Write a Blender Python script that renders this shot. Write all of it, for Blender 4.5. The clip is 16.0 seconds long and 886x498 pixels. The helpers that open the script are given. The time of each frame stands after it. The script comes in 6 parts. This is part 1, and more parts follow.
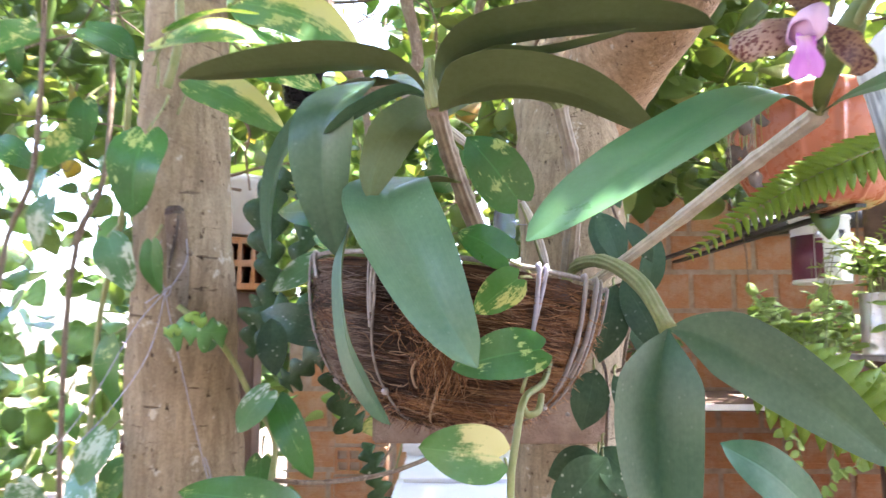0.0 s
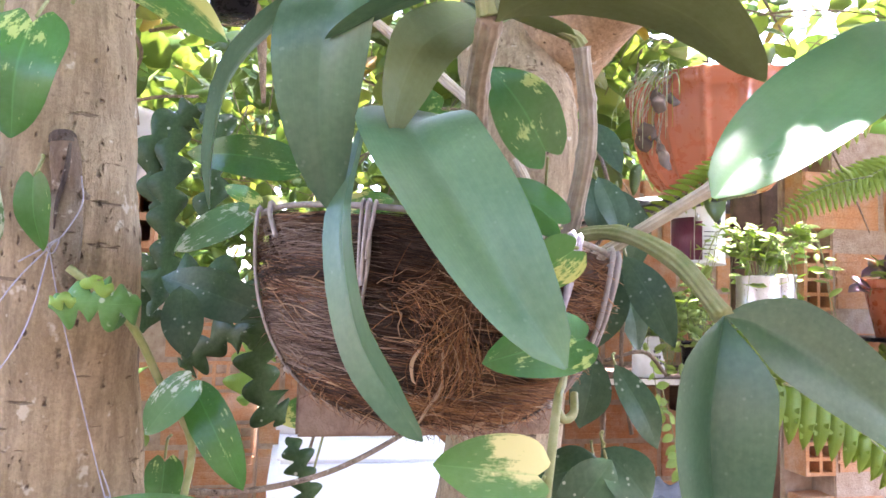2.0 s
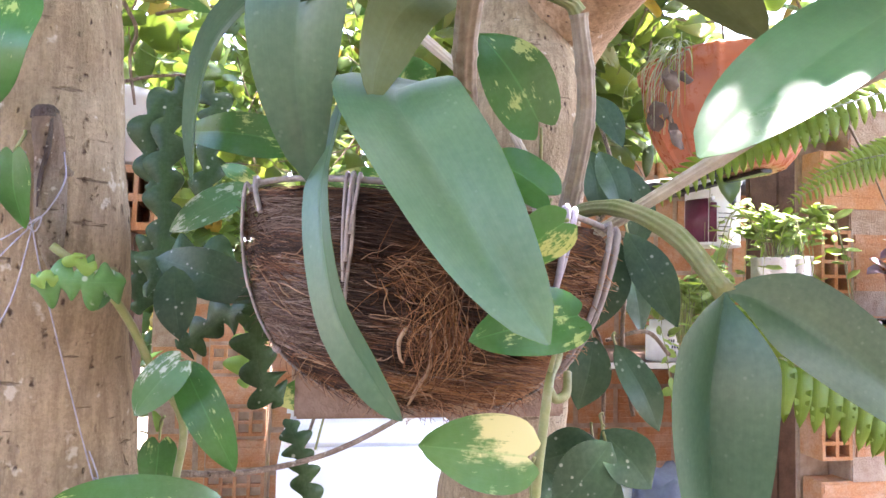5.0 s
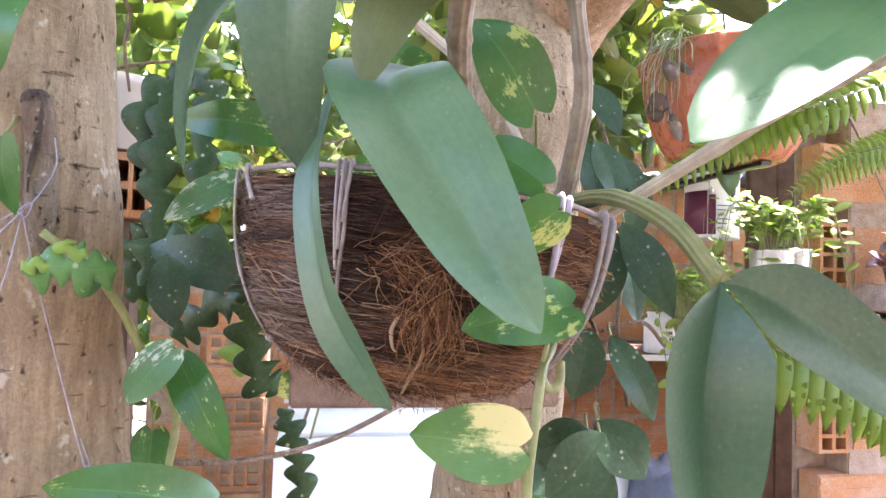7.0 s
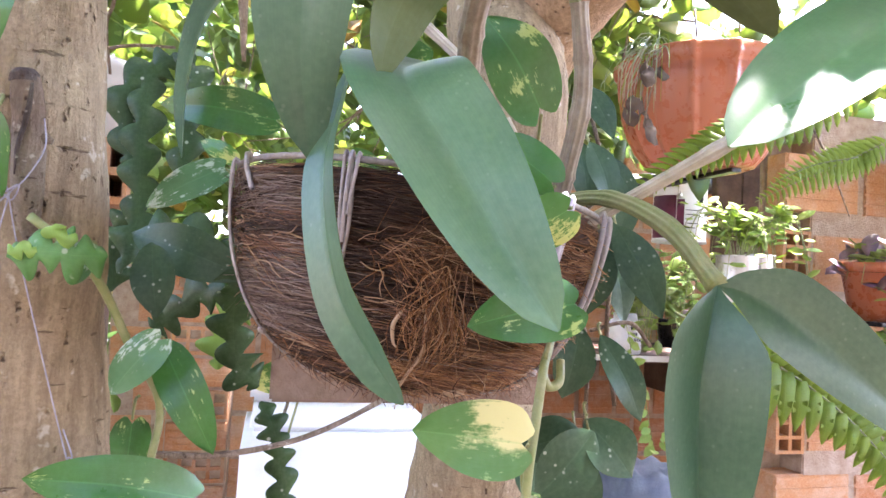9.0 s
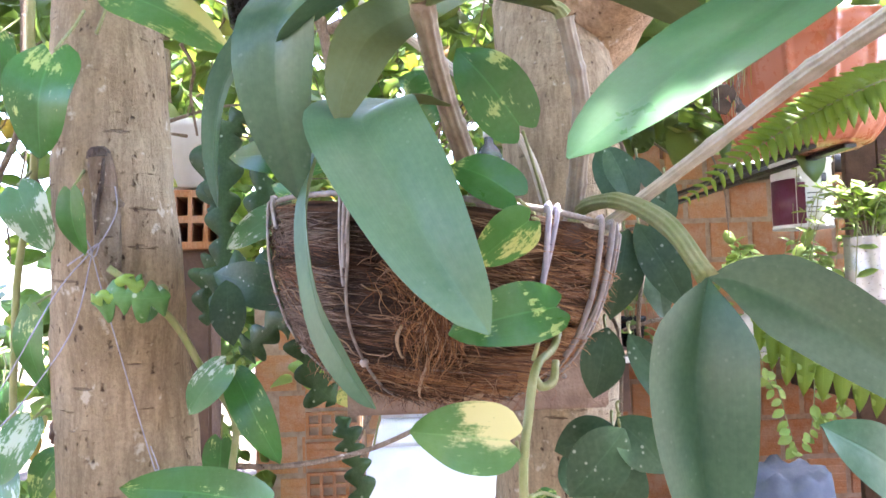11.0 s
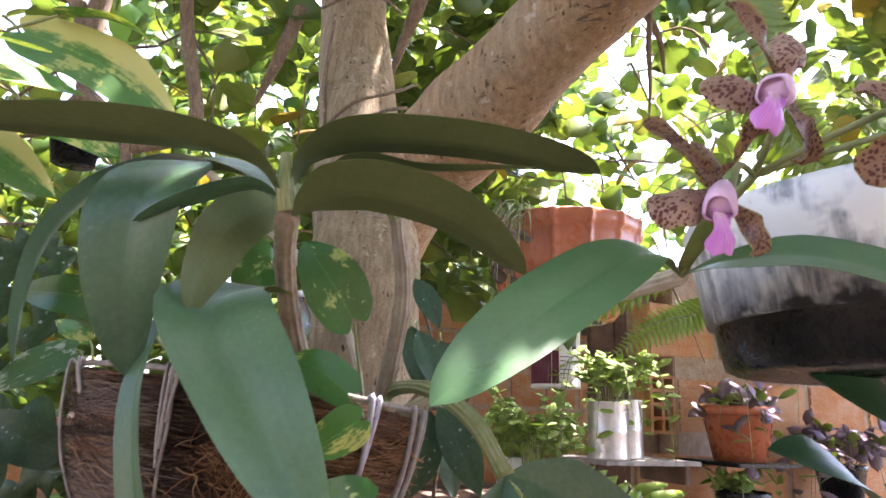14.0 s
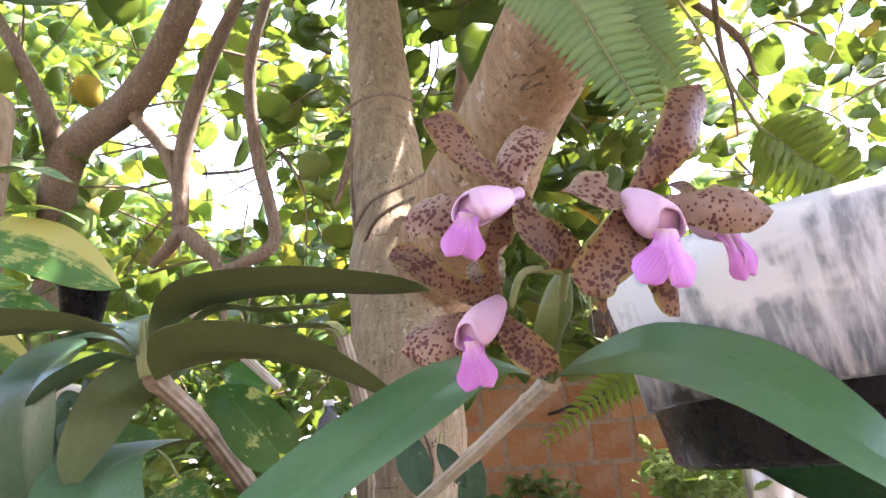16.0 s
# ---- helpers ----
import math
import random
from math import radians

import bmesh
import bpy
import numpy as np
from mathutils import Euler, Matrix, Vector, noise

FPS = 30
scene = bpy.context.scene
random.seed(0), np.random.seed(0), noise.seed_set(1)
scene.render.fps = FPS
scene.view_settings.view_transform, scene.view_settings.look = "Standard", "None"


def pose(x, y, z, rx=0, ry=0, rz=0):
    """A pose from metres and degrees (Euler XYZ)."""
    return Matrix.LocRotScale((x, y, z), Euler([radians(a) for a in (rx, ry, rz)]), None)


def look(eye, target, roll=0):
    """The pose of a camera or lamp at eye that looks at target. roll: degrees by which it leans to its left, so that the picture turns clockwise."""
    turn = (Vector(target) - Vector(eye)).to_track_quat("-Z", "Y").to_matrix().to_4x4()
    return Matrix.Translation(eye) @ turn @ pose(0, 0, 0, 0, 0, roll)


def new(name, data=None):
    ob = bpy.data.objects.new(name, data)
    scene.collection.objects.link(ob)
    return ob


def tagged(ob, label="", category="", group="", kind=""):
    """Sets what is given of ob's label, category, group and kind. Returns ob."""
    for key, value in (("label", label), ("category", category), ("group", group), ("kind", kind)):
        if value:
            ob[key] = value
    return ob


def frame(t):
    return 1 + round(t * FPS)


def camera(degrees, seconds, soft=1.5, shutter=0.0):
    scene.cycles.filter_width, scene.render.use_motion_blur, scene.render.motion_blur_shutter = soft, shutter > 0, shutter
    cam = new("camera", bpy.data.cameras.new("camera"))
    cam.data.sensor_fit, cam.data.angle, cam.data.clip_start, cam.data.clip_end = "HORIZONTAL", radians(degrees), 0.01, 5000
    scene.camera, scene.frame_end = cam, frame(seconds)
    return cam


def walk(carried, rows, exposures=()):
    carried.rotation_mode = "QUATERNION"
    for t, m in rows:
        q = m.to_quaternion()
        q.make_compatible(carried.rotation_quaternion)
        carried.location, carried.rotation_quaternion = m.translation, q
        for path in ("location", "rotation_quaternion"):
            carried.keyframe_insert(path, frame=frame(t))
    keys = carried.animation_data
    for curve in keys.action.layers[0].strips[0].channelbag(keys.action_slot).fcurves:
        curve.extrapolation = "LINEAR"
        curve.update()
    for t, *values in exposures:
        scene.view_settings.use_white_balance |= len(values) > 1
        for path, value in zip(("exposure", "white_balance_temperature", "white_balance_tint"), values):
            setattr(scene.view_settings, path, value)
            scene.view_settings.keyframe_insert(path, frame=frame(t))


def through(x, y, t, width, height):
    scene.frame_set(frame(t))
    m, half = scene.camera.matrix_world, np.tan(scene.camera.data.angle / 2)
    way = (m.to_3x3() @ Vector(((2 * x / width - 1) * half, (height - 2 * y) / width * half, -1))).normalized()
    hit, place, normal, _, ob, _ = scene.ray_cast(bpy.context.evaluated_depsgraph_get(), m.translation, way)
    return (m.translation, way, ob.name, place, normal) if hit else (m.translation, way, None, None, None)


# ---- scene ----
cam = camera(65.4, 16.0, 1.5, 0.5)
PATH = [
    (0, (0.011, 0.028, 1.461), (-0.01, 2.014, 1.697), 0.1),
    (0.5, (-0.042, 0.104, 1.467), (0.169, 2.08, 1.689), 1.4),
    (1, (-0.089, 0.156, 1.472), (0.33, 2.106, 1.631), 2.7),
    (1.5, (-0.102, 0.161, 1.474), (0.333, 2.105, 1.643), 3.0),
    (2, (-0.101, 0.171, 1.468), (0.31, 2.122, 1.62), 1.6),
    (2.5, (-0.097, 0.179, 1.469), (0.284, 2.138, 1.601), 1.2),
    (3, (-0.096, 0.179, 1.468), (0.28, 2.139, 1.596), 2.0),
    (3.5, (-0.095, 0.177, 1.467), (0.265, 2.14, 1.584), 1.9),
    (4, (-0.089, 0.181, 1.464), (0.276, 2.144, 1.58), 1.8),
    (4.2, (-0.085, 0.184, 1.463), (0.283, 2.146, 1.578), 1.4),
    (6.5, (-0.076, 0.185, 1.462), (0.29, 2.149, 1.549), 1.5),
    (7.5, (-0.073, 0.192, 1.46), (0.303, 2.155, 1.544), 2.0),
    (8.5, (-0.095, 0.195, 1.46), (0.349, 2.143, 1.552), 3.0),
    (8.7, (-0.103, 0.198, 1.459), (0.392, 2.134, 1.541), 3.5),
    (10.8, (-0.012, 0.138, 1.461), (0.064, 2.135, 1.553), -1.8),
    (11, (-0.007, 0.14, 1.461), (0.071, 2.135, 1.574), -1.6),
    (11.5, (-0.009, 0.124, 1.466), (0.036, 2.116, 1.645), -0.7),
    (12, (-0.031, 0.106, 1.472), (0.252, 2.062, 1.78), -0.2),
    (12.5, (-0.059, 0.086, 1.48), (0.442, 1.971, 1.922), 0.7),
    (13, (-0.071, 0.087, 1.481), (0.531, 1.935, 1.952), 2.1),
    (13.5, (-0.068, 0.096, 1.488), (0.562, 1.936, 1.957), 2.1),
    (14, (-0.059, 0.105, 1.506), (0.639, 1.919, 1.975), 2.1),
    (14.5, (0.029, 0.085, 1.527), (0.652, 1.918, 2.03), 0.3),
    (15, (0.103, 0.058, 1.539), (0.508, 1.954, 2.032), -2.2),
    (15.5, (0.13, 0.055, 1.555), (0.409, 1.953, 2.121), -4.7),
    (16, (0.146, 0.059, 1.555), (0.364, 1.949, 2.171), -4.1),
]
walk(cam, [(t, look(eye, target, roll)) for t, eye, target, roll in PATH],
     [(0, 4.25, 5950, 20), (1.5, 4.53, 6050, 27), (8.5, 4.48, 6050, 26), (11, 4.5, 5850, 22), (12.1, 4.5, 5950, 20), (12.6, 3.62, 6050, 21), (14.4, 3.6, 6350, 25), (15, 3.95, 6350, 26), (16, 3.85, 6350, 27)])

# ---- world, sun ----
world = bpy.data.worlds.new("sky")
scene.world = world
world.use_nodes = True
wn = world.node_tree
sky = wn.nodes.new("ShaderNodeTexSky")
sky.sky_type, sky.sun_disc = 'NISHITA', False
SUN_EL, SUN_AZ = radians(68), radians(74)   # azimuth clockwise from +y
sky.sun_elevation, sky.sun_rotation = SUN_EL, SUN_AZ
sky.dust_density = 3.0
wn.links.new(sky.outputs[0], wn.nodes["Background"].inputs[0])
wn.nodes["Background"].inputs[1].default_value = 0.15
sun = new("sun", bpy.data.lights.new("sun", 'SUN'))
sun.data.energy, sun.data.angle, sun.data.color = 4.0, radians(0.6), (1.0, 0.93, 0.82)
to_sun = Vector((math.sin(SUN_AZ) * math.cos(SUN_EL), math.cos(SUN_AZ) * math.cos(SUN_EL), math.sin(SUN_EL)))
sun.matrix_world = look(to_sun * 12, (0, 0, 0))


# ---- materials ----
def mat(name, base=(0.5, 0.5, 0.5), rough=0.6, metal=0.0, spec=0.5):
    m = bpy.data.materials.new(name)
    m.use_nodes = True
    b = m.node_tree.nodes["Principled BSDF"]
    b.inputs["Base Color"].default_value = (*base, 1)
    b.inputs["Roughness"].default_value = rough
    b.inputs["Metallic"].default_value = metal
    b.inputs["Specular IOR Level"].default_value = spec
    return m, m.node_tree, b


def node(nt, kind, **kw):
    n = nt.nodes.new("ShaderNode" + kind)
    for k, v in kw.items():
        n.inputs[k].default_value = v
    return n


def ramp(nt, fac, stops):
    r = nt.nodes.new("ShaderNodeValToRGB")
    e = r.color_ramp.elements
    while len(e) < len(stops):
        e.new(0.5)
    for el, (p, c) in zip(e, stops):
        el.position, el.color = p, (*c, 1)
    nt.links.new(fac, r.inputs[0])
    return r.outputs[0]


def mix(nt, fac, a, b, how='MIX'):
    n = nt.nodes.new("ShaderNodeMix")
    n.data_type, n.blend_type = 'RGBA', how
    for sock, v in ((n.inputs[0], fac), (n.inputs[6], a), (n.inputs[7], b)):
        if isinstance(v, bpy.types.NodeSocket):
            nt.links.new(v, sock)
        elif isinstance(v, tuple):
            sock.default_value = (*v, 1)
        else:
            sock.default_value = v
    return n.outputs[2]


def calc(nt, op, a, b=0.0):
    n = nt.nodes.new("ShaderNodeMath")
    n.operation = op
    for sock, v in zip(n.inputs, (a, b)):
        if isinstance(v, bpy.types.NodeSocket):
            nt.links.new(v, sock)
        else:
            sock.default_value = v
    return n.outputs[0]


def place(nt, scale=(1, 1, 1), kind="Object"):
    tc = nt.nodes.new("ShaderNodeTexCoord")
    mp = nt.nodes.new("ShaderNodeMapping")
    mp.inputs["Scale"].default_value = scale
    nt.links.new(tc.outputs[kind], mp.inputs[0])
    return mp.outputs[0]


def grain(nt, co, scale, detail=4.0, rough=0.6):
    n = node(nt, "TexNoise", Scale=scale, Detail=detail, Roughness=rough)
    nt.links.new(co, n.inputs["Vector"])
    return n.outputs["Fac"]


def bump(nt, bsdf, height, strength, dist=0.01):
    b = node(nt, "Bump", Strength=strength, Distance=dist)
    nt.links.new(height, b.inputs["Height"])
    nt.links.new(b.outputs[0], bsdf.inputs["Normal"])


def leaf_mat(name, base, light, rough=0.35, rib=0.35, through=0.0, spots=0.0, variegated=None, spec=0.5, sector=None, fleck=90.0):
    """Leaf skin: UV x runs across the blade, y from base to tip."""
    m, nt, b = mat(name, base, rough, spec=spec)
    uv = nt.nodes.new("ShaderNodeUVMap")
    sp = nt.nodes.new("ShaderNodeSeparateXYZ")
    nt.links.new(uv.outputs[0], sp.inputs[0])
    across = calc(nt, 'ABSOLUTE', calc(nt, 'SUBTRACT', sp.outputs[0], 0.5))
    co = place(nt)
    big, fine = grain(nt, co, 16, 2), grain(nt, co, 220, 3)
    col = mix(nt, ramp(nt, big, [(0.3, (0, 0, 0)), (0.7, (1, 1, 1))]), base, light)
    col = mix(nt, 0.04, col, ramp(nt, fine, [(0.35, (0.02, 0.03, 0.02)), (0.7, (0.5, 0.6, 0.4))]))
    veins = ramp(nt, grain(nt, place(nt, (60, 0.5, 1), "UV"), 1.0, 2, 0.5), [(0.35, (0.75, 0.75, 0.75)), (0.65, (1.12, 1.12, 1.12))])
    col = mix(nt, 0.22, col, veins, 'MULTIPLY')
    if variegated:
        streak = grain(nt, place(nt, (8, 2.0, 1), "UV"), 1.3, 6, 0.75)
        warp = grain(nt, co, 34, 5, 0.7)
        f = calc(nt, 'ADD', calc(nt, 'MULTIPLY', streak, 0.4), calc(nt, 'MULTIPLY', warp, 0.6))
        col = mix(nt, ramp(nt, f, [(variegated[1], (0, 0, 0)), (variegated[1] + 0.025, (1, 1, 1))]), col, variegated[0])
    if sector:
        tint, slope, reach, inset = sector
        fleck_n = calc(nt, 'ADD', calc(nt, 'MULTIPLY', grain(nt, co, 70, 5, 0.7), 0.5), calc(nt, 'MULTIPLY', grain(nt, place(nt, (9, 2.5, 1), "UV"), 1.3, 5, 0.7), 0.5))
        edge = calc(nt, 'ADD', calc(nt, 'MULTIPLY', calc(nt, 'SUBTRACT', sp.outputs[0], 0.5 + inset), slope), calc(nt, 'MULTIPLY', calc(nt, 'SUBTRACT', fleck_n, 0.5), 1.1))
        near_base = calc(nt, 'SUBTRACT', calc(nt, 'ADD', reach, calc(nt, 'MULTIPLY', calc(nt, 'SUBTRACT', fleck_n, 0.5), 1.6)), sp.outputs[1])
        f = calc(nt, 'ADD', calc(nt, 'MINIMUM', edge, near_base), 0.5)
        col = mix(nt, ramp(nt, f, [(0.40, (0, 0, 0)), (0.47, (0.75, 0.75, 0.75))]), col, tuple(0.55 * p + 0.45 * q for p, q in zip(tint, light)))
        col = mix(nt, ramp(nt, f, [(0.49, (0, 0, 0)), (0.55, (1, 1, 1))]), col, tint)
    if rib:
        line = ramp(nt, across, [(0.0, (1, 1, 1)), (0.022, (0, 0, 0))])
        col = mix(nt, calc(nt, 'MULTIPLY', line, rib), col, tuple(min(1, c * 1.9 + 0.04) for c in light))
    if spots:
        v = node(nt, "TexVoronoi", Scale=fleck)
        nt.links.new(co, v.inputs["Vector"])
        dots = calc(nt, 'MULTIPLY', ramp(nt, v.outputs["Distance"], [(0.13, (1, 1, 1)), (0.22, (0, 0, 0))]),
                    ramp(nt, grain(nt, co, 38, 3), [(0.52, (0, 0, 0)), (0.58, (1, 1, 1))]))
        col = mix(nt, calc(nt, 'MULTIPLY', dots, spots), col, (0.6, 0.65, 0.55))
    nt.links.new(col, b.inputs["Base Color"])
    h = calc(nt, 'ADD', calc(nt, 'MULTIPLY', ramp(nt, across, [(0, (0, 0, 0)), (0.04, (1, 1, 1))]), 0.5), calc(nt, 'MULTIPLY', fine, 0.3))
    bump(nt, b, h, 0.12, 0.002)
    nt.links.new(ramp(nt, grain(nt, co, 30, 5, 0.7), [(0.2, (rough - 0.03,) * 3), (0.8, (rough + 0.08,) * 3)]), b.inputs["Roughness"])
    if through:
        out = nt.nodes["Material Output"]
        tr = nt.nodes.new("ShaderNodeBsdfTranslucent")
        nt.links.new(mix(nt, 0.55, col, (0.5, 0.6, 0.08)), tr.inputs[0])
        ms = nt.nodes.new("ShaderNodeMixShader")
        ms.inputs[0].default_value = through
        nt.links.new(b.outputs[0], ms.inputs[1])
        nt.links.new(tr.outputs[0], ms.inputs[2])
        nt.links.new(ms.outputs[0], out.inputs[0])
    return m


ORCHID = leaf_mat("orchid_leaf_upper", (0.036, 0.094, 0.047), (0.057, 0.126, 0.061), 0.32, 0.07, spots=0.06, fleck=160.0)
ORCHID_MID = leaf_mat("orchid_leaf_mid", (0.06, 0.138, 0.066), (0.092, 0.18, 0.084), 0.33, 0.07, spots=0.06, fleck=160.0)
# Brighter copy of the orchid leaf; its sunlit tone is put into the colour.
ORCHID_LIGHT = leaf_mat("orchid_leaf_sunlit", (0.055, 0.16, 0.058), (0.088, 0.21, 0.078), 0.28, 0.08, through=0.14)
UNDER = leaf_mat("orchid_leaf_under", (0.095, 0.13, 0.045), (0.135, 0.17, 0.065), 0.6, 0.12, through=0.2, spec=0.3)
POTHOS = leaf_mat("pothos_leaf", (0.025, 0.12, 0.02), (0.05, 0.19, 0.03), 0.28, 0.35, through=0.2, variegated=((0.42, 0.52, 0.16), 0.56))
POTHOS_YELLOW = leaf_mat("pothos_leaf_pale", (0.05, 0.2, 0.03), (0.09, 0.27, 0.05), 0.3, 0.3, through=0.25, variegated=((0.6, 0.62, 0.2), 0.515))
POTHOS_WHITE = leaf_mat("pothos_leaf_white", (0.05, 0.16, 0.06), (0.1, 0.24, 0.1), 0.3, 0.2, through=0.2, variegated=((0.5, 0.58, 0.45), 0.52))
POTHOS_CREAM = leaf_mat("pothos_leaf_cream", (0.05, 0.17, 0.035), (0.1, 0.24, 0.06), 0.3, 0.3, through=0.25, variegated=((0.3, 0.42, 0.14), 0.57), sector=((0.7, 0.66, 0.3), 1.0, 0.45, -0.06))
POTHOS_BAND = leaf_mat("pothos_leaf_banded", (0.06, 0.19, 0.04), (0.11, 0.27, 0.06), 0.3, 0.3, through=0.25, variegated=((0.45, 0.5, 0.16), 0.535), sector=((0.62, 0.6, 0.2), -1.3, 1.1, -0.15))
BROAD = leaf_mat("philodendron_leaf", (0.014, 0.07, 0.03), (0.03, 0.11, 0.045), 0.42, 0.2, spec=0.3)
SPROUT = leaf_mat("cactus_sprout", (0.05, 0.14, 0.03), (0.08, 0.2, 0.045), 0.4, 0.2, spots=0.4, spec=0.3)
HOYA = leaf_mat("hoya_leaf", (0.022, 0.06, 0.026), (0.038, 0.09, 0.04), 0.4, 0.15, spots=0.42, spec=0.35, fleck=125.0)
RICRAC = leaf_mat("cactus_stem", (0.014, 0.042, 0.01), (0.028, 0.072, 0.016), 0.42, 0.2, spots=0.6, spec=0.3)
RICRAC_LIGHT = leaf_mat("cactus_stem_young", (0.16, 0.32, 0.05), (0.25, 0.42, 0.08), 0.4, 0.2, through=0.3)
FERN = leaf_mat("fern_frond", (0.15, 0.25, 0.022), (0.25, 0.36, 0.045), 0.5, 0.2, through=0.5)
# Paler fern copy for the high fronds: backlight and haze mixed into the green.
FERN_HAZED = leaf_mat("fern_frond_hazed", (0.22, 0.36, 0.15), (0.34, 0.48, 0.22), 0.4, 0.12, through=0.45)


def canopy_mat(name, stops, through):
    """Tree leaves, each with its own shade of green; light shines through them."""
    m, nt, b = mat(name, stops[0][1], 0.42)
    g = nt.nodes.new("ShaderNodeNewGeometry")
    col = ramp(nt, g.outputs["Random Per Island"], stops)
    col = mix(nt, calc(nt, 'MULTIPLY', grain(nt, place(nt), 25, 3), 0.4), col, tuple(c * 0.5 for c in stops[0][1]))
    nt.links.new(col, b.inputs["Base Color"])
    tr = nt.nodes.new("ShaderNodeBsdfTranslucent")
    nt.links.new(mix(nt, 0.45, col, (0.62, 0.68, 0.24)), tr.inputs[0])
    ms = nt.nodes.new("ShaderNodeMixShader")
    ms.inputs[0].default_value = through
    nt.links.new(b.outputs[0], ms.inputs[1])
    nt.links.new(tr.outputs[0], ms.inputs[2])
    nt.links.new(ms.outputs[0], nt.nodes["Material Output"].inputs[0])
    return m


GREENS = [(0.0, (0.055, 0.125, 0.025)), (0.35, (0.105, 0.205, 0.05)), (0.72, (0.21, 0.32, 0.09)), (0.95, (0.4, 0.43, 0.13)), (1.0, (0.55, 0.3, 0.06))]
CANOPY = canopy_mat("tree_leaf", GREENS, 0.62)
HERB = leaf_mat("herb_leaf", (0.23, 0.36, 0.09), (0.37, 0.49, 0.16), 0.6, 0.2, through=0.45, spec=0.2)
HERB_DARK = leaf_mat("herb_leaf_dark", (0.07, 0.16, 0.03), (0.15, 0.27, 0.06), 0.5, 0.2, through=0.3)


def bark_mat(name, dark, pale, scale=1.0):
    m, nt, b = mat(name, pale, 0.85, spec=0.25)
    co = place(nt)
    stripe = grain(nt, place(nt, (90 * scale, 90 * scale, 16 * scale)), 1.0, 6, 0.7)
    blot = grain(nt, co, 7 * scale, 5, 0.65)
    fine = grain(nt, co, 260 * scale, 5, 0.75)
    v = node(nt, "TexVoronoi", Scale=1.0)
    wob = node(nt, "TexNoise", Scale=95.0 * scale, Detail=3.0)
    nt.links.new(co, wob.inputs["Vector"])
    sway = nt.nodes.new("ShaderNodeVectorMath")
    sway.operation = 'MULTIPLY_ADD'
    sway.inputs[1].default_value = (1.3, 1.3, 1.3)
    nt.links.new(wob.outputs["Color"], sway.inputs[0])
    nt.links.new(place(nt, (140 * scale, 140 * scale, 54 * scale)), sway.inputs[2])
    nt.links.new(sway.outputs[0], v.inputs["Vector"])
    pick = ramp(nt, grain(nt, co, 60 * scale, 3), [(0.53, (0, 0, 0)), (0.62, (1, 1, 1))])
    pit = calc(nt, 'MULTIPLY', ramp(nt, v.outputs["Distance"], [(0.15, (1, 1, 1)), (0.31, (0, 0, 0))]), pick)
    crack = ramp(nt, grain(nt, place(nt, (20 * scale, 20 * scale, 160 * scale)), 1.0, 3, 0.6), [(0.66, (0, 0, 0)), (0.7, (1, 1, 1))])
    col = mix(nt, ramp(nt, blot, [(0.25, (0, 0, 0)), (0.75, (1, 1, 1))]), dark, pale)
    col = mix(nt, ramp(nt, stripe, [(0.35, (0.75, 0.75, 0.75)), (0.62, (0, 0, 0))]), col, tuple(c * 0.5 for c in dark))
    col = mix(nt, ramp(nt, grain(nt, co, 3.5 * scale, 4, 0.7), [(0.5, (0, 0, 0)), (0.7, (0.5, 0.5, 0.5))]), col, (0.3, 0.29, 0.21))
    col = mix(nt, ramp(nt, fine, [(0.4, (0.35, 0.35, 0.35)), (0.6, (0, 0, 0))]), col, tuple(c * 0.45 for c in dark))
    col = mix(nt, ramp(nt, grain(nt, co, 55 * scale, 3), [(0.64, (0, 0, 0)), (0.7, (0.6, 0.6, 0.6))]), col, (0.62, 0.56, 0.46))
    col = mix(nt, calc(nt, 'MULTIPLY', pit, 0.92), col, (0.07, 0.045, 0.03))
    col = mix(nt, calc(nt, 'MULTIPLY', crack, 0.6), col, (0.09, 0.06, 0.04))
    nt.links.new(col, b.inputs["Base Color"])
    h = calc(nt, 'SUBTRACT', calc(nt, 'ADD', calc(nt, 'MULTIPLY', stripe, 1.0), calc(nt, 'MULTIPLY', fine, 0.5)), calc(nt, 'ADD', pit, crack))
    bump(nt, b, h, 0.9, 0.006)
    return m


BARK = bark_mat("bark", (0.35, 0.265, 0.165), (0.56, 0.445, 0.295))
BARK_RED = bark_mat("bark_reddish", (0.46, 0.295, 0.165), (0.61, 0.435, 0.27))
SCAR = bark_mat("weathered_cut", (0.1, 0.075, 0.065), (0.22, 0.17, 0.15), 3.0)
BARK_STUB = bark_mat("stub_bark", (0.24, 0.175, 0.125), (0.4, 0.31, 0.235), 1.6)
TWIG = bark_mat("twig_bark", (0.27, 0.2, 0.14), (0.46, 0.36, 0.27), 2.0)


def noisy(name, a, b_, scale=20, rough=0.6, metal=0.0, bmp=0.3, spec=0.5, detail=5, fine=150):
    m, nt, b = mat(name, a, rough, metal, spec)
    co = place(nt)
    n, f = grain(nt, co, scale, detail), grain(nt, co, fine, 3)
    col = mix(nt, ramp(nt, n, [(0.35, (0, 0, 0)), (0.68, (1, 1, 1))]), a, b_)
    nt.links.new(col, b.inputs["Base Color"])
    nt.links.new(ramp(nt, f, [(0.3, (max(0.04, rough - 0.1),) * 3), (0.7, (min(1, rough + 0.12),) * 3)]), b.inputs["Roughness"])
    if bmp:
        bump(nt, b, calc(nt, 'ADD', calc(nt, 'MULTIPLY', n, 0.5), f), bmp, 0.004)
    return m


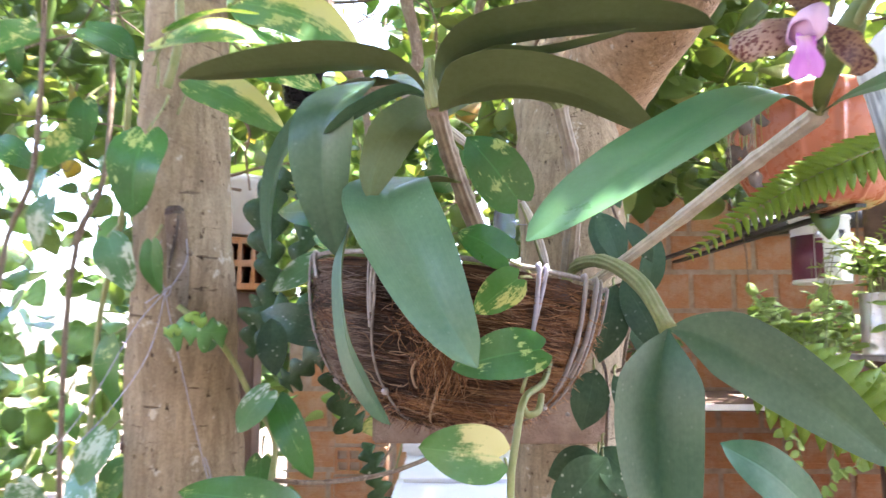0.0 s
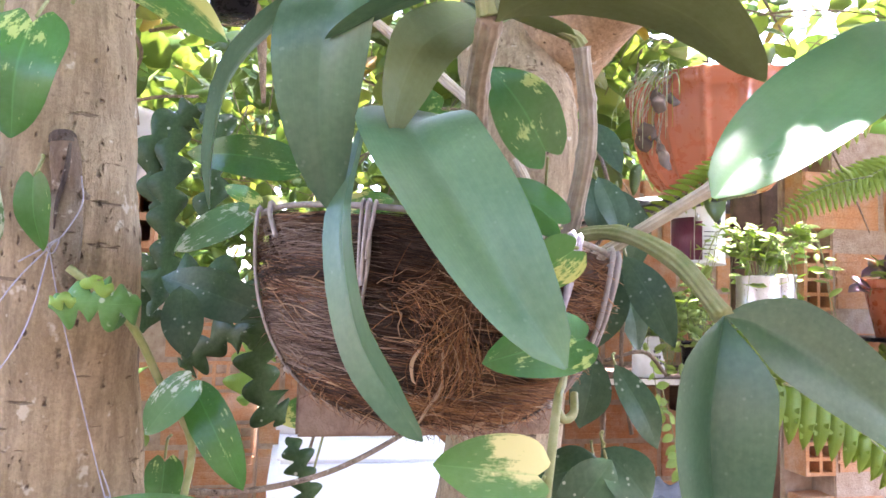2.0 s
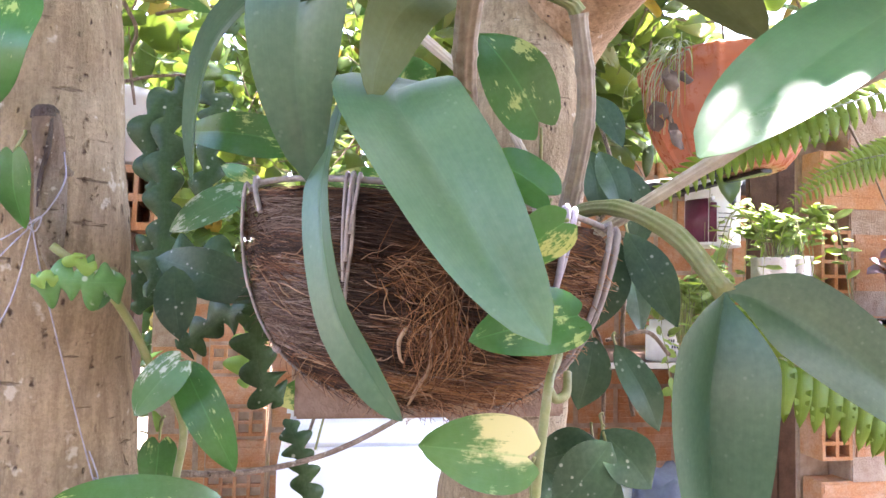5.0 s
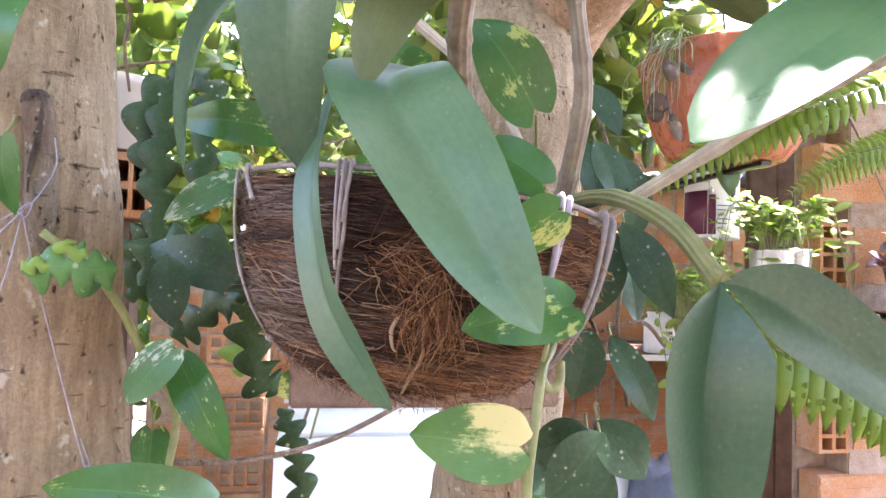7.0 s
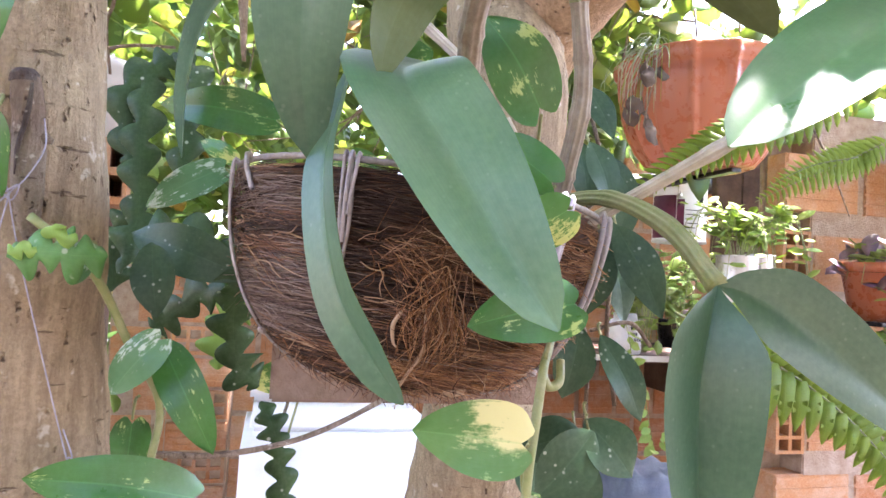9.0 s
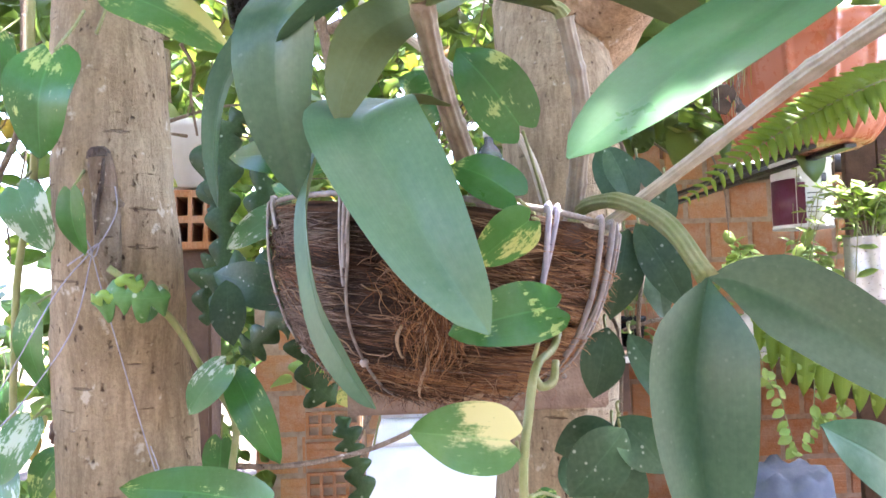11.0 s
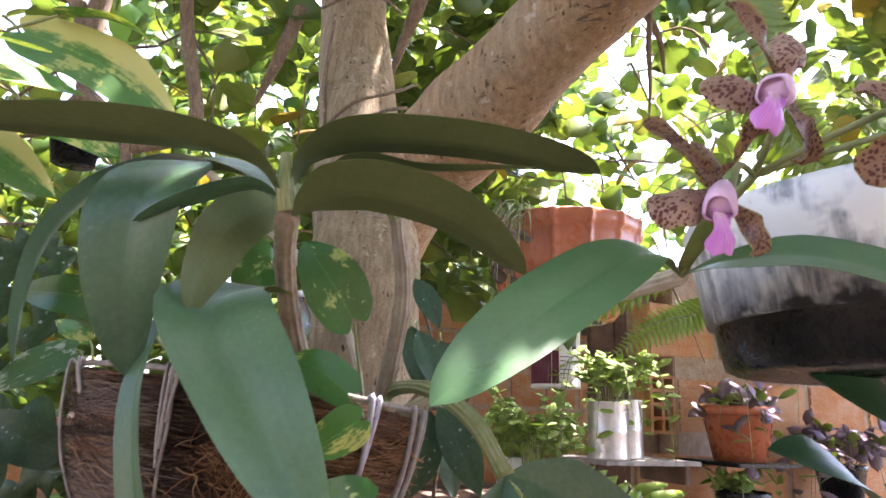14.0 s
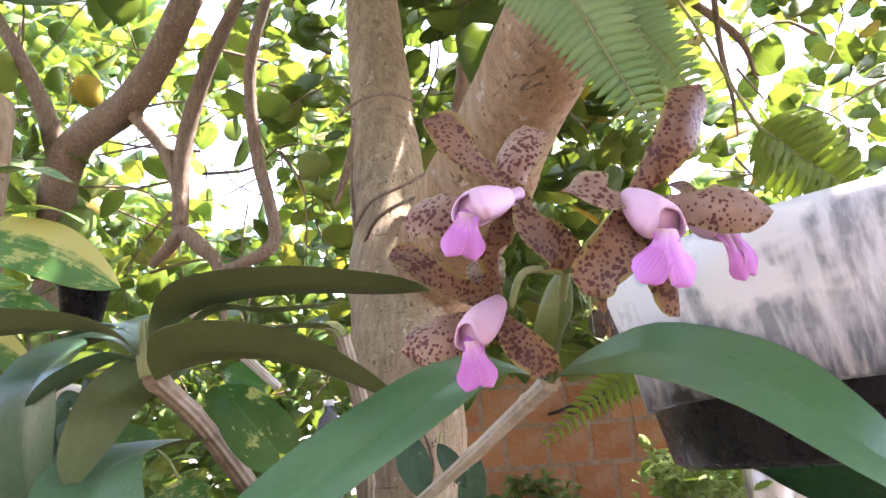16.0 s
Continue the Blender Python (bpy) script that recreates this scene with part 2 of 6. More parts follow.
def island_mat(name, stops, rough=0.8, scale=60):
    """Colour varied from strand to strand."""
    m, nt, b = mat(name, stops[0][1], rough, spec=0.3)
    g = nt.nodes.new("ShaderNodeNewGeometry")
    col = ramp(nt, g.outputs["Random Per Island"], stops)
    col = mix(nt, calc(nt, 'MULTIPLY', grain(nt, place(nt), scale, 4), 0.5), col, tuple(c * 0.4 for c in stops[0][1]))
    nt.links.new(col, b.inputs["Base Color"])
    return m


def coco_mat():
    """Matted coconut husk: level streaks, dark damp pith and greyish weathered patches."""
    m, nt, b = mat("coco_liner", (0.1, 0.05, 0.03), 0.9, spec=0.2)
    co = place(nt)
    streak = grain(nt, place(nt, (16, 16, 330)), 1.0, 6, 0.7)
    patch, fine = grain(nt, co, 22, 4), grain(nt, co, 400, 4)
    col = mix(nt, ramp(nt, streak, [(0.35, (0, 0, 0)), (0.65, (1, 1, 1))]), (0.03, 0.018, 0.013), (0.2, 0.11, 0.065))
    col = mix(nt, ramp(nt, patch, [(0.56, (0, 0, 0)), (0.66, (0.7, 0.7, 0.7))]), col, (0.17, 0.14, 0.125))
    col = mix(nt, ramp(nt, grain(nt, co, 17, 3), [(0.54, (0, 0, 0)), (0.64, (0.85, 0.85, 0.85))]), col, (0.02, 0.012, 0.01))
    nt.links.new(col, b.inputs["Base Color"])
    bump(nt, b, calc(nt, 'ADD', calc(nt, 'MULTIPLY', streak, 1.5), fine), 1.0, 0.005)
    return m


COCO = coco_mat()
FIBRE = island_mat("coco_fibre", [(0.0, (0.08, 0.04, 0.026)), (0.4, (0.2, 0.1, 0.057)), (0.75, (0.36, 0.19, 0.1)), (1.0, (0.55, 0.38, 0.23))])
WIRE = noisy("galvanised_wire", (0.36, 0.33, 0.31), (0.17, 0.15, 0.13), 90, 0.6, 0.3)
WIRE_LILAC = noisy("lilac_wire", (0.42, 0.41, 0.49), (0.28, 0.27, 0.33), 120, 0.5, 0.3)
CANE = noisy("cane_skin", (0.36, 0.31, 0.23), (0.22, 0.17, 0.12), 60, 0.7)
CANE_PALE = noisy("cane_pale", (0.6, 0.54, 0.44), (0.42, 0.36, 0.27), 60, 0.65)
CANE_GREEN = noisy("cane_green", (0.2, 0.24, 0.08), (0.3, 0.3, 0.14), 70, 0.5)
TERRACOTTA = noisy("terracotta_plastic", (0.4, 0.125, 0.06), (0.45, 0.155, 0.08), 5, 0.3, bmp=0.004, fine=40)
BLACK_PLASTIC = noisy("black_plastic", (0.006, 0.007, 0.008), (0.012, 0.012, 0.014), 15, 0.28, bmp=0.04, spec=0.3)
TIN = noisy("tin", (0.6, 0.6, 0.6), (0.45, 0.45, 0.44), 25, 0.35, 0.85, 0.1)
WHITE_PAINT = noisy("white_enamel", (0.78, 0.79, 0.8), (0.7, 0.71, 0.72), 8, 0.35, bmp=0.05)
WHITE_PLASTIC = noisy("white_plastic", (0.75, 0.75, 0.73), (0.62, 0.62, 0.6), 20, 0.45, bmp=0.05)
OLD_WHITE = noisy("worn_white_paint", (0.3, 0.28, 0.26), (0.16, 0.14, 0.12), 30, 0.6, bmp=0.3)
PURPLE = noisy("purple_label", (0.1, 0.015, 0.04), (0.13, 0.025, 0.055), 30, 0.35, bmp=0.03)
PRINT_DARK = noisy("dark_print", (0.03, 0.03, 0.04), (0.06, 0.06, 0.07), 60, 0.5, bmp=0)
SOIL = noisy("soil", (0.035, 0.025, 0.018), (0.08, 0.055, 0.035), 60, 1.0, bmp=1.0, spec=0.1)
MORTAR = noisy("mortar", (0.3, 0.21, 0.145), (0.42, 0.33, 0.245), 30, 0.95, bmp=0.9, spec=0.15)
OLD_BOARD = noisy("grey_brown_board", (0.2, 0.13, 0.09), (0.32, 0.23, 0.17), 30, 0.8, bmp=0.6, fine=220)
WOOD_DARK = noisy("old_board", (0.07, 0.04, 0.025), (0.15, 0.09, 0.055), 14, 0.7, bmp=0.4)
EARTH = noisy("dark_earth", (0.07, 0.055, 0.04), (0.13, 0.1, 0.075), 5, 0.95, bmp=0.6, spec=0.2)
CLOTH = noisy("blue_grey_cloth", (0.09, 0.11, 0.15), (0.14, 0.16, 0.2), 12, 0.9, bmp=0.3)


def brick_mat():
    m, nt, b = mat("clay_brick", (0.5, 0.22, 0.1), 0.85, spec=0.2)
    co = place(nt)
    oi = nt.nodes.new("ShaderNodeObjectInfo")
    col = ramp(nt, oi.outputs["Random"], [(0, (0.34, 0.125, 0.042)), (0.5, (0.43, 0.185, 0.066)), (1, (0.48, 0.235, 0.095))])
    n, f = grain(nt, co, 14, 5), grain(nt, co, 160, 4)
    col = mix(nt, ramp(nt, n, [(0.42, (0, 0, 0)), (0.72, (0.6, 0.6, 0.6))]), col, (0.5, 0.4, 0.3))
    col = mix(nt, 0.2, col, ramp(nt, f, [(0.3, (0.1, 0.05, 0.03)), (0.7, (0.7, 0.45, 0.3))]))
    nt.links.new(col, b.inputs["Base Color"])
    bump(nt, b, calc(nt, 'ADD', n, f), 0.5, 0.004)
    return m


BRICK = brick_mat()


def petal_mat(name, base, light, spot, rim, amount):
    """Blotched sepal skin with a paler rim."""
    m, nt, b = mat(name, base, 0.42)
    co = place(nt)
    uv = nt.nodes.new("ShaderNodeUVMap")
    sp = nt.nodes.new("ShaderNodeSeparateXYZ")
    nt.links.new(uv.outputs[0], sp.inputs[0])
    across = calc(nt, 'ABSOLUTE', calc(nt, 'SUBTRACT', sp.outputs[0], 0.5))
    v = node(nt, "TexVoronoi", Scale=460.0)
    v.inputs["Randomness"].default_value = 1.0
    nt.links.new(co, v.inputs["Vector"])
    rough_edge = calc(nt, 'ADD', v.outputs["Distance"], calc(nt, 'MULTIPLY', grain(nt, co, 260, 3), 0.7))
    dots = ramp(nt, calc(nt, 'MULTIPLY', calc(nt, 'ADD', rough_edge, calc(nt, 'MULTIPLY', grain(nt, co, 70, 2), 0.8)), 0.5), [(amount, (1, 1, 1)), (amount + 0.05, (0, 0, 0))])
    col = mix(nt, ramp(nt, grain(nt, co, 60, 3), [(0.35, (0, 0, 0)), (0.65, (1, 1, 1))]), base, light)
    col = mix(nt, ramp(nt, calc(nt, 'ADD', across, calc(nt, 'MULTIPLY', grain(nt, co, 150, 2), 0.1)), [(0.44, (0, 0, 0)), (0.52, (0.8, 0.8, 0.8))]), col, rim)
    col = mix(nt, calc(nt, 'MULTIPLY', dots, 0.9), col, spot)
    nt.links.new(col, b.inputs["Base Color"])
    bump(nt, b, calc(nt, 'ADD', dots, grain(nt, place(nt, (30, 2, 1), "UV"), 1.0, 2)), 0.2, 0.001)
    tr = nt.nodes.new("ShaderNodeBsdfTranslucent")
    nt.links.new(col, tr.inputs[0])
    ms = nt.nodes.new("ShaderNodeMixShader")
    ms.inputs[0].default_value = 0.42
    nt.links.new(b.outputs[0], ms.inputs[1])
    nt.links.new(tr.outputs[0], ms.inputs[2])
    nt.links.new(ms.outputs[0], nt.nodes["Material Output"].inputs[0])
    return m


def lip_mat():
    """Violet lip, paler towards the throat."""
    m, nt, b = mat("lip_magenta", (0.5, 0.12, 0.55), 0.4)
    uv = nt.nodes.new("ShaderNodeUVMap")
    sp = nt.nodes.new("ShaderNodeSeparateXYZ")
    nt.links.new(uv.outputs[0], sp.inputs[0])
    col = ramp(nt, sp.outputs[1], [(0.0, (0.75, 0.6, 0.5)), (0.2, (0.66, 0.36, 0.62)), (0.5, (0.52, 0.16, 0.56)), (1.0, (0.58, 0.22, 0.62))])
    col = mix(nt, 0.25, col, ramp(nt, grain(nt, place(nt, (14, 1, 1), "UV"), 1.0, 3), [(0.35, (0.35, 0.08, 0.45)), (0.65, (0.75, 0.4, 0.8))]))
    nt.links.new(col, b.inputs["Base Color"])
    return m


PETAL = petal_mat("petal_spotted", (0.38, 0.24, 0.17), (0.56, 0.38, 0.29), (0.13, 0.028, 0.028), (0.5, 0.4, 0.24), 0.535)
PETAL_DARK = petal_mat("sepal_brown", (0.26, 0.14, 0.08), (0.39, 0.225, 0.135), (0.11, 0.034, 0.027), (0.42, 0.35, 0.1), 0.56)
BRACT = noisy("bract_olive", (0.09, 0.13, 0.025), (0.17, 0.2, 0.05), 40, 0.45, bmp=0.2)
LIP = lip_mat()
LIP_PALE = leaf_mat("lip_pale", (0.62, 0.37, 0.57), (0.78, 0.54, 0.7), 0.45, 0.0)


# ---- builders ----
def part(name, bm, material, parent=None, label="", smooth=True):
    me = bpy.data.meshes.new(name)
    bm.to_mesh(me)
    bm.free()
    for m in material if isinstance(material, (list, tuple)) else [material]:
        me.materials.append(m)
    if smooth:
        me.shade_smooth()
    ob = new(name, me)
    if parent is not None:
        ob.parent = parent
    if label:
        ob["label"] = label
    return ob


def thing(name, label, category, group="", kind="", at=(0, 0, 0)):
    ob = new(name)
    ob.location = at
    ob.empty_display_size = 0.05
    return tagged(ob, label, category, group, kind)


def smooth_line(ctrl, n):
    """n + 1 points of a Catmull-Rom line through the control points."""
    c = [Vector(p) for p in ctrl]
    c = [c[0] * 2 - c[1]] + c + [c[-1] * 2 - c[-2]]
    out = []
    segs = len(c) - 3
    for k in range(n + 1):
        s = k / n * segs
        i = min(int(s), segs - 1)
        f = s - i
        a, b, d, e = c[i:i + 4]
        out.append(0.5 * ((2 * b) + (d - a) * f + (2 * a - 5 * b + 4 * d - e) * f * f + (3 * b - a - 3 * d + e) * f ** 3))
    return out


def oblong(v):
    return max(0.03, max(0.0, math.sin(math.pi * min(1.0, max(0.0, v)) ** 0.95)) ** 0.56 * min(1.0, 0.22 + v / 0.34 * 0.78))


def oval(v):
    return max(0.02, (4 * v * (1 - v)) ** 0.6)


def pointed(v):
    return max(0.02, max(0.0, math.sin(math.pi * min(1.0, max(0.0, v)) ** 0.85)) ** 0.85)


def heart(v):
    return max(0.012, ((v + 0.035) ** 0.42) * max(0.0, 1 - v) ** 0.72 * 1.5)


def blade(bm, ctrl, width, face, n=14, m=6, fold=0.12, wave=0.0, shape=oblong, thick=0.0012, notch=0.0, curl=0.0, seed=0):
    """Adds a leaf with two skins to bm: slot 0 above (towards face), slot 1 below. face: one way, or two (base, tip)."""
    rnd = random.Random(seed)
    ph = rnd.uniform(0, 6)
    line = smooth_line(ctrl, n)
    faces = (face, face) if not hasattr(face[0], "__len__") else face
    f0, f1 = Vector(faces[0]), Vector(faces[1])
    uvl = bm.loops.layers.uv.verify()
    rows = []
    for k, c in enumerate(line):
        v = k / n
        tan = (line[min(n, k + 1)] - line[max(0, k - 1)]).normalized()
        f = f0.lerp(f1, v)
        side = tan.cross(f).normalized()
        up = side.cross(tan).normalized()
        w = width / 2 * shape(v)
        top, low = [], []
        for j in range(m + 1):
            u = 2 * j / m - 1
            z = fold * abs(u) * w - curl * u * u * w + wave * width * math.sin(9 * v + ph + (2 if u > 0 else 0)) * abs(u) ** 2
            p = c + side * (u * w) + up * z
            if notch:
                p = p + tan * (notch * width * ((1 - abs(u)) ** 1.6 + 1.3 * max(0.0, abs(u) - 0.45) ** 2) * (1 - v) ** 4)
            t = thick * (1 - 0.75 * u * u) * (0.6 + 0.4 * (1 - v)) / 2
            top.append(bm.verts.new(p + up * t))
            low.append(bm.verts.new(p - up * t))
        rows.append((top, low))
    for k in range(n):
        for j in range(m):
            for s in (0, 1):
                q = [rows[k][s][j], rows[k][s][j + 1], rows[k + 1][s][j + 1], rows[k + 1][s][j]]
                uvs = [(j / m, k / n), ((j + 1) / m, k / n), ((j + 1) / m, (k + 1) / n), (j / m, (k + 1) / n)]
                if s:
                    q, uvs = q[::-1], uvs[::-1]
                fc = bm.faces.new(q)
                fc.material_index, fc.smooth = s, True
                for lp, uv in zip(fc.loops, uvs):
                    lp[uvl].uv = uv
    rim = [r for r in range(n)]
    for k in rim:
        for j in (0, m):
            q = [rows[k][0][j], rows[k + 1][0][j], rows[k + 1][1][j], rows[k][1][j]]
            bm.faces.new(q if j == 0 else q[::-1]).material_index = 1
    for k in (0, n):
        for j in range(m):
            q = [rows[k][0][j], rows[k][1][j], rows[k][1][j + 1], rows[k][0][j + 1]]
            bm.faces.new(q if k == 0 else q[::-1]).material_index = 1
    return bm


def tube(bm, ctrl, radii, n=16, sides=8, rough=0.0, seed=0, rings=0.0, mat_i=0, flutes=0):
    """Adds a closed tube along the control points; radii run from end to end. rings: swelling at nodes."""
    line = smooth_line(ctrl, n)
    loops = []
    side = None
    for k, c in enumerate(line):
        v = k / n
        tan = (line[min(n, k + 1)] - line[max(0, k - 1)]).normalized()
        if side is None:
            side = tan.orthogonal().normalized()
        side = (side - tan * side.dot(tan)).normalized()
        other = tan.cross(side)
        s = v * (len(radii) - 1)
        i = min(int(s), len(radii) - 2) if len(radii) > 1 else 0
        r = radii[0] if len(radii) == 1 else radii[i] + (radii[i + 1] - radii[i]) * (s - i)
        if rings:
            r *= 1 + 0.16 * max(0, math.cos(2 * math.pi * v / rings)) ** 12
        ring = []
        for j in range(sides):
            a = 2 * math.pi * j / sides
            q = c + (side * math.cos(a) + other * math.sin(a)) * (r * (1 + 0.13 * math.cos(flutes * a)) if flutes else r)
            if rough:
                q = c + (q - c) * (1 + rough * noise.noise(q * 14 + Vector((seed, 0, 0))) + rough * 0.4 * noise.noise(q * 50))
            ring.append(bm.verts.new(q))
        loops.append(ring)
    for a, b in zip(loops, loops[1:]):
        for j in range(sides):
            f = bm.faces.new((a[j], a[(j + 1) % sides], b[(j + 1) % sides], b[j]))
            f.smooth, f.material_index = True, mat_i
    bm.faces.new(loops[0][::-1]).material_index = mat_i
    bm.faces.new(loops[-1]).material_index = mat_i
    return bm


def lathe(bm, profile, sides=40, flute=0.0, count=0, seam=False):
    """Turns (radius, height) pairs about z."""
    loops = []
    for r, z in profile:
        ring = []
        for j in range(sides):
            a = 2 * math.pi * j / sides
            q = r * (1 + (flute * max(0, math.cos(a * count)) ** 6 if count and flute else 0))
            ring.append(bm.verts.new((q * math.cos(a), q * math.sin(a), z)))
        loops.append(ring)
    for a, b in zip(loops, loops[1:]):
        for j in range(sides):
            bm.faces.new((a[j], a[(j + 1) % sides], b[(j + 1) % sides], b[j])).smooth = True
    bm.faces.new(loops[0][::-1])
    bm.faces.new(loops[-1])
    return bm


def box(bm, lo, hi, bev=0.0):
    vs = bmesh.ops.create_cube(bm, size=1.0)["verts"]
    lo, hi = Vector(lo), Vector(hi)
    for v in vs:
        v.co = Vector([(a + b) / 2 + c * (b - a) for a, b, c in zip(lo, hi, v.co)])
    if bev:
        es = {e for v in vs for e in v.link_edges}
        bmesh.ops.bevel(bm, geom=list(es), offset=bev, segments=2, affect='EDGES')
    return bm


def leaf(name, ctrl, width, face, mats, parent, label="", **kw):
    ob = part(name, blade(bmesh.new(), ctrl, width, face, **kw), mats, parent, label)
    ob.data.set_sharp_from_angle(angle=radians(50))
    return ob


def rod(name, ctrl, radii, material, parent, label="", **kw):
    return part(name, tube(bmesh.new(), ctrl, radii, **kw), material, parent, label)


CAMWARD = (0.0, -1.0, 0.15)

# ---- ground, walls ----
bm = bmesh.new()
bmesh.ops.create_grid(bm, x_segments=60, y_segments=60, size=150)
for v in bm.verts:
    if v.co.length > 12:
        v.co.z += 0.3 * noise.noise(v.co * 0.05)
tagged(part("ground", bm, EARTH), "dark bare earth ground of the yard", "ground", kind="structure")


def hollow_end(bm, w, h, d, cols, rows):
    """A hollow clay block seen on its end: webs and shell round open cells, centred, open along y."""
    t = 0.011
    xs = [-w / 2 + (w - t) * k / cols for k in range(cols + 1)]
    zs = [-h / 2 + (h - t) * k / rows for k in range(rows + 1)]
    for x in xs:
        box(bm, (x, -d / 2, -h / 2), (x + t, d / 2, h / 2))
    for z in zs:
        for x0, x1 in zip(xs, xs[1:]):
            box(bm, (x0 + t, -d / 2 + 0.001, z), (x1, d / 2 - 0.001, z + t))
    box(bm, (-w / 2 + t, d / 2 - 0.008, -h / 2 + t), (w / 2 - t, d / 2 - 0.002, h / 2 - t))
    return bm


def ridged(bm, w, h, d, ridges):
    """A clay block's grooved side face."""
    box(bm, (-w / 2, -d / 2 + 0.004, -h / 2), (w / 2, d / 2, h / 2), 0.003)
    step = h / ridges
    for k in range(ridges):
        z = -h / 2 + step * (k + 0.12)
        box(bm, (-w / 2 + 0.006, -d / 2, z), (w / 2 - 0.006, -d / 2 + 0.0045, z + step * 0.72))
    return bm


def mesh_of(bm, material):
    me = bpy.data.meshes.new("brick")
    bm.to_mesh(me)
    bm.free()
    me.materials.append(material)
    return me


BRICKS = {
    "long": mesh_of(ridged(bmesh.new(), 0.285, 0.183, 0.09, 5), BRICK),
    "half": mesh_of(ridged(bmesh.new(), 0.14, 0.183, 0.09, 5), BRICK),
    "square": mesh_of(ridged(bmesh.new(), 0.172, 0.156, 0.09, 5), BRICK),
    "flat": mesh_of(ridged(bmesh.new(), 0.19, 0.09, 0.1, 4), BRICK),
    "end_up": mesh_of(hollow_end(bmesh.new(), 0.104, 0.195, 0.1, 2, 4), BRICK),
    "end_flat": mesh_of(hollow_end(bmesh.new(), 0.19, 0.092, 0.1, 4, 2), BRICK),
}


def brick(kind, where, parent, turn=0.0, rnd=random.Random(3)):
    ob = new("brick", BRICKS[kind])
    ob.parent = parent
    ob.matrix_basis = pose(*where, rnd.uniform(-0.5, 0.5), rnd.uniform(-0.6, 0.6), turn + rnd.uniform(-0.5, 0.5))
    return ob


def wall_core(name, x0, x1, y, z1, label):
    bm = bmesh.new()
    box(bm, (x0 + (0.11 if y < 3 else 0), y + 0.006, 0), (x1, y + 0.12, z1), 0.004)
    if y < 3:
        box(bm, (x0, y + 0.1, 0), (x0 + 0.109, y + 0.12, z1), 0.004)
    return tagged(part(name, bm, MORTAR, smooth=False), label, "wall", kind="structure")


north = wall_core("wall_north", 0.45, 3.3, 3.1, 2.0, "back wall of bare ridged orange clay bricks")
low = wall_core("wall_west", -0.7, 0.448, 3.1, 1.44, "lower stretch of bare clay brick wall")
for row in range(12):
    z = 0.09 + row * 0.172
    x = -0.61 + (0.094 if row % 2 else 0)
    while x < 3.2:
        if x > 0.5 or z < 1.4:
            brick("square", (x, 3.145, z), north if x > 0.45 else low)
        x += 0.188
east = wall_core("wall_east", 1.458, 3.4, 2.06, 2.06, "nearer wall of bare orange clay bricks with hollow block ends")
for row in range(7):
    z = 0.295 + row * 0.255
    x = 1.462
    if row in (1, 3, 5):
        brick("end_up", (x + 0.047, 2.105, z), east)
        x += 0.115
    elif row % 2:
        brick("half", (x + 0.07, 2.105, z), east)
        x += 0.155
    while x + 0.29 < 3.4:
        brick("long", (x + 0.143, 2.105, z), east)
        x += 0.303

# plain unseen walls, added behind and left of the camera to cut fill light
PLASTER = noisy("old_plaster", (0.25, 0.22, 0.19), (0.33, 0.3, 0.26), 3, 0.9, bmp=0.4)
bm = bmesh.new()
box(bm, (-4.5, -2.4, 0), (4.5, -2.2, 3.1), 0.01)
tagged(part("wall_south", bm, PLASTER, smooth=False), "unseen plain plastered wall added behind the camera", "wall", kind="structure")
bm = bmesh.new()
box(bm, (-3.9, -2.195, 0), (-3.7, 1.4, 2.9), 0.01)
tagged(part("wall_side", bm, PLASTER, smooth=False), "unseen plain plastered wall added at the left", "wall", kind="structure")

# brick pier of flat hollow blocks
pier = tagged(thing("pier", "stacked brick pier with hollow block ends showing", "pier", kind="structure"), kind="structure")
px, py, _ = (-0.311, 2.590, 1.053)
bm = bmesh.new()
box(bm, (px - 0.1, py + 0.01, 0), (px + 0.1, py + 0.2, 1.45), 0.004)
part("core", bm, MORTAR, pier, smooth=False)
for k in range(14):
    brick("end_flat" if k % 2 else "flat", (px, py + 0.045, 0.06 + k * 0.104), pier)


# ---- trees ----
def knot(bm, at, r, out):
    s = bmesh.ops.create_uvsphere(bm, u_segments=22, v_segments=14, radius=r)["verts"]
    o = Vector(out).normalized()
    for v in s:
        v.co = v.co * (1 + 0.5 * noise.noise(v.co * 110 + Vector((0, at[2] * 50, 0))) + 0.25 * noise.noise(v.co * 330 + Vector((at[0] * 90, 0, 0)))) + Vector(at)
        v.co += o * (0.2 * r if (v.co - Vector(at)).dot(o) > 0 else 0)
    return bm


def pinna(v):
    return max(0.04, min(1.0, 0.62 + 2.2 * v) * max(0.0, 1 - v ** 2.4) ** 0.75)


def round_leaf(v):
    return (math.sin(math.pi * min(1, 0.04 + v * 0.96) ** 0.9)) ** 0.6 if 0 < v < 1 else 0.08


def crown(bm, n, where, size, seed, tilt=0.9):
    """Scatters small pointed leaves; where(rnd) gives a place."""
    rnd = random.Random(seed)
    for _ in range(n):
        c = Vector(where(rnd))
        a = Vector((rnd.gauss(0, 1), rnd.gauss(0, 1), rnd.gauss(-0.5, 0.6))).normalized()
        s = size * rnd.uniform(0.6, 1.3)
        blade(bm, [c, c + a * s * 0.5 + Vector((0, 0, 0.04 * s)), c + a * s], s * rnd.uniform(0.72, 0.98),
              (rnd.gauss(0, tilt), rnd.gauss(-0.4, tilt), 1), n=5, m=2, fold=0.2, shape=round_leaf, thick=0.0006, seed=rnd.random())
    return bm


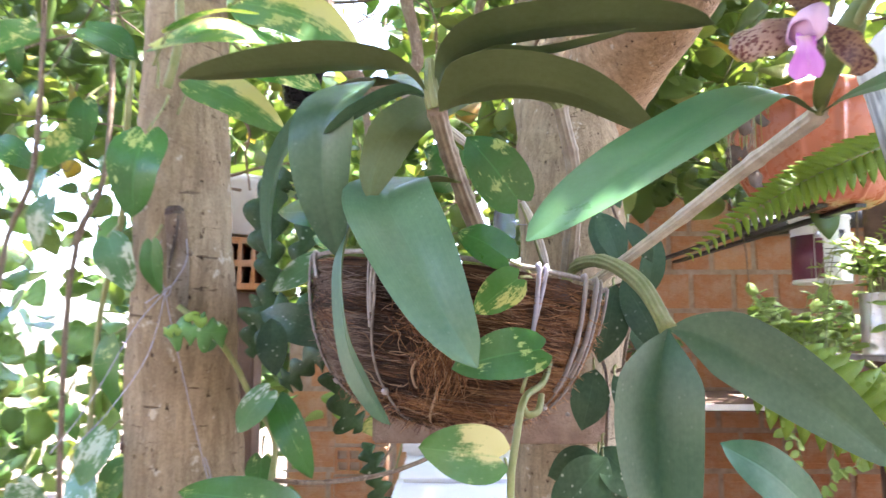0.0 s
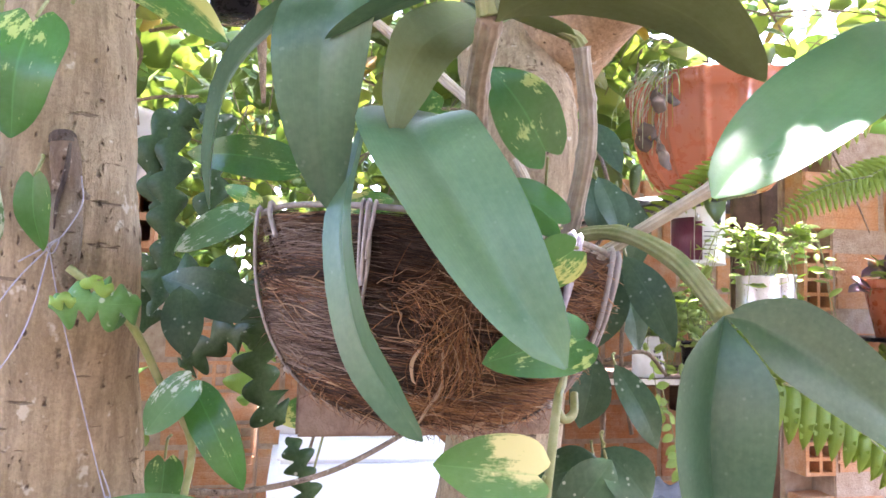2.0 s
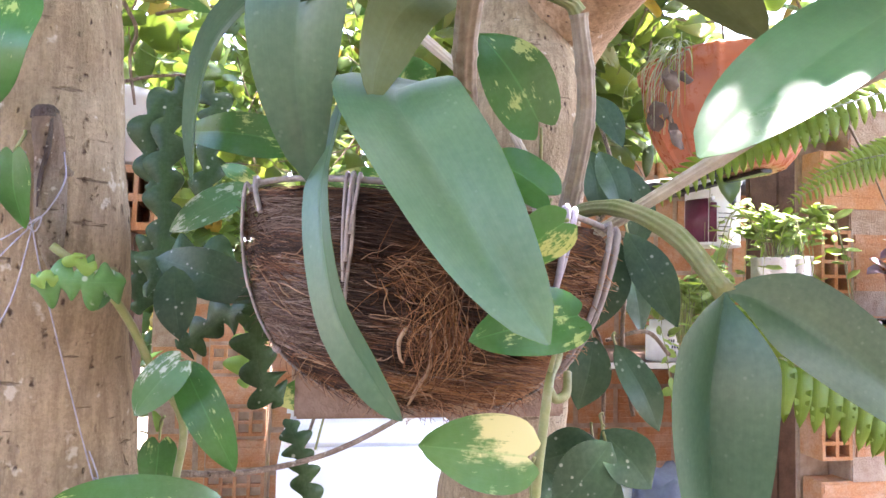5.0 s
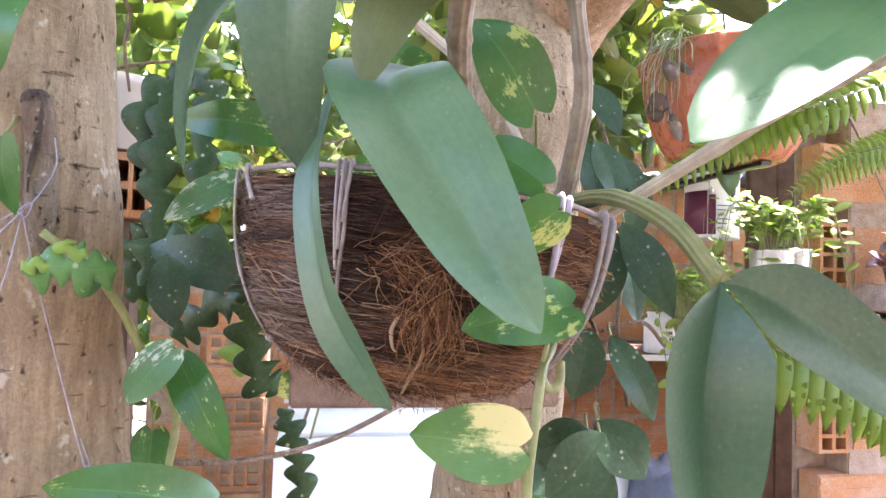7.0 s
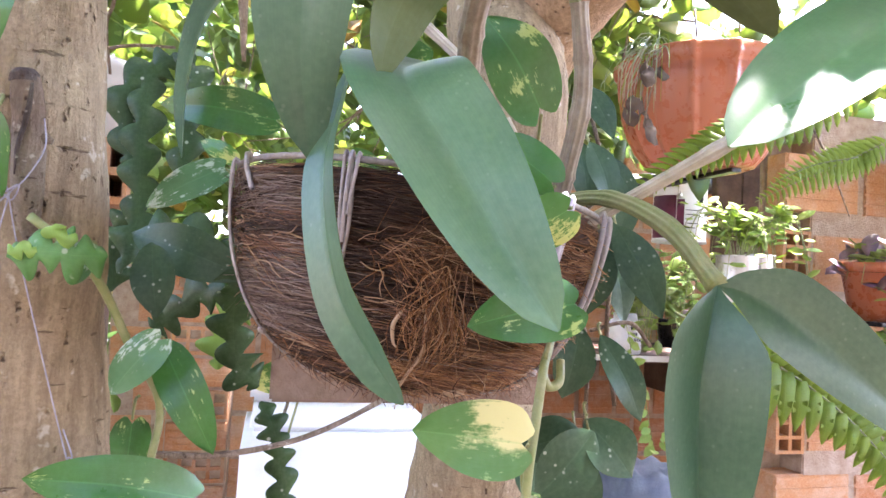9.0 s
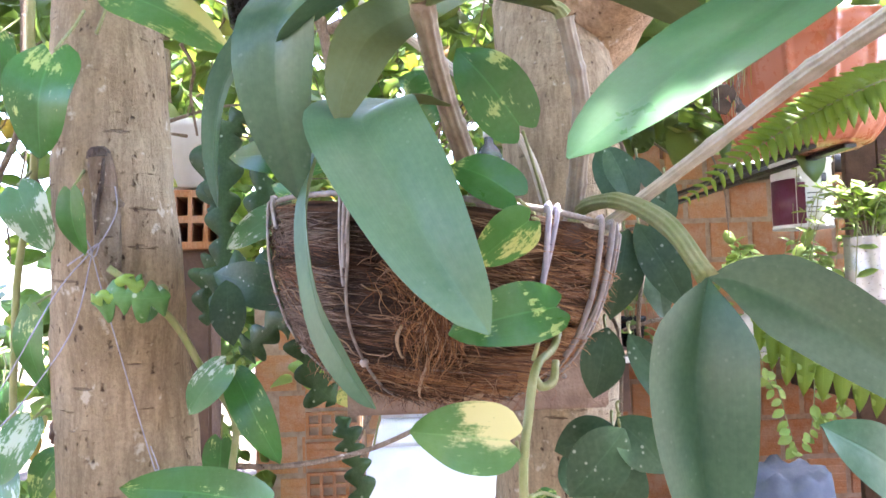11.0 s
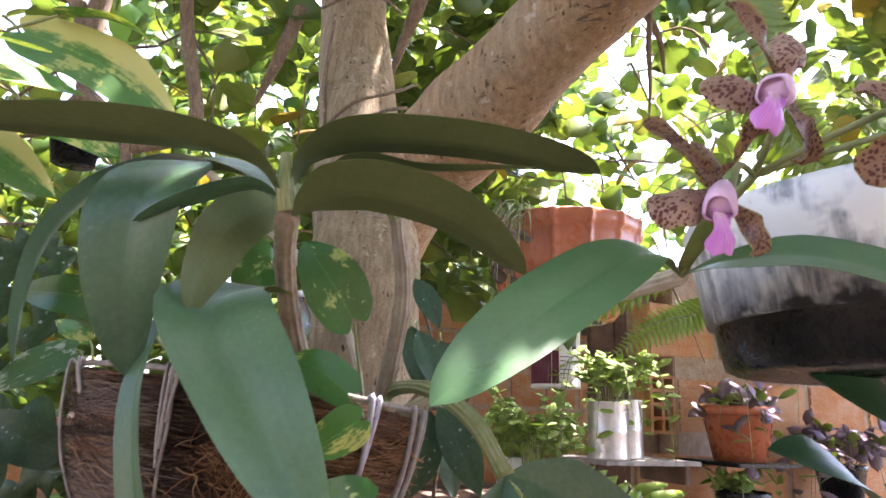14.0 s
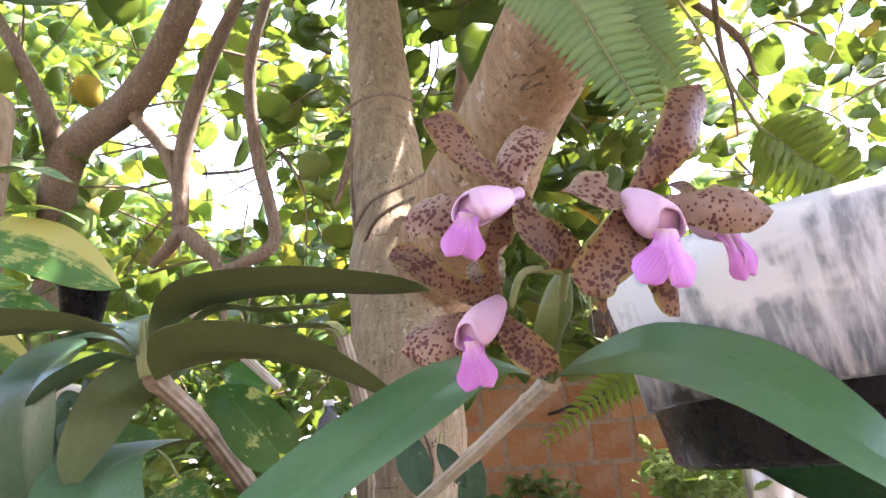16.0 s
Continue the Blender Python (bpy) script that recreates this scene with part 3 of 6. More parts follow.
tree_left = thing("tree", "slender tree trunk with smooth pitted tan bark, tied with wire", "tree", at=(-0.2, 0.82, 0))


def add_to(root, ob):
    """Keeps ob where it is under a root that stands elsewhere."""
    ob.parent = root
    ob.matrix_parent_inverse = root.matrix_basis.inverted()
    return ob


bm = tube(bmesh.new(), [(-0.2, 0.82, -0.03), (-0.2, 0.82, 0.6), (-0.291, 0.843, 1.281), (-0.295, 0.822, 1.475), (-0.297, 0.814, 1.612), (-0.303, 0.818, 1.726), (-0.335, 0.872, 2.029)],
          [0.085, 0.075, 0.0645, 0.0575, 0.053, 0.05, 0.045], n=80, sides=32, rough=0.07, seed=2)
add_to(tree_left, part("trunk", bm, BARK))
bm = tube(bmesh.new(), [(-0.2835, 0.7535, 1.587), (-0.282, 0.7545, 1.57), (-0.279, 0.756, 1.54), (-0.278, 0.7575, 1.51), (-0.2785, 0.765, 1.487), (-0.279, 0.772, 1.468)], [0.0098, 0.0118, 0.0115, 0.011, 0.009, 0.004], n=34, sides=20, rough=0.22, seed=4)
tube(bm, [(-0.270, 0.756, 1.545), (-0.266, 0.752, 1.543), (-0.262, 0.752, 1.5415)], [0.004, 0.0032, 0.002], n=8, sides=10, rough=0.2, seed=6)
add_to(tree_left, part("stub", bm, BARK_STUB, label="cut branch stub with a dark weathered end"))
bm = tube(bmesh.new(), [(-0.2838, 0.7532, 1.584), (-0.2842, 0.7528, 1.5895), (-0.2845, 0.7527, 1.593)], [0.0098, 0.0096, 0.0066], n=10, sides=20, rough=0.5, seed=8)
add_to(tree_left, part("scar", bm, SCAR))
add_to(tree_left, rod("groove", [(-0.2765, 0.7455, 1.582), (-0.2775, 0.7440, 1.56), (-0.2825, 0.7445, 1.535), (-0.284, 0.7465, 1.515)], [0.0012, 0.0022, 0.0016, 0.0006], SCAR, None, n=16, sides=8, rough=0.3))
add_to(tree_left, part("scar", knot(bmesh.new(), (-0.343, 0.817, 1.335), 0.012, (-1, -0.4, 0)), WOOD_DARK))

tree_mid = thing("tree", "forked tree with tan pitted bark behind the basket", "tree", at=(0.2, 1.05, 0))
bm = tube(bmesh.new(), [(0.21, 1.05, -0.03), (0.2, 1.05, 0.6), (0.176, 1.117, 1.073), (0.182, 1.098, 1.232), (0.196, 1.084, 1.464), (0.196, 1.075, 1.68), (0.193, 1.12, 1.82), (0.189, 1.175, 2.0), (0.179, 1.292, 2.4), (0.165, 1.45, 2.95), (0.1, 1.6, 3.8)],
          [0.1, 0.09, 0.082, 0.08, 0.078, 0.08, 0.078, 0.066, 0.058, 0.055, 0.04], n=110, sides=32, rough=0.07, seed=5)
add_to(tree_mid, part("trunk", bm, BARK))
LIMB = Vector((0.331, 0.741, 1.966))
LIMB_WAY = (LIMB - Vector((0.294, 0.908, 1.910))).normalized()
bm = tube(bmesh.new(), [(0.238, 1.151, 1.749), (0.261, 1.072, 1.859), (0.294, 0.908, 1.910), (0.331, 0.741, 1.966), LIMB + LIMB_WAY * 0.6, LIMB + LIMB_WAY * 1.6 + Vector((0, 0, 0.3))],
          [0.055, 0.078, 0.072, 0.058, 0.055, 0.05], n=50, sides=30, rough=0.06, seed=9)
add_to(tree_mid, part("limb", bm, BARK_RED, label="thick reddish limb"))
for pts in ([(0.106, 1.137, 2.157), (0.146, 1.098, 2.166), (0.194, 1.090, 2.172), (0.238, 1.117, 2.171)], [(0.127, 1.119, 1.945), (0.157, 1.066, 1.967), (0.211, 1.053, 1.988), (0.253, 1.060, 2.015)],
            [(0.137, 1.110, 1.903), (0.160, 1.056, 1.930), (0.200, 1.045, 1.952), (0.237, 1.056, 1.970)], [(0.130, 1.136, 2.150), (0.123, 1.146, 2.027), (0.128, 1.130, 1.910)]):
    add_to(tree_mid, rod("creeper", pts, [0.0035, 0.003], TWIG, None, n=20, sides=6, rough=0.2))

cross_board = thing("board", "weathered brown board nailed across the tree trunk under the basket", "board", at=(0.06, 1.0, 1.345))
part("plank", box(bmesh.new(), (-0.155, -0.012, -0.036), (0.165, 0.012, 0.036), 0.003), OLD_BOARD, cross_board, smooth=False)
for x in (0.11, 0.14):
    part("nail", knot(bmesh.new(), (x, -0.013, 0.004), 0.003, (0, -1, 0)), WIRE, cross_board)

tree_back = thing("tree", "leafy tree with slim brown branches and sunlit leaves", "tree", at=(-0.841, 2.294, 1.539))
tree_back.location.z = 0
o = tree_back.location
for pts, rr in (([(o.x, o.y, -0.03), (-0.729, 2.041, 1.950), (-0.637, 1.787, 2.374), (-0.431, 1.666, 2.509), (-0.274, 1.532, 2.704), (-0.170, 1.570, 3.198)], [0.08, 0.06, 0.045, 0.04, 0.035, 0.02]),
                ([(-0.637, 1.787, 2.374), (-0.702, 1.724, 2.589), (-0.922, 1.732, 2.969)], [0.03, 0.02, 0.012]),
                ([(-0.432, 1.677, 2.475), (-0.330, 1.658, 2.337), (-0.295, 1.659, 2.158), (-0.381, 1.744, 2.089)], [0.018, 0.02, 0.018, 0.012]),
                ([(-0.297, 1.659, 2.158), (-0.294, 1.646, 2.361), (-0.235, 1.619, 2.584), (-0.136, 1.585, 2.816)], [0.02, 0.022, 0.02, 0.015]),
                ([(-0.295, 1.661, 2.152), (-0.236, 1.641, 2.093), (-0.200, 1.633, 2.041), (-0.187, 1.683, 1.884)], [0.018, 0.018, 0.014, 0.004]),
                ([(-0.188, 1.634, 2.034), (-0.088, 1.611, 2.071), (-0.069, 1.609, 2.132), (-0.114, 1.588, 2.343), (-0.120, 1.560, 2.561), (-0.056, 1.527, 2.803)], [0.012, 0.016, 0.016, 0.016, 0.015, 0.012]),
                ([(0.160, 1.794, 2.554), (0.111, 1.797, 2.392), (0.063, 1.795, 2.250)], [0.02, 0.017, 0.004]),
                ([(0.403, 1.368, 2.641), (0.392, 1.478, 2.471), (0.347, 1.603, 2.264)], [0.022, 0.02, 0.005]),
                ([(1.056, 1.470, 2.678), (1.065, 1.506, 2.527), (1.080, 1.525, 2.407), (1.075, 1.530, 2.30)], [0.009, 0.008, 0.006, 0.002]),
                ([(1.004, 1.646, 2.876), (1.226, 1.676, 2.705), (1.286, 1.711, 2.576)], [0.014, 0.012, 0.004])):
    add_to(tree_back, rod("branch", pts, rr, TWIG, None, n=26, sides=10, rough=0.12))
LIMB_END = LIMB + LIMB_WAY * 1.6 + Vector((0, 0, 0.3))
TOP = Vector((0.1, 1.6, 3.8))
for start, mid, end in ((TOP, (-0.7, 0.5, 3.7), (-1.9, -0.8, 3.5)), (TOP, (-0.2, 0.3, 3.75), (-0.5, -1.3, 3.5)), (TOP, (-1.2, 1.5, 3.8), (-2.4, 0.9, 3.4)), (TOP, (0.5, 0.9, 3.7), (0.7, -0.6, 3.4)),
                        (LIMB_END, LIMB_END + Vector((0.6, -0.1, 0.1)), (3.4, 0.3, 3.6)), (LIMB_END, LIMB_END + Vector((0.5, 0.6, 0.2)), (3.8, 2.4, 3.8)), (LIMB_END, LIMB_END + Vector((0.2, -0.5, 0.2)), (1.9, -0.7, 3.1))):
    add_to(tree_mid, rod("branch", [start, mid, end], [0.035, 0.022, 0.006], TWIG, None, n=24, sides=10, rough=0.12))
rnd = random.Random(21)
bm = bmesh.new()
for k in range(260):
    c = Vector((rnd.uniform(-1.8, 2.6), rnd.uniform(1.7, 3.4), rnd.uniform(1.9, 3.4)))
    pts = [c]
    d = Vector((rnd.gauss(0, 1), rnd.gauss(0, 0.5), rnd.gauss(-0.3, 0.7))).normalized()
    for i in range(3):
        d = (d + Vector((rnd.gauss(0, 0.4), rnd.gauss(0, 0.4), rnd.gauss(-0.1, 0.4)))).normalized()
        pts.append(pts[-1] + d * 0.16)
    tube(bm, pts, [rnd.uniform(0.003, 0.007), 0.0015], n=8, sides=4)
tagged(add_to(tree_back, part("twig", bm, TWIG)), kind="stuff")


HEART = Vector((0.05, 0.07, 1.5))
# openings in the leaves: a point on the way out, and how wide (radians)
OPENINGS = [(Vector(c) - HEART, a) for c, a in (
    ((-0.652, 3.831, 3.248), 0.1), ((-1.196, 3.801, 3.535), 0.07), ((2.859, 3.515, 2.975), 0.2), ((2.596, 3.286, 3.772), 0.11), ((2.111, 3.585, 3.027), 0.06), ((2.328, 3.304, 2.773), 0.085), ((2.270, 3.116, 3.585), 0.075), ((3.231, 2.794, 3.620), 0.08),
    ((-0.570, 4.101, 3.353), 0.03), ((0.347, 3.834, 3.227), 0.035), ((1.812, 3.432, 2.930), 0.04), ((0.549, 3.456, 3.975), 0.04), ((-0.101, 3.516, 4.020), 0.03), ((2.788, 3.620, 3.176), 0.11), ((2.026, 3.777, 2.922), 0.04), ((-2.304, 3.971, 1.967), 0.14))]


LEAF_SPOT = Vector((0.081, 0.399, 1.524))
SUN_SPOTS = [(LEAF_SPOT, 0.14), ((-0.3, 2.55, 1.0), 0.1), ((0.17, 0.66, 1.46), 0.03), ((-0.141, 0.671, 1.790), 0.05), ((0.9, 1.7, 2.0), 0.1), ((-0.75, 1.5, 1.4), 0.15), ((0.45, 0.4, 1.67), 0.08)]


def in_gap(q):
    d = q - HEART
    return any(d.angle(c) < a * (0.95 + 0.7 * noise.noise(q * 2.6)) for c, a in OPENINGS) and noise.noise(q * 37.0) < 0.32


def sunny(q):
    """True on the way from the sun to one of the sunlit spots."""
    for c, r in SUN_SPOTS:
        off = q - Vector(c)
        if (off - to_sun * off.dot(to_sun)).length < r + 0.06:
            return True
    return False


def canopy_place(r):
    """Leaves fill a shell behind and above, thinner where the sky breaks through."""
    while True:
        y = 1.75 + 2.6 * r.random() ** 1.2
        x, z = r.uniform(-2.6, 3.0) * (0.5 + y / 4), r.uniform(1.7, 4.3)
        if z < (1.45 + 0.2 * y if x > 0.3 else 1.5):
            continue
        q = Vector((x, y, z))
        if sunny(q) or in_gap(q) or noise.noise(q * 0.9 + Vector((3, 1, 7))) + 0.25 * noise.noise(q * 3.0) > 0.2:
            continue
        return q


def roof_place(r):
    """Leaf cover added overhead to the sunny side, mostly out of view, to shade the yard."""
    while True:
        q = Vector((r.uniform(0.4, 4.8), r.uniform(-0.9, 3.6), 0))
        q.z = 2.35 + 0.35 * q.x + r.gauss(0.0, 0.25)
        high = math.atan2(q.z - 1.5, math.hypot(q.x, q.y)) > 0.6
        if (high or math.hypot(q.x, q.y) > 2.0) and not sunny(q) and (high or not in_gap(q)) and noise.noise(q * 2.2) < 0.42:
            return q


def clump_place(r):
    """Dense leaf clumps added on the sun's way to shade the tied trunk and the cloth."""
    while True:
        c = Vector((-0.2, 0.78, 1.62)) + to_sun * 1.5 if r.random() < 0.5 else Vector((1.141, 2.334, 0.856)) + to_sun * 3.4
        q = c + Vector((r.gauss(0, 0.13), r.gauss(0, 0.16), r.gauss(0, 0.16)))
        if not sunny(q):
            return q


# Unseen leaf layer, added above the camera to hold back sky light.
def overhead_place(r):
    while True:
        q = Vector((r.uniform(-2.6, 1.6), r.uniform(-1.8, 1.9), r.uniform(2.9, 3.9)))
        if not sunny(q):
            return q


tagged(add_to(tree_back, part("crown", crown(bmesh.new(), 6500, canopy_place, 0.11, 31), [CANOPY, CANOPY], label="sunlit yellow-green leaves")), kind="stuff")
tagged(add_to(tree_mid, part("crown", crown(bmesh.new(), 4000, roof_place, 0.13, 33), [CANOPY, CANOPY])), kind="stuff")
tagged(add_to(tree_mid, part("crown", crown(bmesh.new(), 560, clump_place, 0.13, 36), [CANOPY, CANOPY])), kind="stuff")
tagged(add_to(tree_mid, part("crown", crown(bmesh.new(), 2700, overhead_place, 0.17, 35), [CANOPY, CANOPY])), kind="stuff")


def ring_place(r):
    """Small leaves added round the gap through which the sun reaches the orchid, to trim its sun patch."""
    side = to_sun.orthogonal().normalized()
    a, d = r.uniform(0, 6.283), r.uniform(0.058, 0.2)
    return LEAF_SPOT + to_sun * r.uniform(1.0, 1.6) + (side * math.cos(a) + to_sun.cross(side) * math.sin(a)) * d


tagged(add_to(tree_mid, part("crown", crown(bmesh.new(), 680, ring_place, 0.055, 39), [CANOPY, CANOPY])), kind="stuff")
# Tree greens times 1.35: distant sunlit brightness put into the leaf colour.
FAR_LEAF_LIT = canopy_mat("far_leaf_lit", [(p, tuple(min(1, 1.35 * x) for x in c)) for p, c in GREENS], 0.55)


def far_place(r):
    while True:
        q = Vector((r.uniform(-6, 7), r.uniform(4.6, 6.4), r.uniform(0.3, 5.6)))
        if not in_gap(q) and noise.noise(Vector((q.x * 0.8 + 9, 2, q.z * 0.8))) + 0.3 * noise.noise(q * 2.7) < 0.12:
            return q


def left_place(r):
    while True:
        q = Vector((r.uniform(-3.2, -0.55), r.uniform(1.7, 3.8), r.uniform(0.0, 2.6)))
        if r.random() < 0.25:
            return Vector((r.uniform(-1.0, 0.7), r.uniform(3.35, 4.2), r.uniform(1.0, 2.3)))
        if not in_gap(q) and noise.noise(q * 1.6 + Vector((1, 8, 3))) + 0.4 * noise.noise(q * 4) < 0.0:
            return q


far_trees = tagged(part("far_trees", crown(bmesh.new(), 7500, far_place, 0.25, 47), [FAR_LEAF_LIT, FAR_LEAF_LIT]), "bright leafy trees beyond the yard wall", "trees", kind="stuff")
shrubs = tagged(part("shrubs", crown(bmesh.new(), 2800, left_place, 0.1, 53), [FAR_LEAF_LIT, FAR_LEAF_LIT]), "sunlit shrubs beside the yard", "shrubs", kind="stuff")

# ---- hanging basket ----
BC, BR = Vector((0.019, 0.765, 1.514)), 0.149
basket = thing("hanging_basket", "round wire hanging basket lined with brown coco fibre", "basket", at=BC)
basket.rotation_euler = (radians(-2), radians(6.5), 0)


def bowl_at(a, h, out=0.0):
    """A place on the basket's skin: angle, and depth from rim 0 to bottom 1."""
    th = h * math.pi / 2
    r = BR * (math.cos(th) ** 0.6) + out * math.cos(th)
    return Vector((r * math.cos(a), r * math.sin(a), -0.142 * math.sin(th) ** 1.1 - out * math.sin(th)))


bm = bmesh.new()
rows = []
for k in range(31):
    ring = []
    for j in range(90):
        a = 2 * math.pi * j / 90
        p = bowl_at(a, min(k / 30, 0.985), -0.004)
        ring.append(bm.verts.new(p + p.normalized() * (0.007 * noise.noise(p * 40) + 0.005 * noise.noise(Vector((p.x * 40, p.y * 40, p.z * 190))))))
    rows.append(ring)
for a, b in zip(rows, rows[1:]):
    for j in range(90):
        bm.faces.new((a[j], b[j], b[(j + 1) % 90], a[(j + 1) % 90])).smooth = True
bm.faces.new(rows[-1])
part("liner", bm, COCO, basket)
bm = bmesh.new()
lathe(bm, [(0.02, -0.05), (0.1, -0.045), (0.135, -0.03), (0.149, -0.022), (0.02, -0.022)], 40)
part("soil", bm, SOIL, basket)
rnd = random.Random(11)
DARK_F, MID_F, RED_F, GREY_F = bmesh.new(), bmesh.new(), bmesh.new(), bmesh.new()


def tone(right, h):
    """Fibre colour by place on the basket; the right side's sunlit look is put into its orange."""
    if right > 0.7:
        return RED_F
    band = noise.noise(Vector((right * 3.0, h * 9.0, 4.0)))
    if right < 0.34 and band > 0.08:
        return GREY_F
    if 0.28 < right < 0.46 and h < 0.62 or band < -0.22:
        return DARK_F
    return MID_F if h < 0.62 or rnd.random() < 0.6 else RED_F


for clump in range(1500):
    a, h = rnd.uniform(math.pi * 0.92, math.pi * 2.08), rnd.random() ** 0.8 * 0.97
    steep = rnd.gauss(0, 0.05) if rnd.random() < 0.96 else rnd.gauss(0, 0.35)
    right = (a / math.pi - 1.0) + rnd.gauss(0, 0.05)
    if noise.noise(Vector((a * 3.2, h * 15.0, 1.0))) > 0.16:
        continue
    into = tone(right, h)
    sheet = rnd.uniform(0.0, 0.0035)
    for k in range(rnd.randint(6, 13)):
        ln, out = rnd.uniform(0.1, 0.5), sheet + rnd.uniform(0.0, 0.0022)
        da, dh, st = rnd.gauss(0, 0.09), rnd.gauss(0, 0.011), steep + rnd.gauss(0, 0.045)
        lift = rnd.random() ** 14 * 0.012
        pts = []
        for i in range(4):
            f = i / 3 - 0.5
            hh = min(0.97, max(0.0, h + dh + st * ln * f + rnd.gauss(0, 0.004)))
            pts.append(bowl_at(a + da + ln * f / max(0.35, math.cos(hh * 1.5)), hh, out + lift * (i / 3) ** 2))
        thin = 0.00022 + 0.00055 * rnd.random() ** 3
        tube(into, pts, [thin * 0.7, thin, 0.00018], n=5, sides=3)
# frayed lower edge
for k in range(260):
    a = rnd.uniform(math.pi * 1.12, math.pi * 1.88)
    p = bowl_at(a, rnd.uniform(0.6, 0.95), 0.002)
    q = p + Vector((rnd.gauss(0, 0.008), rnd.gauss(-0.004, 0.01), -rnd.uniform(0.002, 0.018)))
    tube(MID_F, [p, (p + q) / 2 + Vector((rnd.gauss(0, 0.004), 0, 0)), q], [0.0004, 0.0002], n=4, sides=3)
# tangled wisp hanging at the front
for k in range(170):
    a = math.pi * 1.49 + rnd.gauss(0, 0.075)
    h0 = rnd.uniform(0.25, 0.45)
    p, q = bowl_at(a, h0, 0.004), bowl_at(a + rnd.gauss(0.0, 0.1), h0 + rnd.uniform(0.1, 0.32), rnd.uniform(0.002, 0.012))
    m = (p + q) / 2 + Vector((rnd.gauss(0, 0.009), -0.004 - 0.005 * rnd.random(), rnd.gauss(0, 0.005)))
    tube(RED_F if k % 2 == 0 else MID_F, [p, m, q], [0.0004, 0.0002], n=6, sides=3)
for k in range(80):
    a, h = math.pi * 1.42 + rnd.gauss(0, 0.08), rnd.gauss(0.25, 0.03)
    way, pts = rnd.gauss(0, 0.5), []
    for i in range(5):
        pts.append(bowl_at(a, max(0.02, h), 0.005 + rnd.uniform(0, 0.005)))
        way += rnd.gauss(0.1, 0.4)
        a, h = a + 0.05 * math.cos(way), h + 0.035 * math.sin(way)
    tube(MID_F if k % 3 else RED_F, pts, [0.00035, 0.0002], n=10, sides=3)
PALE_F = bmesh.new()
for k in range(26):
    a, h = rnd.uniform(math.pi * 1.1, math.pi * 2.0), rnd.uniform(0.2, 0.9)
    way, pts = rnd.uniform(-0.5, 0.5) + (math.pi if rnd.random() < 0.5 else 0), []
    out = rnd.uniform(0.004, 0.006)
    for i in range(5):
        pts.append(bowl_at(a, h, out + rnd.uniform(0, 0.003)))
        way += rnd.gauss(0, 0.5)
        a += 0.05 * math.cos(way) / max(0.4, math.cos(h * 1.5))
        h = min(0.95, max(0.02, h + 0.035 * math.sin(way)))
    tube(PALE_F, pts, [0.0006, 0.0006, 0.0003], n=12, sides=4)
# pale roots down the front, a husk flake
for a, pts in ((4.62, ((0.0, 0.42), (0.03, 0.55), (-0.02, 0.68), (-0.05, 0.8), (-0.1, 0.93))), (4.5, ((0.0, 0.42), (-0.03, 0.47), (-0.02, 0.53), (0.0, 0.55)))):
    tube(PALE_F, [bowl_at(a + da, h, 0.007) for da, h in pts], [0.0011, 0.0014, 0.001, 0.0007], n=20, sides=6, rough=0.3)
blade(PALE_F, [bowl_at(5.02, 0.8, 0.006), bowl_at(5.1, 0.775, 0.008), bowl_at(5.19, 0.75, 0.006)], 0.006, (0, -1, -0.3), n=8, m=4, shape=oval, fold=0.2)
F_PALE = island_mat("coco_fibre_pale", [(0.0, (0.24, 0.14, 0.08)), (0.5, (0.36, 0.24, 0.15)), (1.0, (0.5, 0.38, 0.26))])
tagged(part("fibre", PALE_F, F_PALE, basket, "pale loose coconut strands"), kind="stuff")
F_DARK = island_mat("coco_fibre_dark", [(0.0, (0.022, 0.014, 0.01)), (0.6, (0.06, 0.036, 0.026)), (1.0, (0.14, 0.09, 0.065))])
F_GREY = island_mat("coco_fibre_grey", [(0.0, (0.1, 0.06, 0.045)), (0.5, (0.24, 0.17, 0.13)), (1.0, (0.4, 0.31, 0.25))])
F_RED = island_mat("coco_fibre_orange", [(0.0, (0.2, 0.085, 0.035)), (0.5, (0.42, 0.21, 0.085)), (1.0, (0.6, 0.36, 0.18))])
tagged(part("fibre", DARK_F, F_DARK, basket, "dark damp coconut fibres"), kind="stuff")
tagged(part("fibre", GREY_F, F_GREY, basket, "grey weathered coconut fibres"), kind="stuff")
tagged(part("fibre", RED_F, F_RED, basket, "orange coconut fibres"), kind="stuff")
tagged(part("fibre", MID_F, FIBRE, basket, "matted coarse brown coconut fibres"), kind="stuff")
bm = bmesh.new()
tube(bm, [(BR * 1.012 * math.cos(2 * math.pi * k / 48), BR * 1.012 * math.sin(2 * math.pi * k / 48), 0.004) for k in range(49)], [0.0024], n=96, sides=8)
part("rim", bm, WIRE, basket, "pale galvanised rim wire")
TIE = noisy("grey_tie", (0.4, 0.36, 0.35), (0.26, 0.23, 0.22), 120, 0.55, 0.1)
for deg, r in ((188, 0.0011), (241, 0.0013), (327, 0.0011), (20, 0.0011), (80, 0.0011), (140, 0.0011)):
    a = radians(deg)
    pts = [bowl_at(a + 0.02 * math.sin(h * 1.1), h / 10, 0.0065) for h in range(0, 10)]
    rod("wire", [pts[0] + Vector((0, 0, 0.004))] + pts, [r], WIRE, basket, n=30, sides=6)
    part("knot", knot(bmesh.new(), tuple(bowl_at(a, 0.6, 0.007)), 0.0032, (0, -1, 0)), TIE, basket)
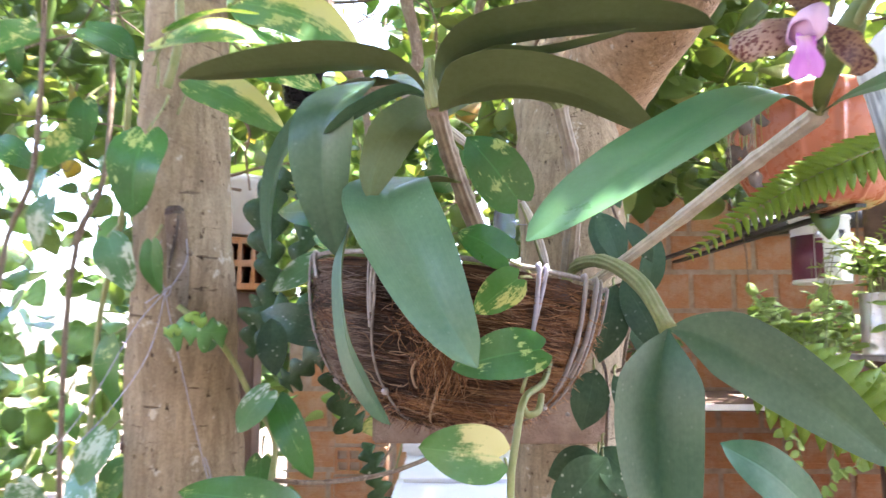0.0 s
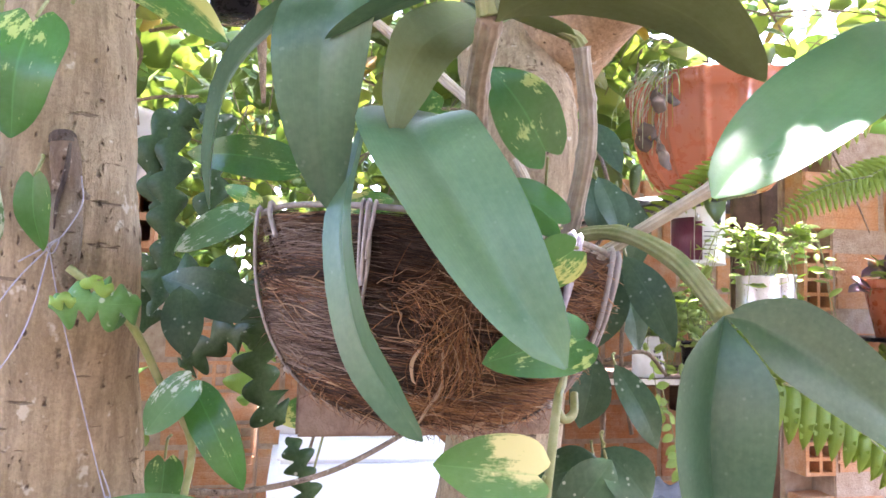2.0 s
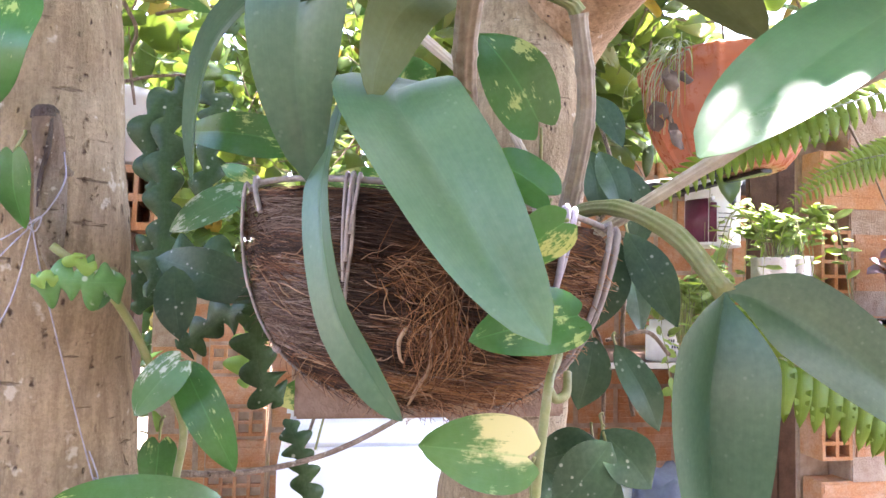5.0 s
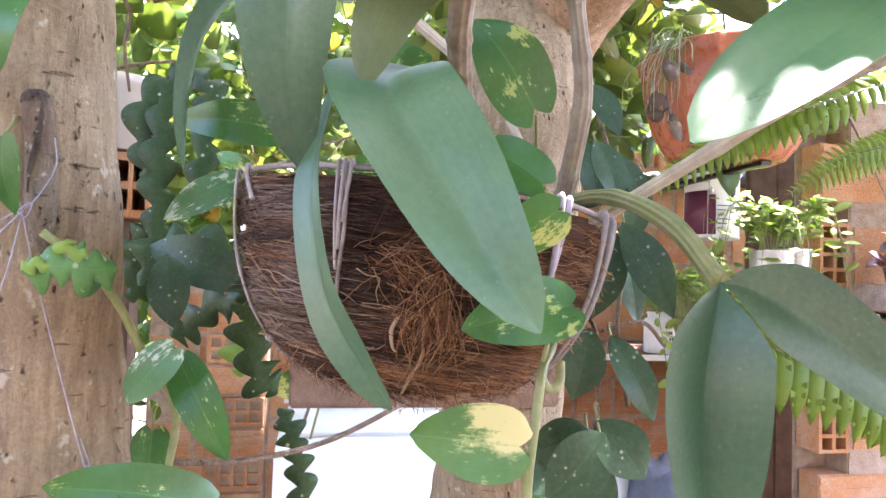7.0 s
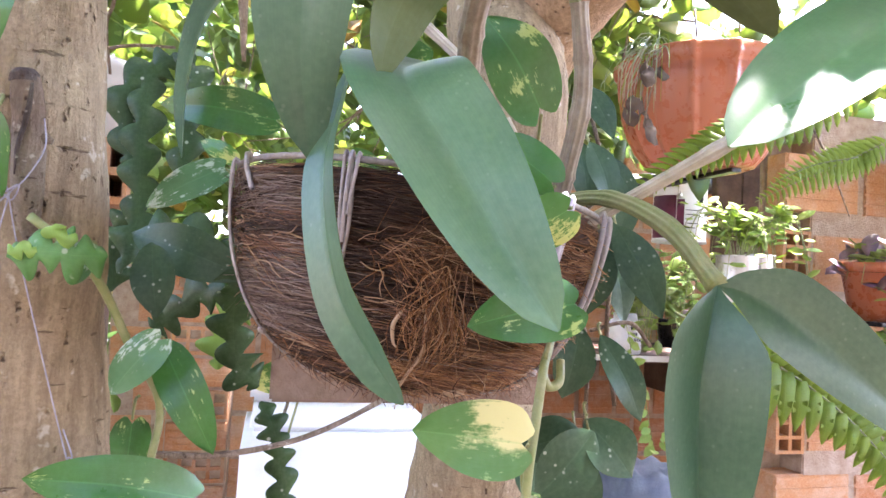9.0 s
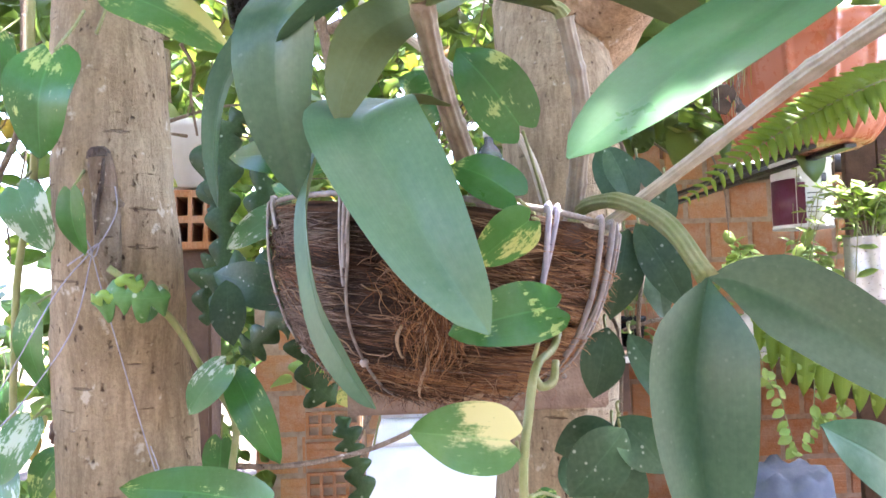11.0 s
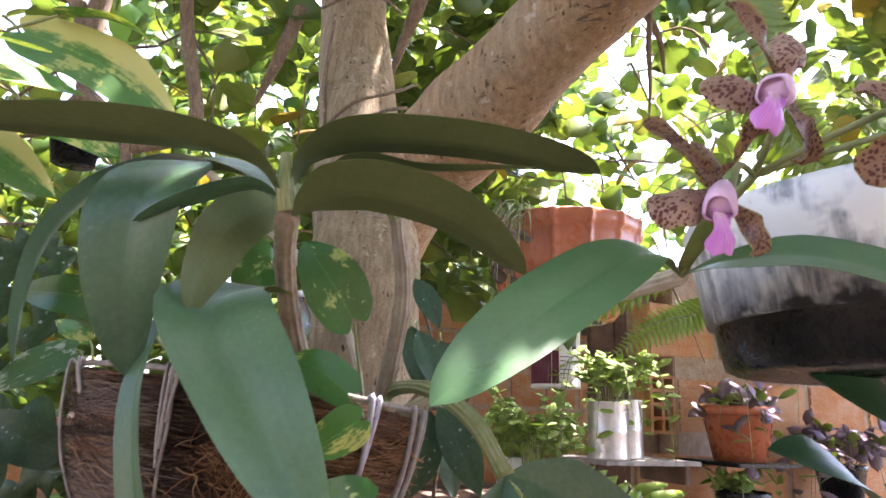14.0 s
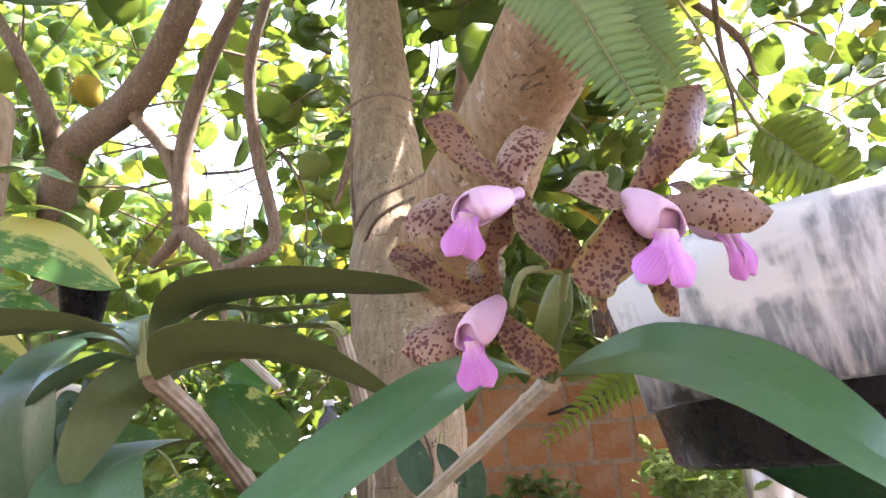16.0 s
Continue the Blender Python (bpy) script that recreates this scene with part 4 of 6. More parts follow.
for deg, turn, deep, r in ((186, 5, 0.55, 0.0011), (190, -2, 0.35, 0.0014), (203, 6, 0.1, 0.002), (239, 1, 0.3, 0.0013), (240.6, 0, 0.24, 0.0016), (242.4, -1, 0.16, 0.0012),
                           (296, 3, 0.4, 0.0024), (299, -2, 0.34, 0.002), (318, 6, 0.5, 0.0022), (326, 3, 0.42, 0.0026), (331, 5, 0.6, 0.0016), (352, 4, 0.2, 0.002), (60, 3, 0.2, 0.002), (120, 3, 0.2, 0.002)):
    a = radians(deg)
    top = bowl_at(a, 0.0, 0.007)
    pts = [top * 0.965 + Vector((0, 0, 0.003)), top + Vector((0, 0, 0.007))] + [bowl_at(a + radians(turn) * f, deep * f, 0.0068) for f in (0.15, 0.5, 0.8, 1.0)]
    rod("tie", pts, [r], WIRE_LILAC if 290 < deg < 300 else TIE, basket, n=18, sides=6)
bm = bmesh.new()
tube(bm, [bowl_at(2 * math.pi * k / 40, 0.62, 0.0035) for k in range(41)], [0.0009], n=80, sides=6)
part("hoop", bm, WIRE, basket)

# ---- orchid ----
orchid = thing("orchid", "mature orchid with long canes, leathery leaves and purple-lipped flowers", "orchid", at=(0.05, 0.72, 1.49))


def orchid_part(fn, *a, **k):
    ob = fn(*a, **k)
    ob.matrix_parent_inverse = Matrix.Translation((-0.05, -0.72, -1.49))
    return ob


def oleaf(ctrl, width, face, mats=(ORCHID, UNDER), label="", **kw):
    return orchid_part(leaf, "leaf", ctrl, width, face, mats, orchid, label, n=22, m=10, **kw)


def cane(ctrl, radii, material=CANE, label="", **kw):
    return orchid_part(rod, "cane", ctrl, radii, material, orchid, label, n=60, sides=36, rough=0.1, flutes=9, **kw)


AX = (-0.000, 0.538, 1.630)
# cane A with its crown of arching leaves
cane([(0.075, 0.74, 1.49), (0.037, 0.686, 1.559), (0.013, 0.615, 1.606), AX], [0.007, 0.008, 0.007, 0.0065], rings=0.24)
cane([AX, (-0.003, 0.536, 1.643), (-0.005, 0.533, 1.667)], [0.0068, 0.006, 0.003], CANE_GREEN, "green top of the cane")
oleaf([(-0.002, 0.538, 1.635), (-0.024, 0.535, 1.657), (-0.071, 0.538, 1.665), (-0.132, 0.551, 1.667), (-0.212, 0.572, 1.667)], 0.052, ((0.3, -0.2, 1), (0.2, 0.25, 1)), label="long arching leaf seen from below", fold=0.25)
oleaf([(-0.001, 0.536, 1.639), (0.011, 0.530, 1.667), (0.045, 0.508, 1.675), (0.099, 0.478, 1.670), (0.147, 0.459, 1.662), (0.182, 0.457, 1.659)], 0.05, ((-0.3, 0.3, 1), (0.1, 0.1, 1)), fold=0.2)
oleaf([(0.001, 0.542, 1.633), (0.036, 0.534, 1.670), (0.079, 0.511, 1.663), (0.107, 0.476, 1.656), (0.128, 0.446, 1.651)], 0.016, ((0, 0.2, 1), (0, -0.1, 1)), fold=0.2)
oleaf([(0.003, 0.538, 1.626), (0.017, 0.527, 1.635), (0.048, 0.511, 1.640), (0.103, 0.506, 1.630), (0.163, 0.520, 1.602)], 0.062, ((-0.2, 0.15, 1), (0.45, 0.28, 1)), fold=0.2)
oleaf([(-0.004, 0.540, 1.635), (-0.014, 0.565, 1.655), (-0.049, 0.584, 1.665), (-0.086, 0.571, 1.639), (-0.093, 0.576, 1.586), (-0.083, 0.599, 1.522)], 0.068, ((-0.2, 0.3, 1), (-0.15, -1, 0.1)), label="broad drooping blue-green leaf", fold=0.3, curl=0.14)
oleaf([(-0.004, 0.537, 1.637), (-0.025, 0.534, 1.642), (-0.057, 0.542, 1.631), (-0.091, 0.567, 1.618)], 0.021, ((0, 0.15, 1), (0.1, 0.1, 1)), (ORCHID, ORCHID), fold=0.15)
oleaf([(-0.004, 0.543, 1.633), (-0.018, 0.585, 1.666), (-0.060, 0.646, 1.691), (-0.117, 0.680, 1.675), (-0.153, 0.681, 1.631), (-0.165, 0.687, 1.579), (-0.166, 0.700, 1.531)], 0.045, ((0, 0, 1), (-1, 0.1, 0.15)), (ORCHID, ORCHID), label="narrow leaf with a pale bent edge", fold=0.2)
oleaf([(0.022, 0.631, 1.592), (-0.007, 0.607, 1.588), (-0.035, 0.572, 1.574), (-0.035, 0.545, 1.554), (-0.017, 0.523, 1.519), (0.005, 0.504, 1.476), (0.029, 0.490, 1.437)], 0.069, ((0, 0, 1), (-0.25, -1, 0.25)), (ORCHID_MID, UNDER), label="large glossy hanging leaf with a scratch", fold=0.42, curl=0.14)
oleaf([(-0.060, 0.596, 1.593), (-0.068, 0.589, 1.557), (-0.076, 0.578, 1.511), (-0.067, 0.560, 1.451), (-0.047, 0.543, 1.414), (-0.032, 0.536, 1.394)], 0.042, ((-0.94, -0.36, 0), (-0.95, -0.3, 0.1)), fold=0.2)
# cane two, behind, with the curled leaf
S2 = (0.120, 0.690, 1.680)
cane([(0.13, 0.76, 1.49), (0.136, 0.746, 1.537), (0.136, 0.711, 1.613), S2], [0.006, 0.0075, 0.007, 0.006], rings=0.2)
cane([S2, (0.112, 0.689, 1.688), (0.088, 0.683, 1.691)], [0.0062, 0.005, 0.001], CANE_GREEN, "green top of the cane")
oleaf([S2, (0.096, 0.683, 1.688), (0.028, 0.636, 1.674), (-0.028, 0.577, 1.628), (-0.047, 0.558, 1.589), (-0.052, 0.551, 1.561)], 0.042, ((0.1, 0.3, 1), (0.5, -0.8, 0.2)), (UNDER, UNDER), label="pale curled leaf turned under", fold=0.2)
# dry leafless sticks
cane([(-0.056, 0.810, 1.745), (-0.030, 0.806, 1.724), (0.017, 0.790, 1.682), (0.052, 0.775, 1.648)], [0.003, 0.0042, 0.0045, 0.004], CANE_PALE, "dry leafless stick")
cane([(0.088, 0.760, 1.599), (0.100, 0.760, 1.576), (0.110, 0.762, 1.543), (0.115, 0.763, 1.519)], [0.003, 0.0036, 0.004, 0.0036], CANE_PALE, "dry leafless stick")
# flowering cane
FX = (0.253, 0.470, 1.603)
cane([(0.13, 0.74, 1.49), (0.157, 0.752, 1.508), (0.226, 0.676, 1.565), (0.264, 0.602, 1.601), FX], [0.0052, 0.005, 0.0055, 0.006, 0.0062], CANE_PALE, "pale dry flowering cane", rings=0.26)
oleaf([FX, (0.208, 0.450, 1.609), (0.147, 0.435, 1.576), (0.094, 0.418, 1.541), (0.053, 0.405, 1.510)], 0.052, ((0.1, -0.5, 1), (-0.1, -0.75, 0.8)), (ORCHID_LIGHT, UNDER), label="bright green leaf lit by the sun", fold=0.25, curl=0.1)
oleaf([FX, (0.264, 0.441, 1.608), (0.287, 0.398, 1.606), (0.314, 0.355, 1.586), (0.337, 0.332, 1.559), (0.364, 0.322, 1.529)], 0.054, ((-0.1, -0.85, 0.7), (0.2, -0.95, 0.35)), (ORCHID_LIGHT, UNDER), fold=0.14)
# arching young cane with two leaves
CX = (0.190, 0.601, 1.463)
cane([(0.125, 0.74, 1.49), (0.138, 0.746, 1.525), (0.159, 0.701, 1.529), (0.181, 0.648, 1.504), CX], [0.005, 0.0055, 0.0062, 0.0068, 0.006], CANE_GREEN, "arched striped green cane", rings=0.5)
oleaf([CX, (0.182, 0.596, 1.437), (0.175, 0.594, 1.393), (0.179, 0.597, 1.334), (0.189, 0.604, 1.270)], 0.067, ((-0.25, -1, 0.0), (-0.1, -1, -0.15)), fold=0.75)
oleaf([CX, (0.211, 0.601, 1.460), (0.245, 0.601, 1.446), (0.285, 0.601, 1.422), (0.326, 0.597, 1.391), (0.366, 0.592, 1.355)], 0.06, ((-0.1, -1, 0.15), (-0.15, -1, 0.0)), fold=0.36, curl=0.12)


# ---- flowers ----
def flower(centre, mouth, lip_tip, tips, label, lobe=1.0, spread=0.0065):
    """Spotted sepals and petals from the centre, a pale tube round the column and a flared magenta lip."""
    c, mo, lt = Vector(centre), Vector(mouth), Vector(lip_tip)
    fl = thing("flower", label, "flower", "orchid flowers", at=c)
    inv = Matrix.Translation(-c)

    def add(ob):
        ob.matrix_parent_inverse = inv
        return ob
    ax = (mo - c).normalized()
    for k, (tip, w, skin) in enumerate(tips):
        t = Vector(tip)
        d = t - c
        mid = c + d * 0.5 + Vector((0, -0.003, 0.0)) + (mo - c) * 0.2
        bent = t + Vector((0, 0.004, 0)) - d * 0.03
        up = Vector((0, 0, 1)) if abs(d.normalized().z) < 0.7 else Vector((1, 0, 0))
        f0 = (Vector((0.06 * math.sin(3 * k), -1, 0.15)) + up * 0.25 * math.sin(2.1 * k + 1))
        f1 = (Vector((0.15 * math.sin(5 * k + 1), -1, 0.3)) + up * 0.4 * math.sin(1.7 * k))
        add(leaf("petal", [c, c + d * 0.22 + (mo - c) * 0.12, mid, c + d * 0.8 + Vector((0, -0.001, 0)), bent], w, (f0, f1), (PETAL if skin else PETAL_DARK, PETAL_DARK), fl,
                 n=16, m=8, fold=-0.12, wave=0.09, curl=-0.35 if k % 2 else 0.3, thick=0.0012, shape=lambda v: max(0.1, (0.3 + 0.7 * math.sin(math.pi * min(1, v * 1.02) ** 1.4)) if v < 0.72 else 0.985 * max(0.0, 1 - ((v - 0.72) / 0.28) ** 2.6) ** 0.6 + 0.02), seed=k + int(1000 * c.x)))
    bm = bmesh.new()
    side = ax.cross(Vector((0, 0, 1))).normalized()
    over = side.cross(ax).normalized()
    rings = []
    ln = (mo - c).length
    start = 0.26 if ln > 0.03 else -0.04
    for k in range(13):
        v = k / 12
        r = 0.0036 + 0.0042 * math.sin(min(1, v * 1.3) * math.pi / 2) - (0.0012 * ((v - 0.8) / 0.2) ** 2 if v > 0.8 else 0)
        ring = []
        for i in range(17):
            a = -0.85 * math.pi + 1.7 * math.pi * i / 16 + math.pi / 2
            wob = 1 + 0.06 * math.sin(5 * a + 3 * v) * v
            ring.append(bm.verts.new(c + ax * (ln * (start + (1 - start) * v) - 0.003 * v * math.cos(2 * (a - math.pi / 2))) + (side * math.cos(a) + over * math.sin(a)) * r * wob))
        rings.append(ring)
    for p, q in zip(rings, rings[1:]):
        for i in range(16):
            bm.faces.new((p[i], p[i + 1], q[i + 1], q[i])).smooth = True
    ring, mid = rings[10], bm.verts.new(c + ax * ln * 0.9 - over * 0.0012)
    for i in range(16):
        bm.faces.new((ring[i], ring[i + 1], mid)).smooth = True
    bm.faces.new((ring[16], ring[0], mid))
    tube_ob = part("lip_tube", bm, LIP_PALE, fl, "pale lavender tube round the column")
    sol = tube_ob.modifiers.new("thickness", 'SOLIDIFY')
    sol.thickness = 0.0009
    add(tube_ob)
    rod("column", [c, c + ax * 0.008, mo - ax * 0.004], [0.003, 0.0028, 0.0022], LIP_PALE, tube_ob, n=8, sides=10)
    down = lt - mo
    across = down.cross(Vector((0, -1, 0))).normalized()
    add(leaf("lip_base", [c + ax * ln * 0.3 - over * 0.004, mo - ax * 0.002 - over * 0.003, mo + down * 0.3], 0.011, ((0, -0.5, 1), (0, -1, 0.3)), (LIP, LIP), fl, n=8, m=6, fold=0.3, shape=lambda v: 0.9))
    for s in (-1, 1):
        add(leaf("lip", [mo + down * 0.05 + across * s * 0.001, mo + down * 0.5 + across * s * 0.003 + Vector((0, -0.002, 0)), lt + across * s * spread * 1.35 - down * 0.02 + Vector((0, 0.002, 0))], 0.0165 * lobe, ((0, -1, 0.35), (across * s * 0.35 + Vector((0, -1, 0.0)))), (LIP, LIP), fl,
                 "violet lip lobe", n=12, m=6, wave=0.06, fold=-0.15, shape=lambda v: 0.42 + 0.58 * min(1, v / 0.75) ** 1.6 if v < 0.78 else max(0.12, 1 - ((v - 0.78) / 0.22) ** 3) , seed=s + 2))
    return fl


flower((0.208, 0.381, 1.631), (0.191, 0.367, 1.612), (0.194, 0.368, 1.589),
       [((0.159, 0.380, 1.610), 0.023, 1), ((0.156, 0.378, 1.660), 0.018, 0), ((0.205, 0.397, 1.665), 0.02, 0), ((0.228, 0.375, 1.594), 0.018, 0), ((0.216, 0.396, 1.616), 0.018, 0)],
       "open orchid flower with speckled brown sepals and violet lip", 0.68, 0.0045)
flower((0.215, 0.341, 1.672), (0.188, 0.325, 1.658), (0.184, 0.326, 1.638),
       [((0.160, 0.340, 1.661), 0.023, 1), ((0.173, 0.333, 1.709), 0.018, 0), ((0.223, 0.343, 1.710), 0.02, 1), ((0.235, 0.349, 1.638), 0.02, 0), ((0.204, 0.375, 1.635), 0.015, 0)],
       "open orchid flower with speckled brown sepals turned sideways", 0.68, 0.0045)
flower((0.254, 0.314, 1.657), (0.259, 0.296, 1.638), (0.256, 0.297, 1.616),
       [((0.289, 0.300, 1.706), 0.019, 0), ((0.226, 0.311, 1.662), 0.018, 1), ((0.308, 0.297, 1.645), 0.02, 1), ((0.231, 0.314, 1.617), 0.022, 0), ((0.272, 0.321, 1.608), 0.018, 0)],
       "large open orchid flower with speckled brown sepals", 0.88, 0.0075)
flower((0.285, 0.327, 1.657), (0.293, 0.315, 1.643), (0.302, 0.317, 1.622),
       [((0.321, 0.348, 1.675), 0.014, 1), ((0.292, 0.350, 1.680), 0.012, 0)],
       "orchid flower half hidden behind another, violet lip showing", 0.55, 0.002)
spike = thing("flower_spike", "short green flower spike with bracts above the leaves", "flower spike", at=FX)
for ctrl, r in (([FX, (0.252, 0.433, 1.634), (0.248, 0.397, 1.650)], 0.003), ([(0.248, 0.397, 1.650), (0.224, 0.385, 1.648), (0.214, 0.382, 1.629)], 0.002),
                ([(0.248, 0.397, 1.650), (0.229, 0.363, 1.664), (0.216, 0.341, 1.672)], 0.002), ([(0.248, 0.397, 1.650), (0.255, 0.351, 1.658), (0.257, 0.314, 1.661)], 0.002), ([(0.248, 0.397, 1.650), (0.273, 0.370, 1.659), (0.292, 0.341, 1.664)], 0.002)):
    rod("stalk", ctrl, [r], CANE_GREEN, spike, n=10, sides=7).matrix_parent_inverse = Matrix.Translation(-Vector(FX))
leaf("bract", [FX, (0.248, 0.426, 1.626), (0.252, 0.410, 1.656)], 0.02, CAMWARD, (BRACT, BRACT), spike, "olive sheath", n=14, m=8, fold=-0.5, curl=0.3, shape=oval).matrix_parent_inverse = Matrix.Translation(-Vector(FX))


# ---- climbing and hanging plants ----
def vine(name, label, category, at):
    return thing(name, label, category, at=at)


def hleaf(root, base, tip, width, mats, face=CAMWARD, sag=0.12, petiole=None, name="leaf", shape=heart, notch=0.17, seed=0, fold=0.12, label=""):
    """A heart-shaped leaf from its base to its tip, bowed away from its face; petiole: where its stalk comes from."""
    b, t, f = Vector(base), Vector(tip), Vector(face).normalized()
    mid = (b + t) / 2 + f * (t - b).length * sag
    back = b - (t - b) * 0.08
    ob = leaf(name, [back, mid, t], width, (f, f - Vector((0, 0, 0.25))), mats, None, label, n=14, m=8, fold=fold, wave=0.03, shape=shape, notch=notch, thick=0.0008, seed=seed)
    add_to(root, ob)
    if petiole is not None:
        p = Vector(petiole)
        rod("petiole", [p, (p + b) / 2 - f * 0.006 + Vector((0, 0, 0.006)), b], [0.0016, 0.0012], CANE_GREEN, ob, n=8, sides=6)
    return ob


PP, PY, PW = (POTHOS, POTHOS), (POTHOS_YELLOW, POTHOS_YELLOW), (POTHOS_WHITE, POTHOS_WHITE)
PC, PB = (POTHOS_CREAM, POTHOS_CREAM), (POTHOS_BAND, POTHOS_BAND)
pothos = vine("pothos", "golden pothos vine with marbled heart leaves trailing from the basket", "vine", (0.06, 0.66, 1.5))
hleaf(pothos, (0.074, 0.641, 1.575), (0.026, 0.630, 1.634), 0.068, PP, (-0.1, -1, 0.1), petiole=(0.109, 0.733, 1.517), seed=1)
hleaf(pothos, (0.059, 0.575, 1.516), (0.018, 0.595, 1.543), 0.045, PP, (0.1, -1, 0.3), petiole=(0.094, 0.684, 1.508), seed=2)
hleaf(pothos, (0.066, 0.565, 1.503), (0.030, 0.589, 1.475), 0.042, PY, (0.2, -1, 0.3), petiole=(0.098, 0.684, 1.504), seed=3)
hleaf(pothos, (0.087, 0.598, 1.446), (0.012, 0.582, 1.431), 0.056, PP, (0.1, -1, 0.35), petiole=(0.069, 0.601, 1.411), seed=4)
hleaf(pothos, (0.054, 0.584, 1.362), (-0.014, 0.596, 1.368), 0.062, PC, (0.05, -1, 0.25), petiole=(0.061, 0.606, 1.328), seed=5)
hleaf(pothos, (0.092, 0.646, 1.307), (0.063, 0.628, 1.283), 0.04, PP, (0.05, -0.7, 0.6), petiole=(0.063, 0.606, 1.320), seed=6)
for pts in ([(0.113, 0.695, 1.477), (0.097, 0.659, 1.420), (0.073, 0.611, 1.406), (0.064, 0.598, 1.374), (0.059, 0.595, 1.335), (0.063, 0.609, 1.275)], [(0.088, 0.620, 1.408), (0.084, 0.611, 1.396), (0.075, 0.606, 1.393), (0.070, 0.606, 1.400)]):
    add_to(pothos, rod("stem", pts, [0.0028, 0.0032, 0.003], CANE_GREEN, None, n=30, sides=8))
for b, t, w, m, p, sd in (((-0.106, 0.909, 1.606), (-0.223, 0.950, 1.620), 0.062, PP, (-0.067, 0.884, 1.565), 7), ((-0.158, 0.983, 1.564), (-0.235, 0.979, 1.515), 0.05, PW, (-0.143, 0.951, 1.539), 8),
                          ((0.028, 0.849, 1.658), (-0.021, 0.850, 1.680), 0.05, PP, (0.032, 0.832, 1.604), 9), ((0.018, 0.733, 1.633), (-0.013, 0.749, 1.611), 0.06, PP, (0.033, 0.739, 1.591), 10),
                          ((-0.020, 0.794, 1.555), (-0.070, 0.804, 1.553), 0.03, PY, (-0.019, 0.795, 1.534), 11), ((-0.148, 1.000, 1.576), (-0.190, 1.027, 1.598), 0.03, PY, (-0.139, 0.980, 1.548), 12),
                          ((-0.014, 0.788, 1.458), (0.027, 0.719, 1.423), 0.04, PP, (-0.009, 0.712, 1.494), 13)):
    hleaf(pothos, b, t, w, m, petiole=p, seed=sd)

trunk_vine = vine("pothos", "pothos vine with marbled leaves climbing the tied trunk", "vine", (-0.2, 0.78, 1.3))
for b, t, w, m, f, p, sd in (
        ((-0.181, 0.783, 1.398), (-0.217, 0.782, 1.353), 0.045, PW, (-0.1, -1, 0.3), (-0.208, 0.798, 1.391), 1),
        ((-0.183, 0.814, 1.384), (-0.138, 0.796, 1.302), 0.05, PP, (0.1, -1, 0.2), (-0.187, 0.817, 1.345), 2),
        ((-0.150, 0.785, 1.270), (-0.262, 0.742, 1.300), 0.062, PP, (0.1, -0.9, 0.5), (-0.182, 0.820, 1.287), 3),
        ((-0.048, 1.057, 1.335), (-0.122, 1.072, 1.315), 0.06, PY, (0, -1, 0.2), (-0.069, 1.066, 1.257), 4),
        ((-0.280, 0.671, 1.652), (-0.288, 0.666, 1.567), 0.078, PP, (-0.1, -1, 0.2), (-0.290, 0.738, 1.710), 5),
        ((-0.267, 0.736, 1.726), (-0.163, 0.735, 1.670), 0.062, PB, (0.1, -1, 0.3), (-0.280, 0.739, 1.690), 6),
        ((-0.258, 0.629, 1.716), (-0.143, 0.653, 1.730), 0.06, PY, (0, -0.6, 0.6), (-0.258, 0.637, 1.682), 7),
        ((-0.244, 0.621, 1.729), (-0.165, 0.633, 1.751), 0.03, PY, (0.2, -0.2, 1), (-0.261, 0.633, 1.702), 8),
        ((-0.290, 0.717, 1.551), (-0.285, 0.730, 1.497), 0.036, PP, (-0.2, -1, 0.1), (-0.303, 0.766, 1.576), 9),
        ((-0.352, 0.749, 1.560), (-0.324, 0.751, 1.502), 0.055, PW, (0, -1, 0.3), (-0.348, 0.768, 1.578), 10),
        ((-0.376, 0.816, 1.453), (-0.362, 0.820, 1.369), 0.045, PP, (-0.3, -1, 0.2), (-0.352, 0.814, 1.466), 11),
        ((-0.235, 0.750, 1.468), (-0.234, 0.731, 1.439), 0.034, PW, (0, -1, 0.2), (-0.230, 0.770, 1.463), 12),
        ((-0.354, 0.781, 1.355), (-0.374, 0.765, 1.300), 0.05, PW, (0, -1, 0.3), (-0.349, 0.800, 1.361), 13),
        ((-0.371, 0.864, 1.306), (-0.401, 0.868, 1.255), 0.05, PP, (0, -1, 0.4), (-0.365, 0.863, 1.329), 14),
        ((-0.217, 0.886, 1.311), (-0.223, 0.891, 1.246), 0.05, PP, (0.3, -1, 0.1), (-0.209, 0.863, 1.337), 15),
        ((-0.171, 0.671, 1.802), (-0.097, 0.648, 1.782), 0.03, PY, (0.2, -0.2, 1), (-0.207, 0.681, 1.785), 16),
        ((-0.197, 0.680, 1.784), (-0.075, 0.682, 1.732), 0.08, PB, (0.1, -1, 0.4), (-0.211, 0.678, 1.795), 17),
        ((-0.206, 0.700, 1.855), (-0.126, 0.696, 1.839), 0.045, PY, (0.1, -0.4, 1), (-0.233, 0.706, 1.846), 18),
        ((-0.183, 0.678, 1.720), (-0.115, 0.678, 1.695), 0.05, PY, (0.1, -1, 0.4), (-0.202, 0.673, 1.740), 19)):
    hleaf(trunk_vine, b, t, w, m, f, petiole=p, seed=sd + 30)
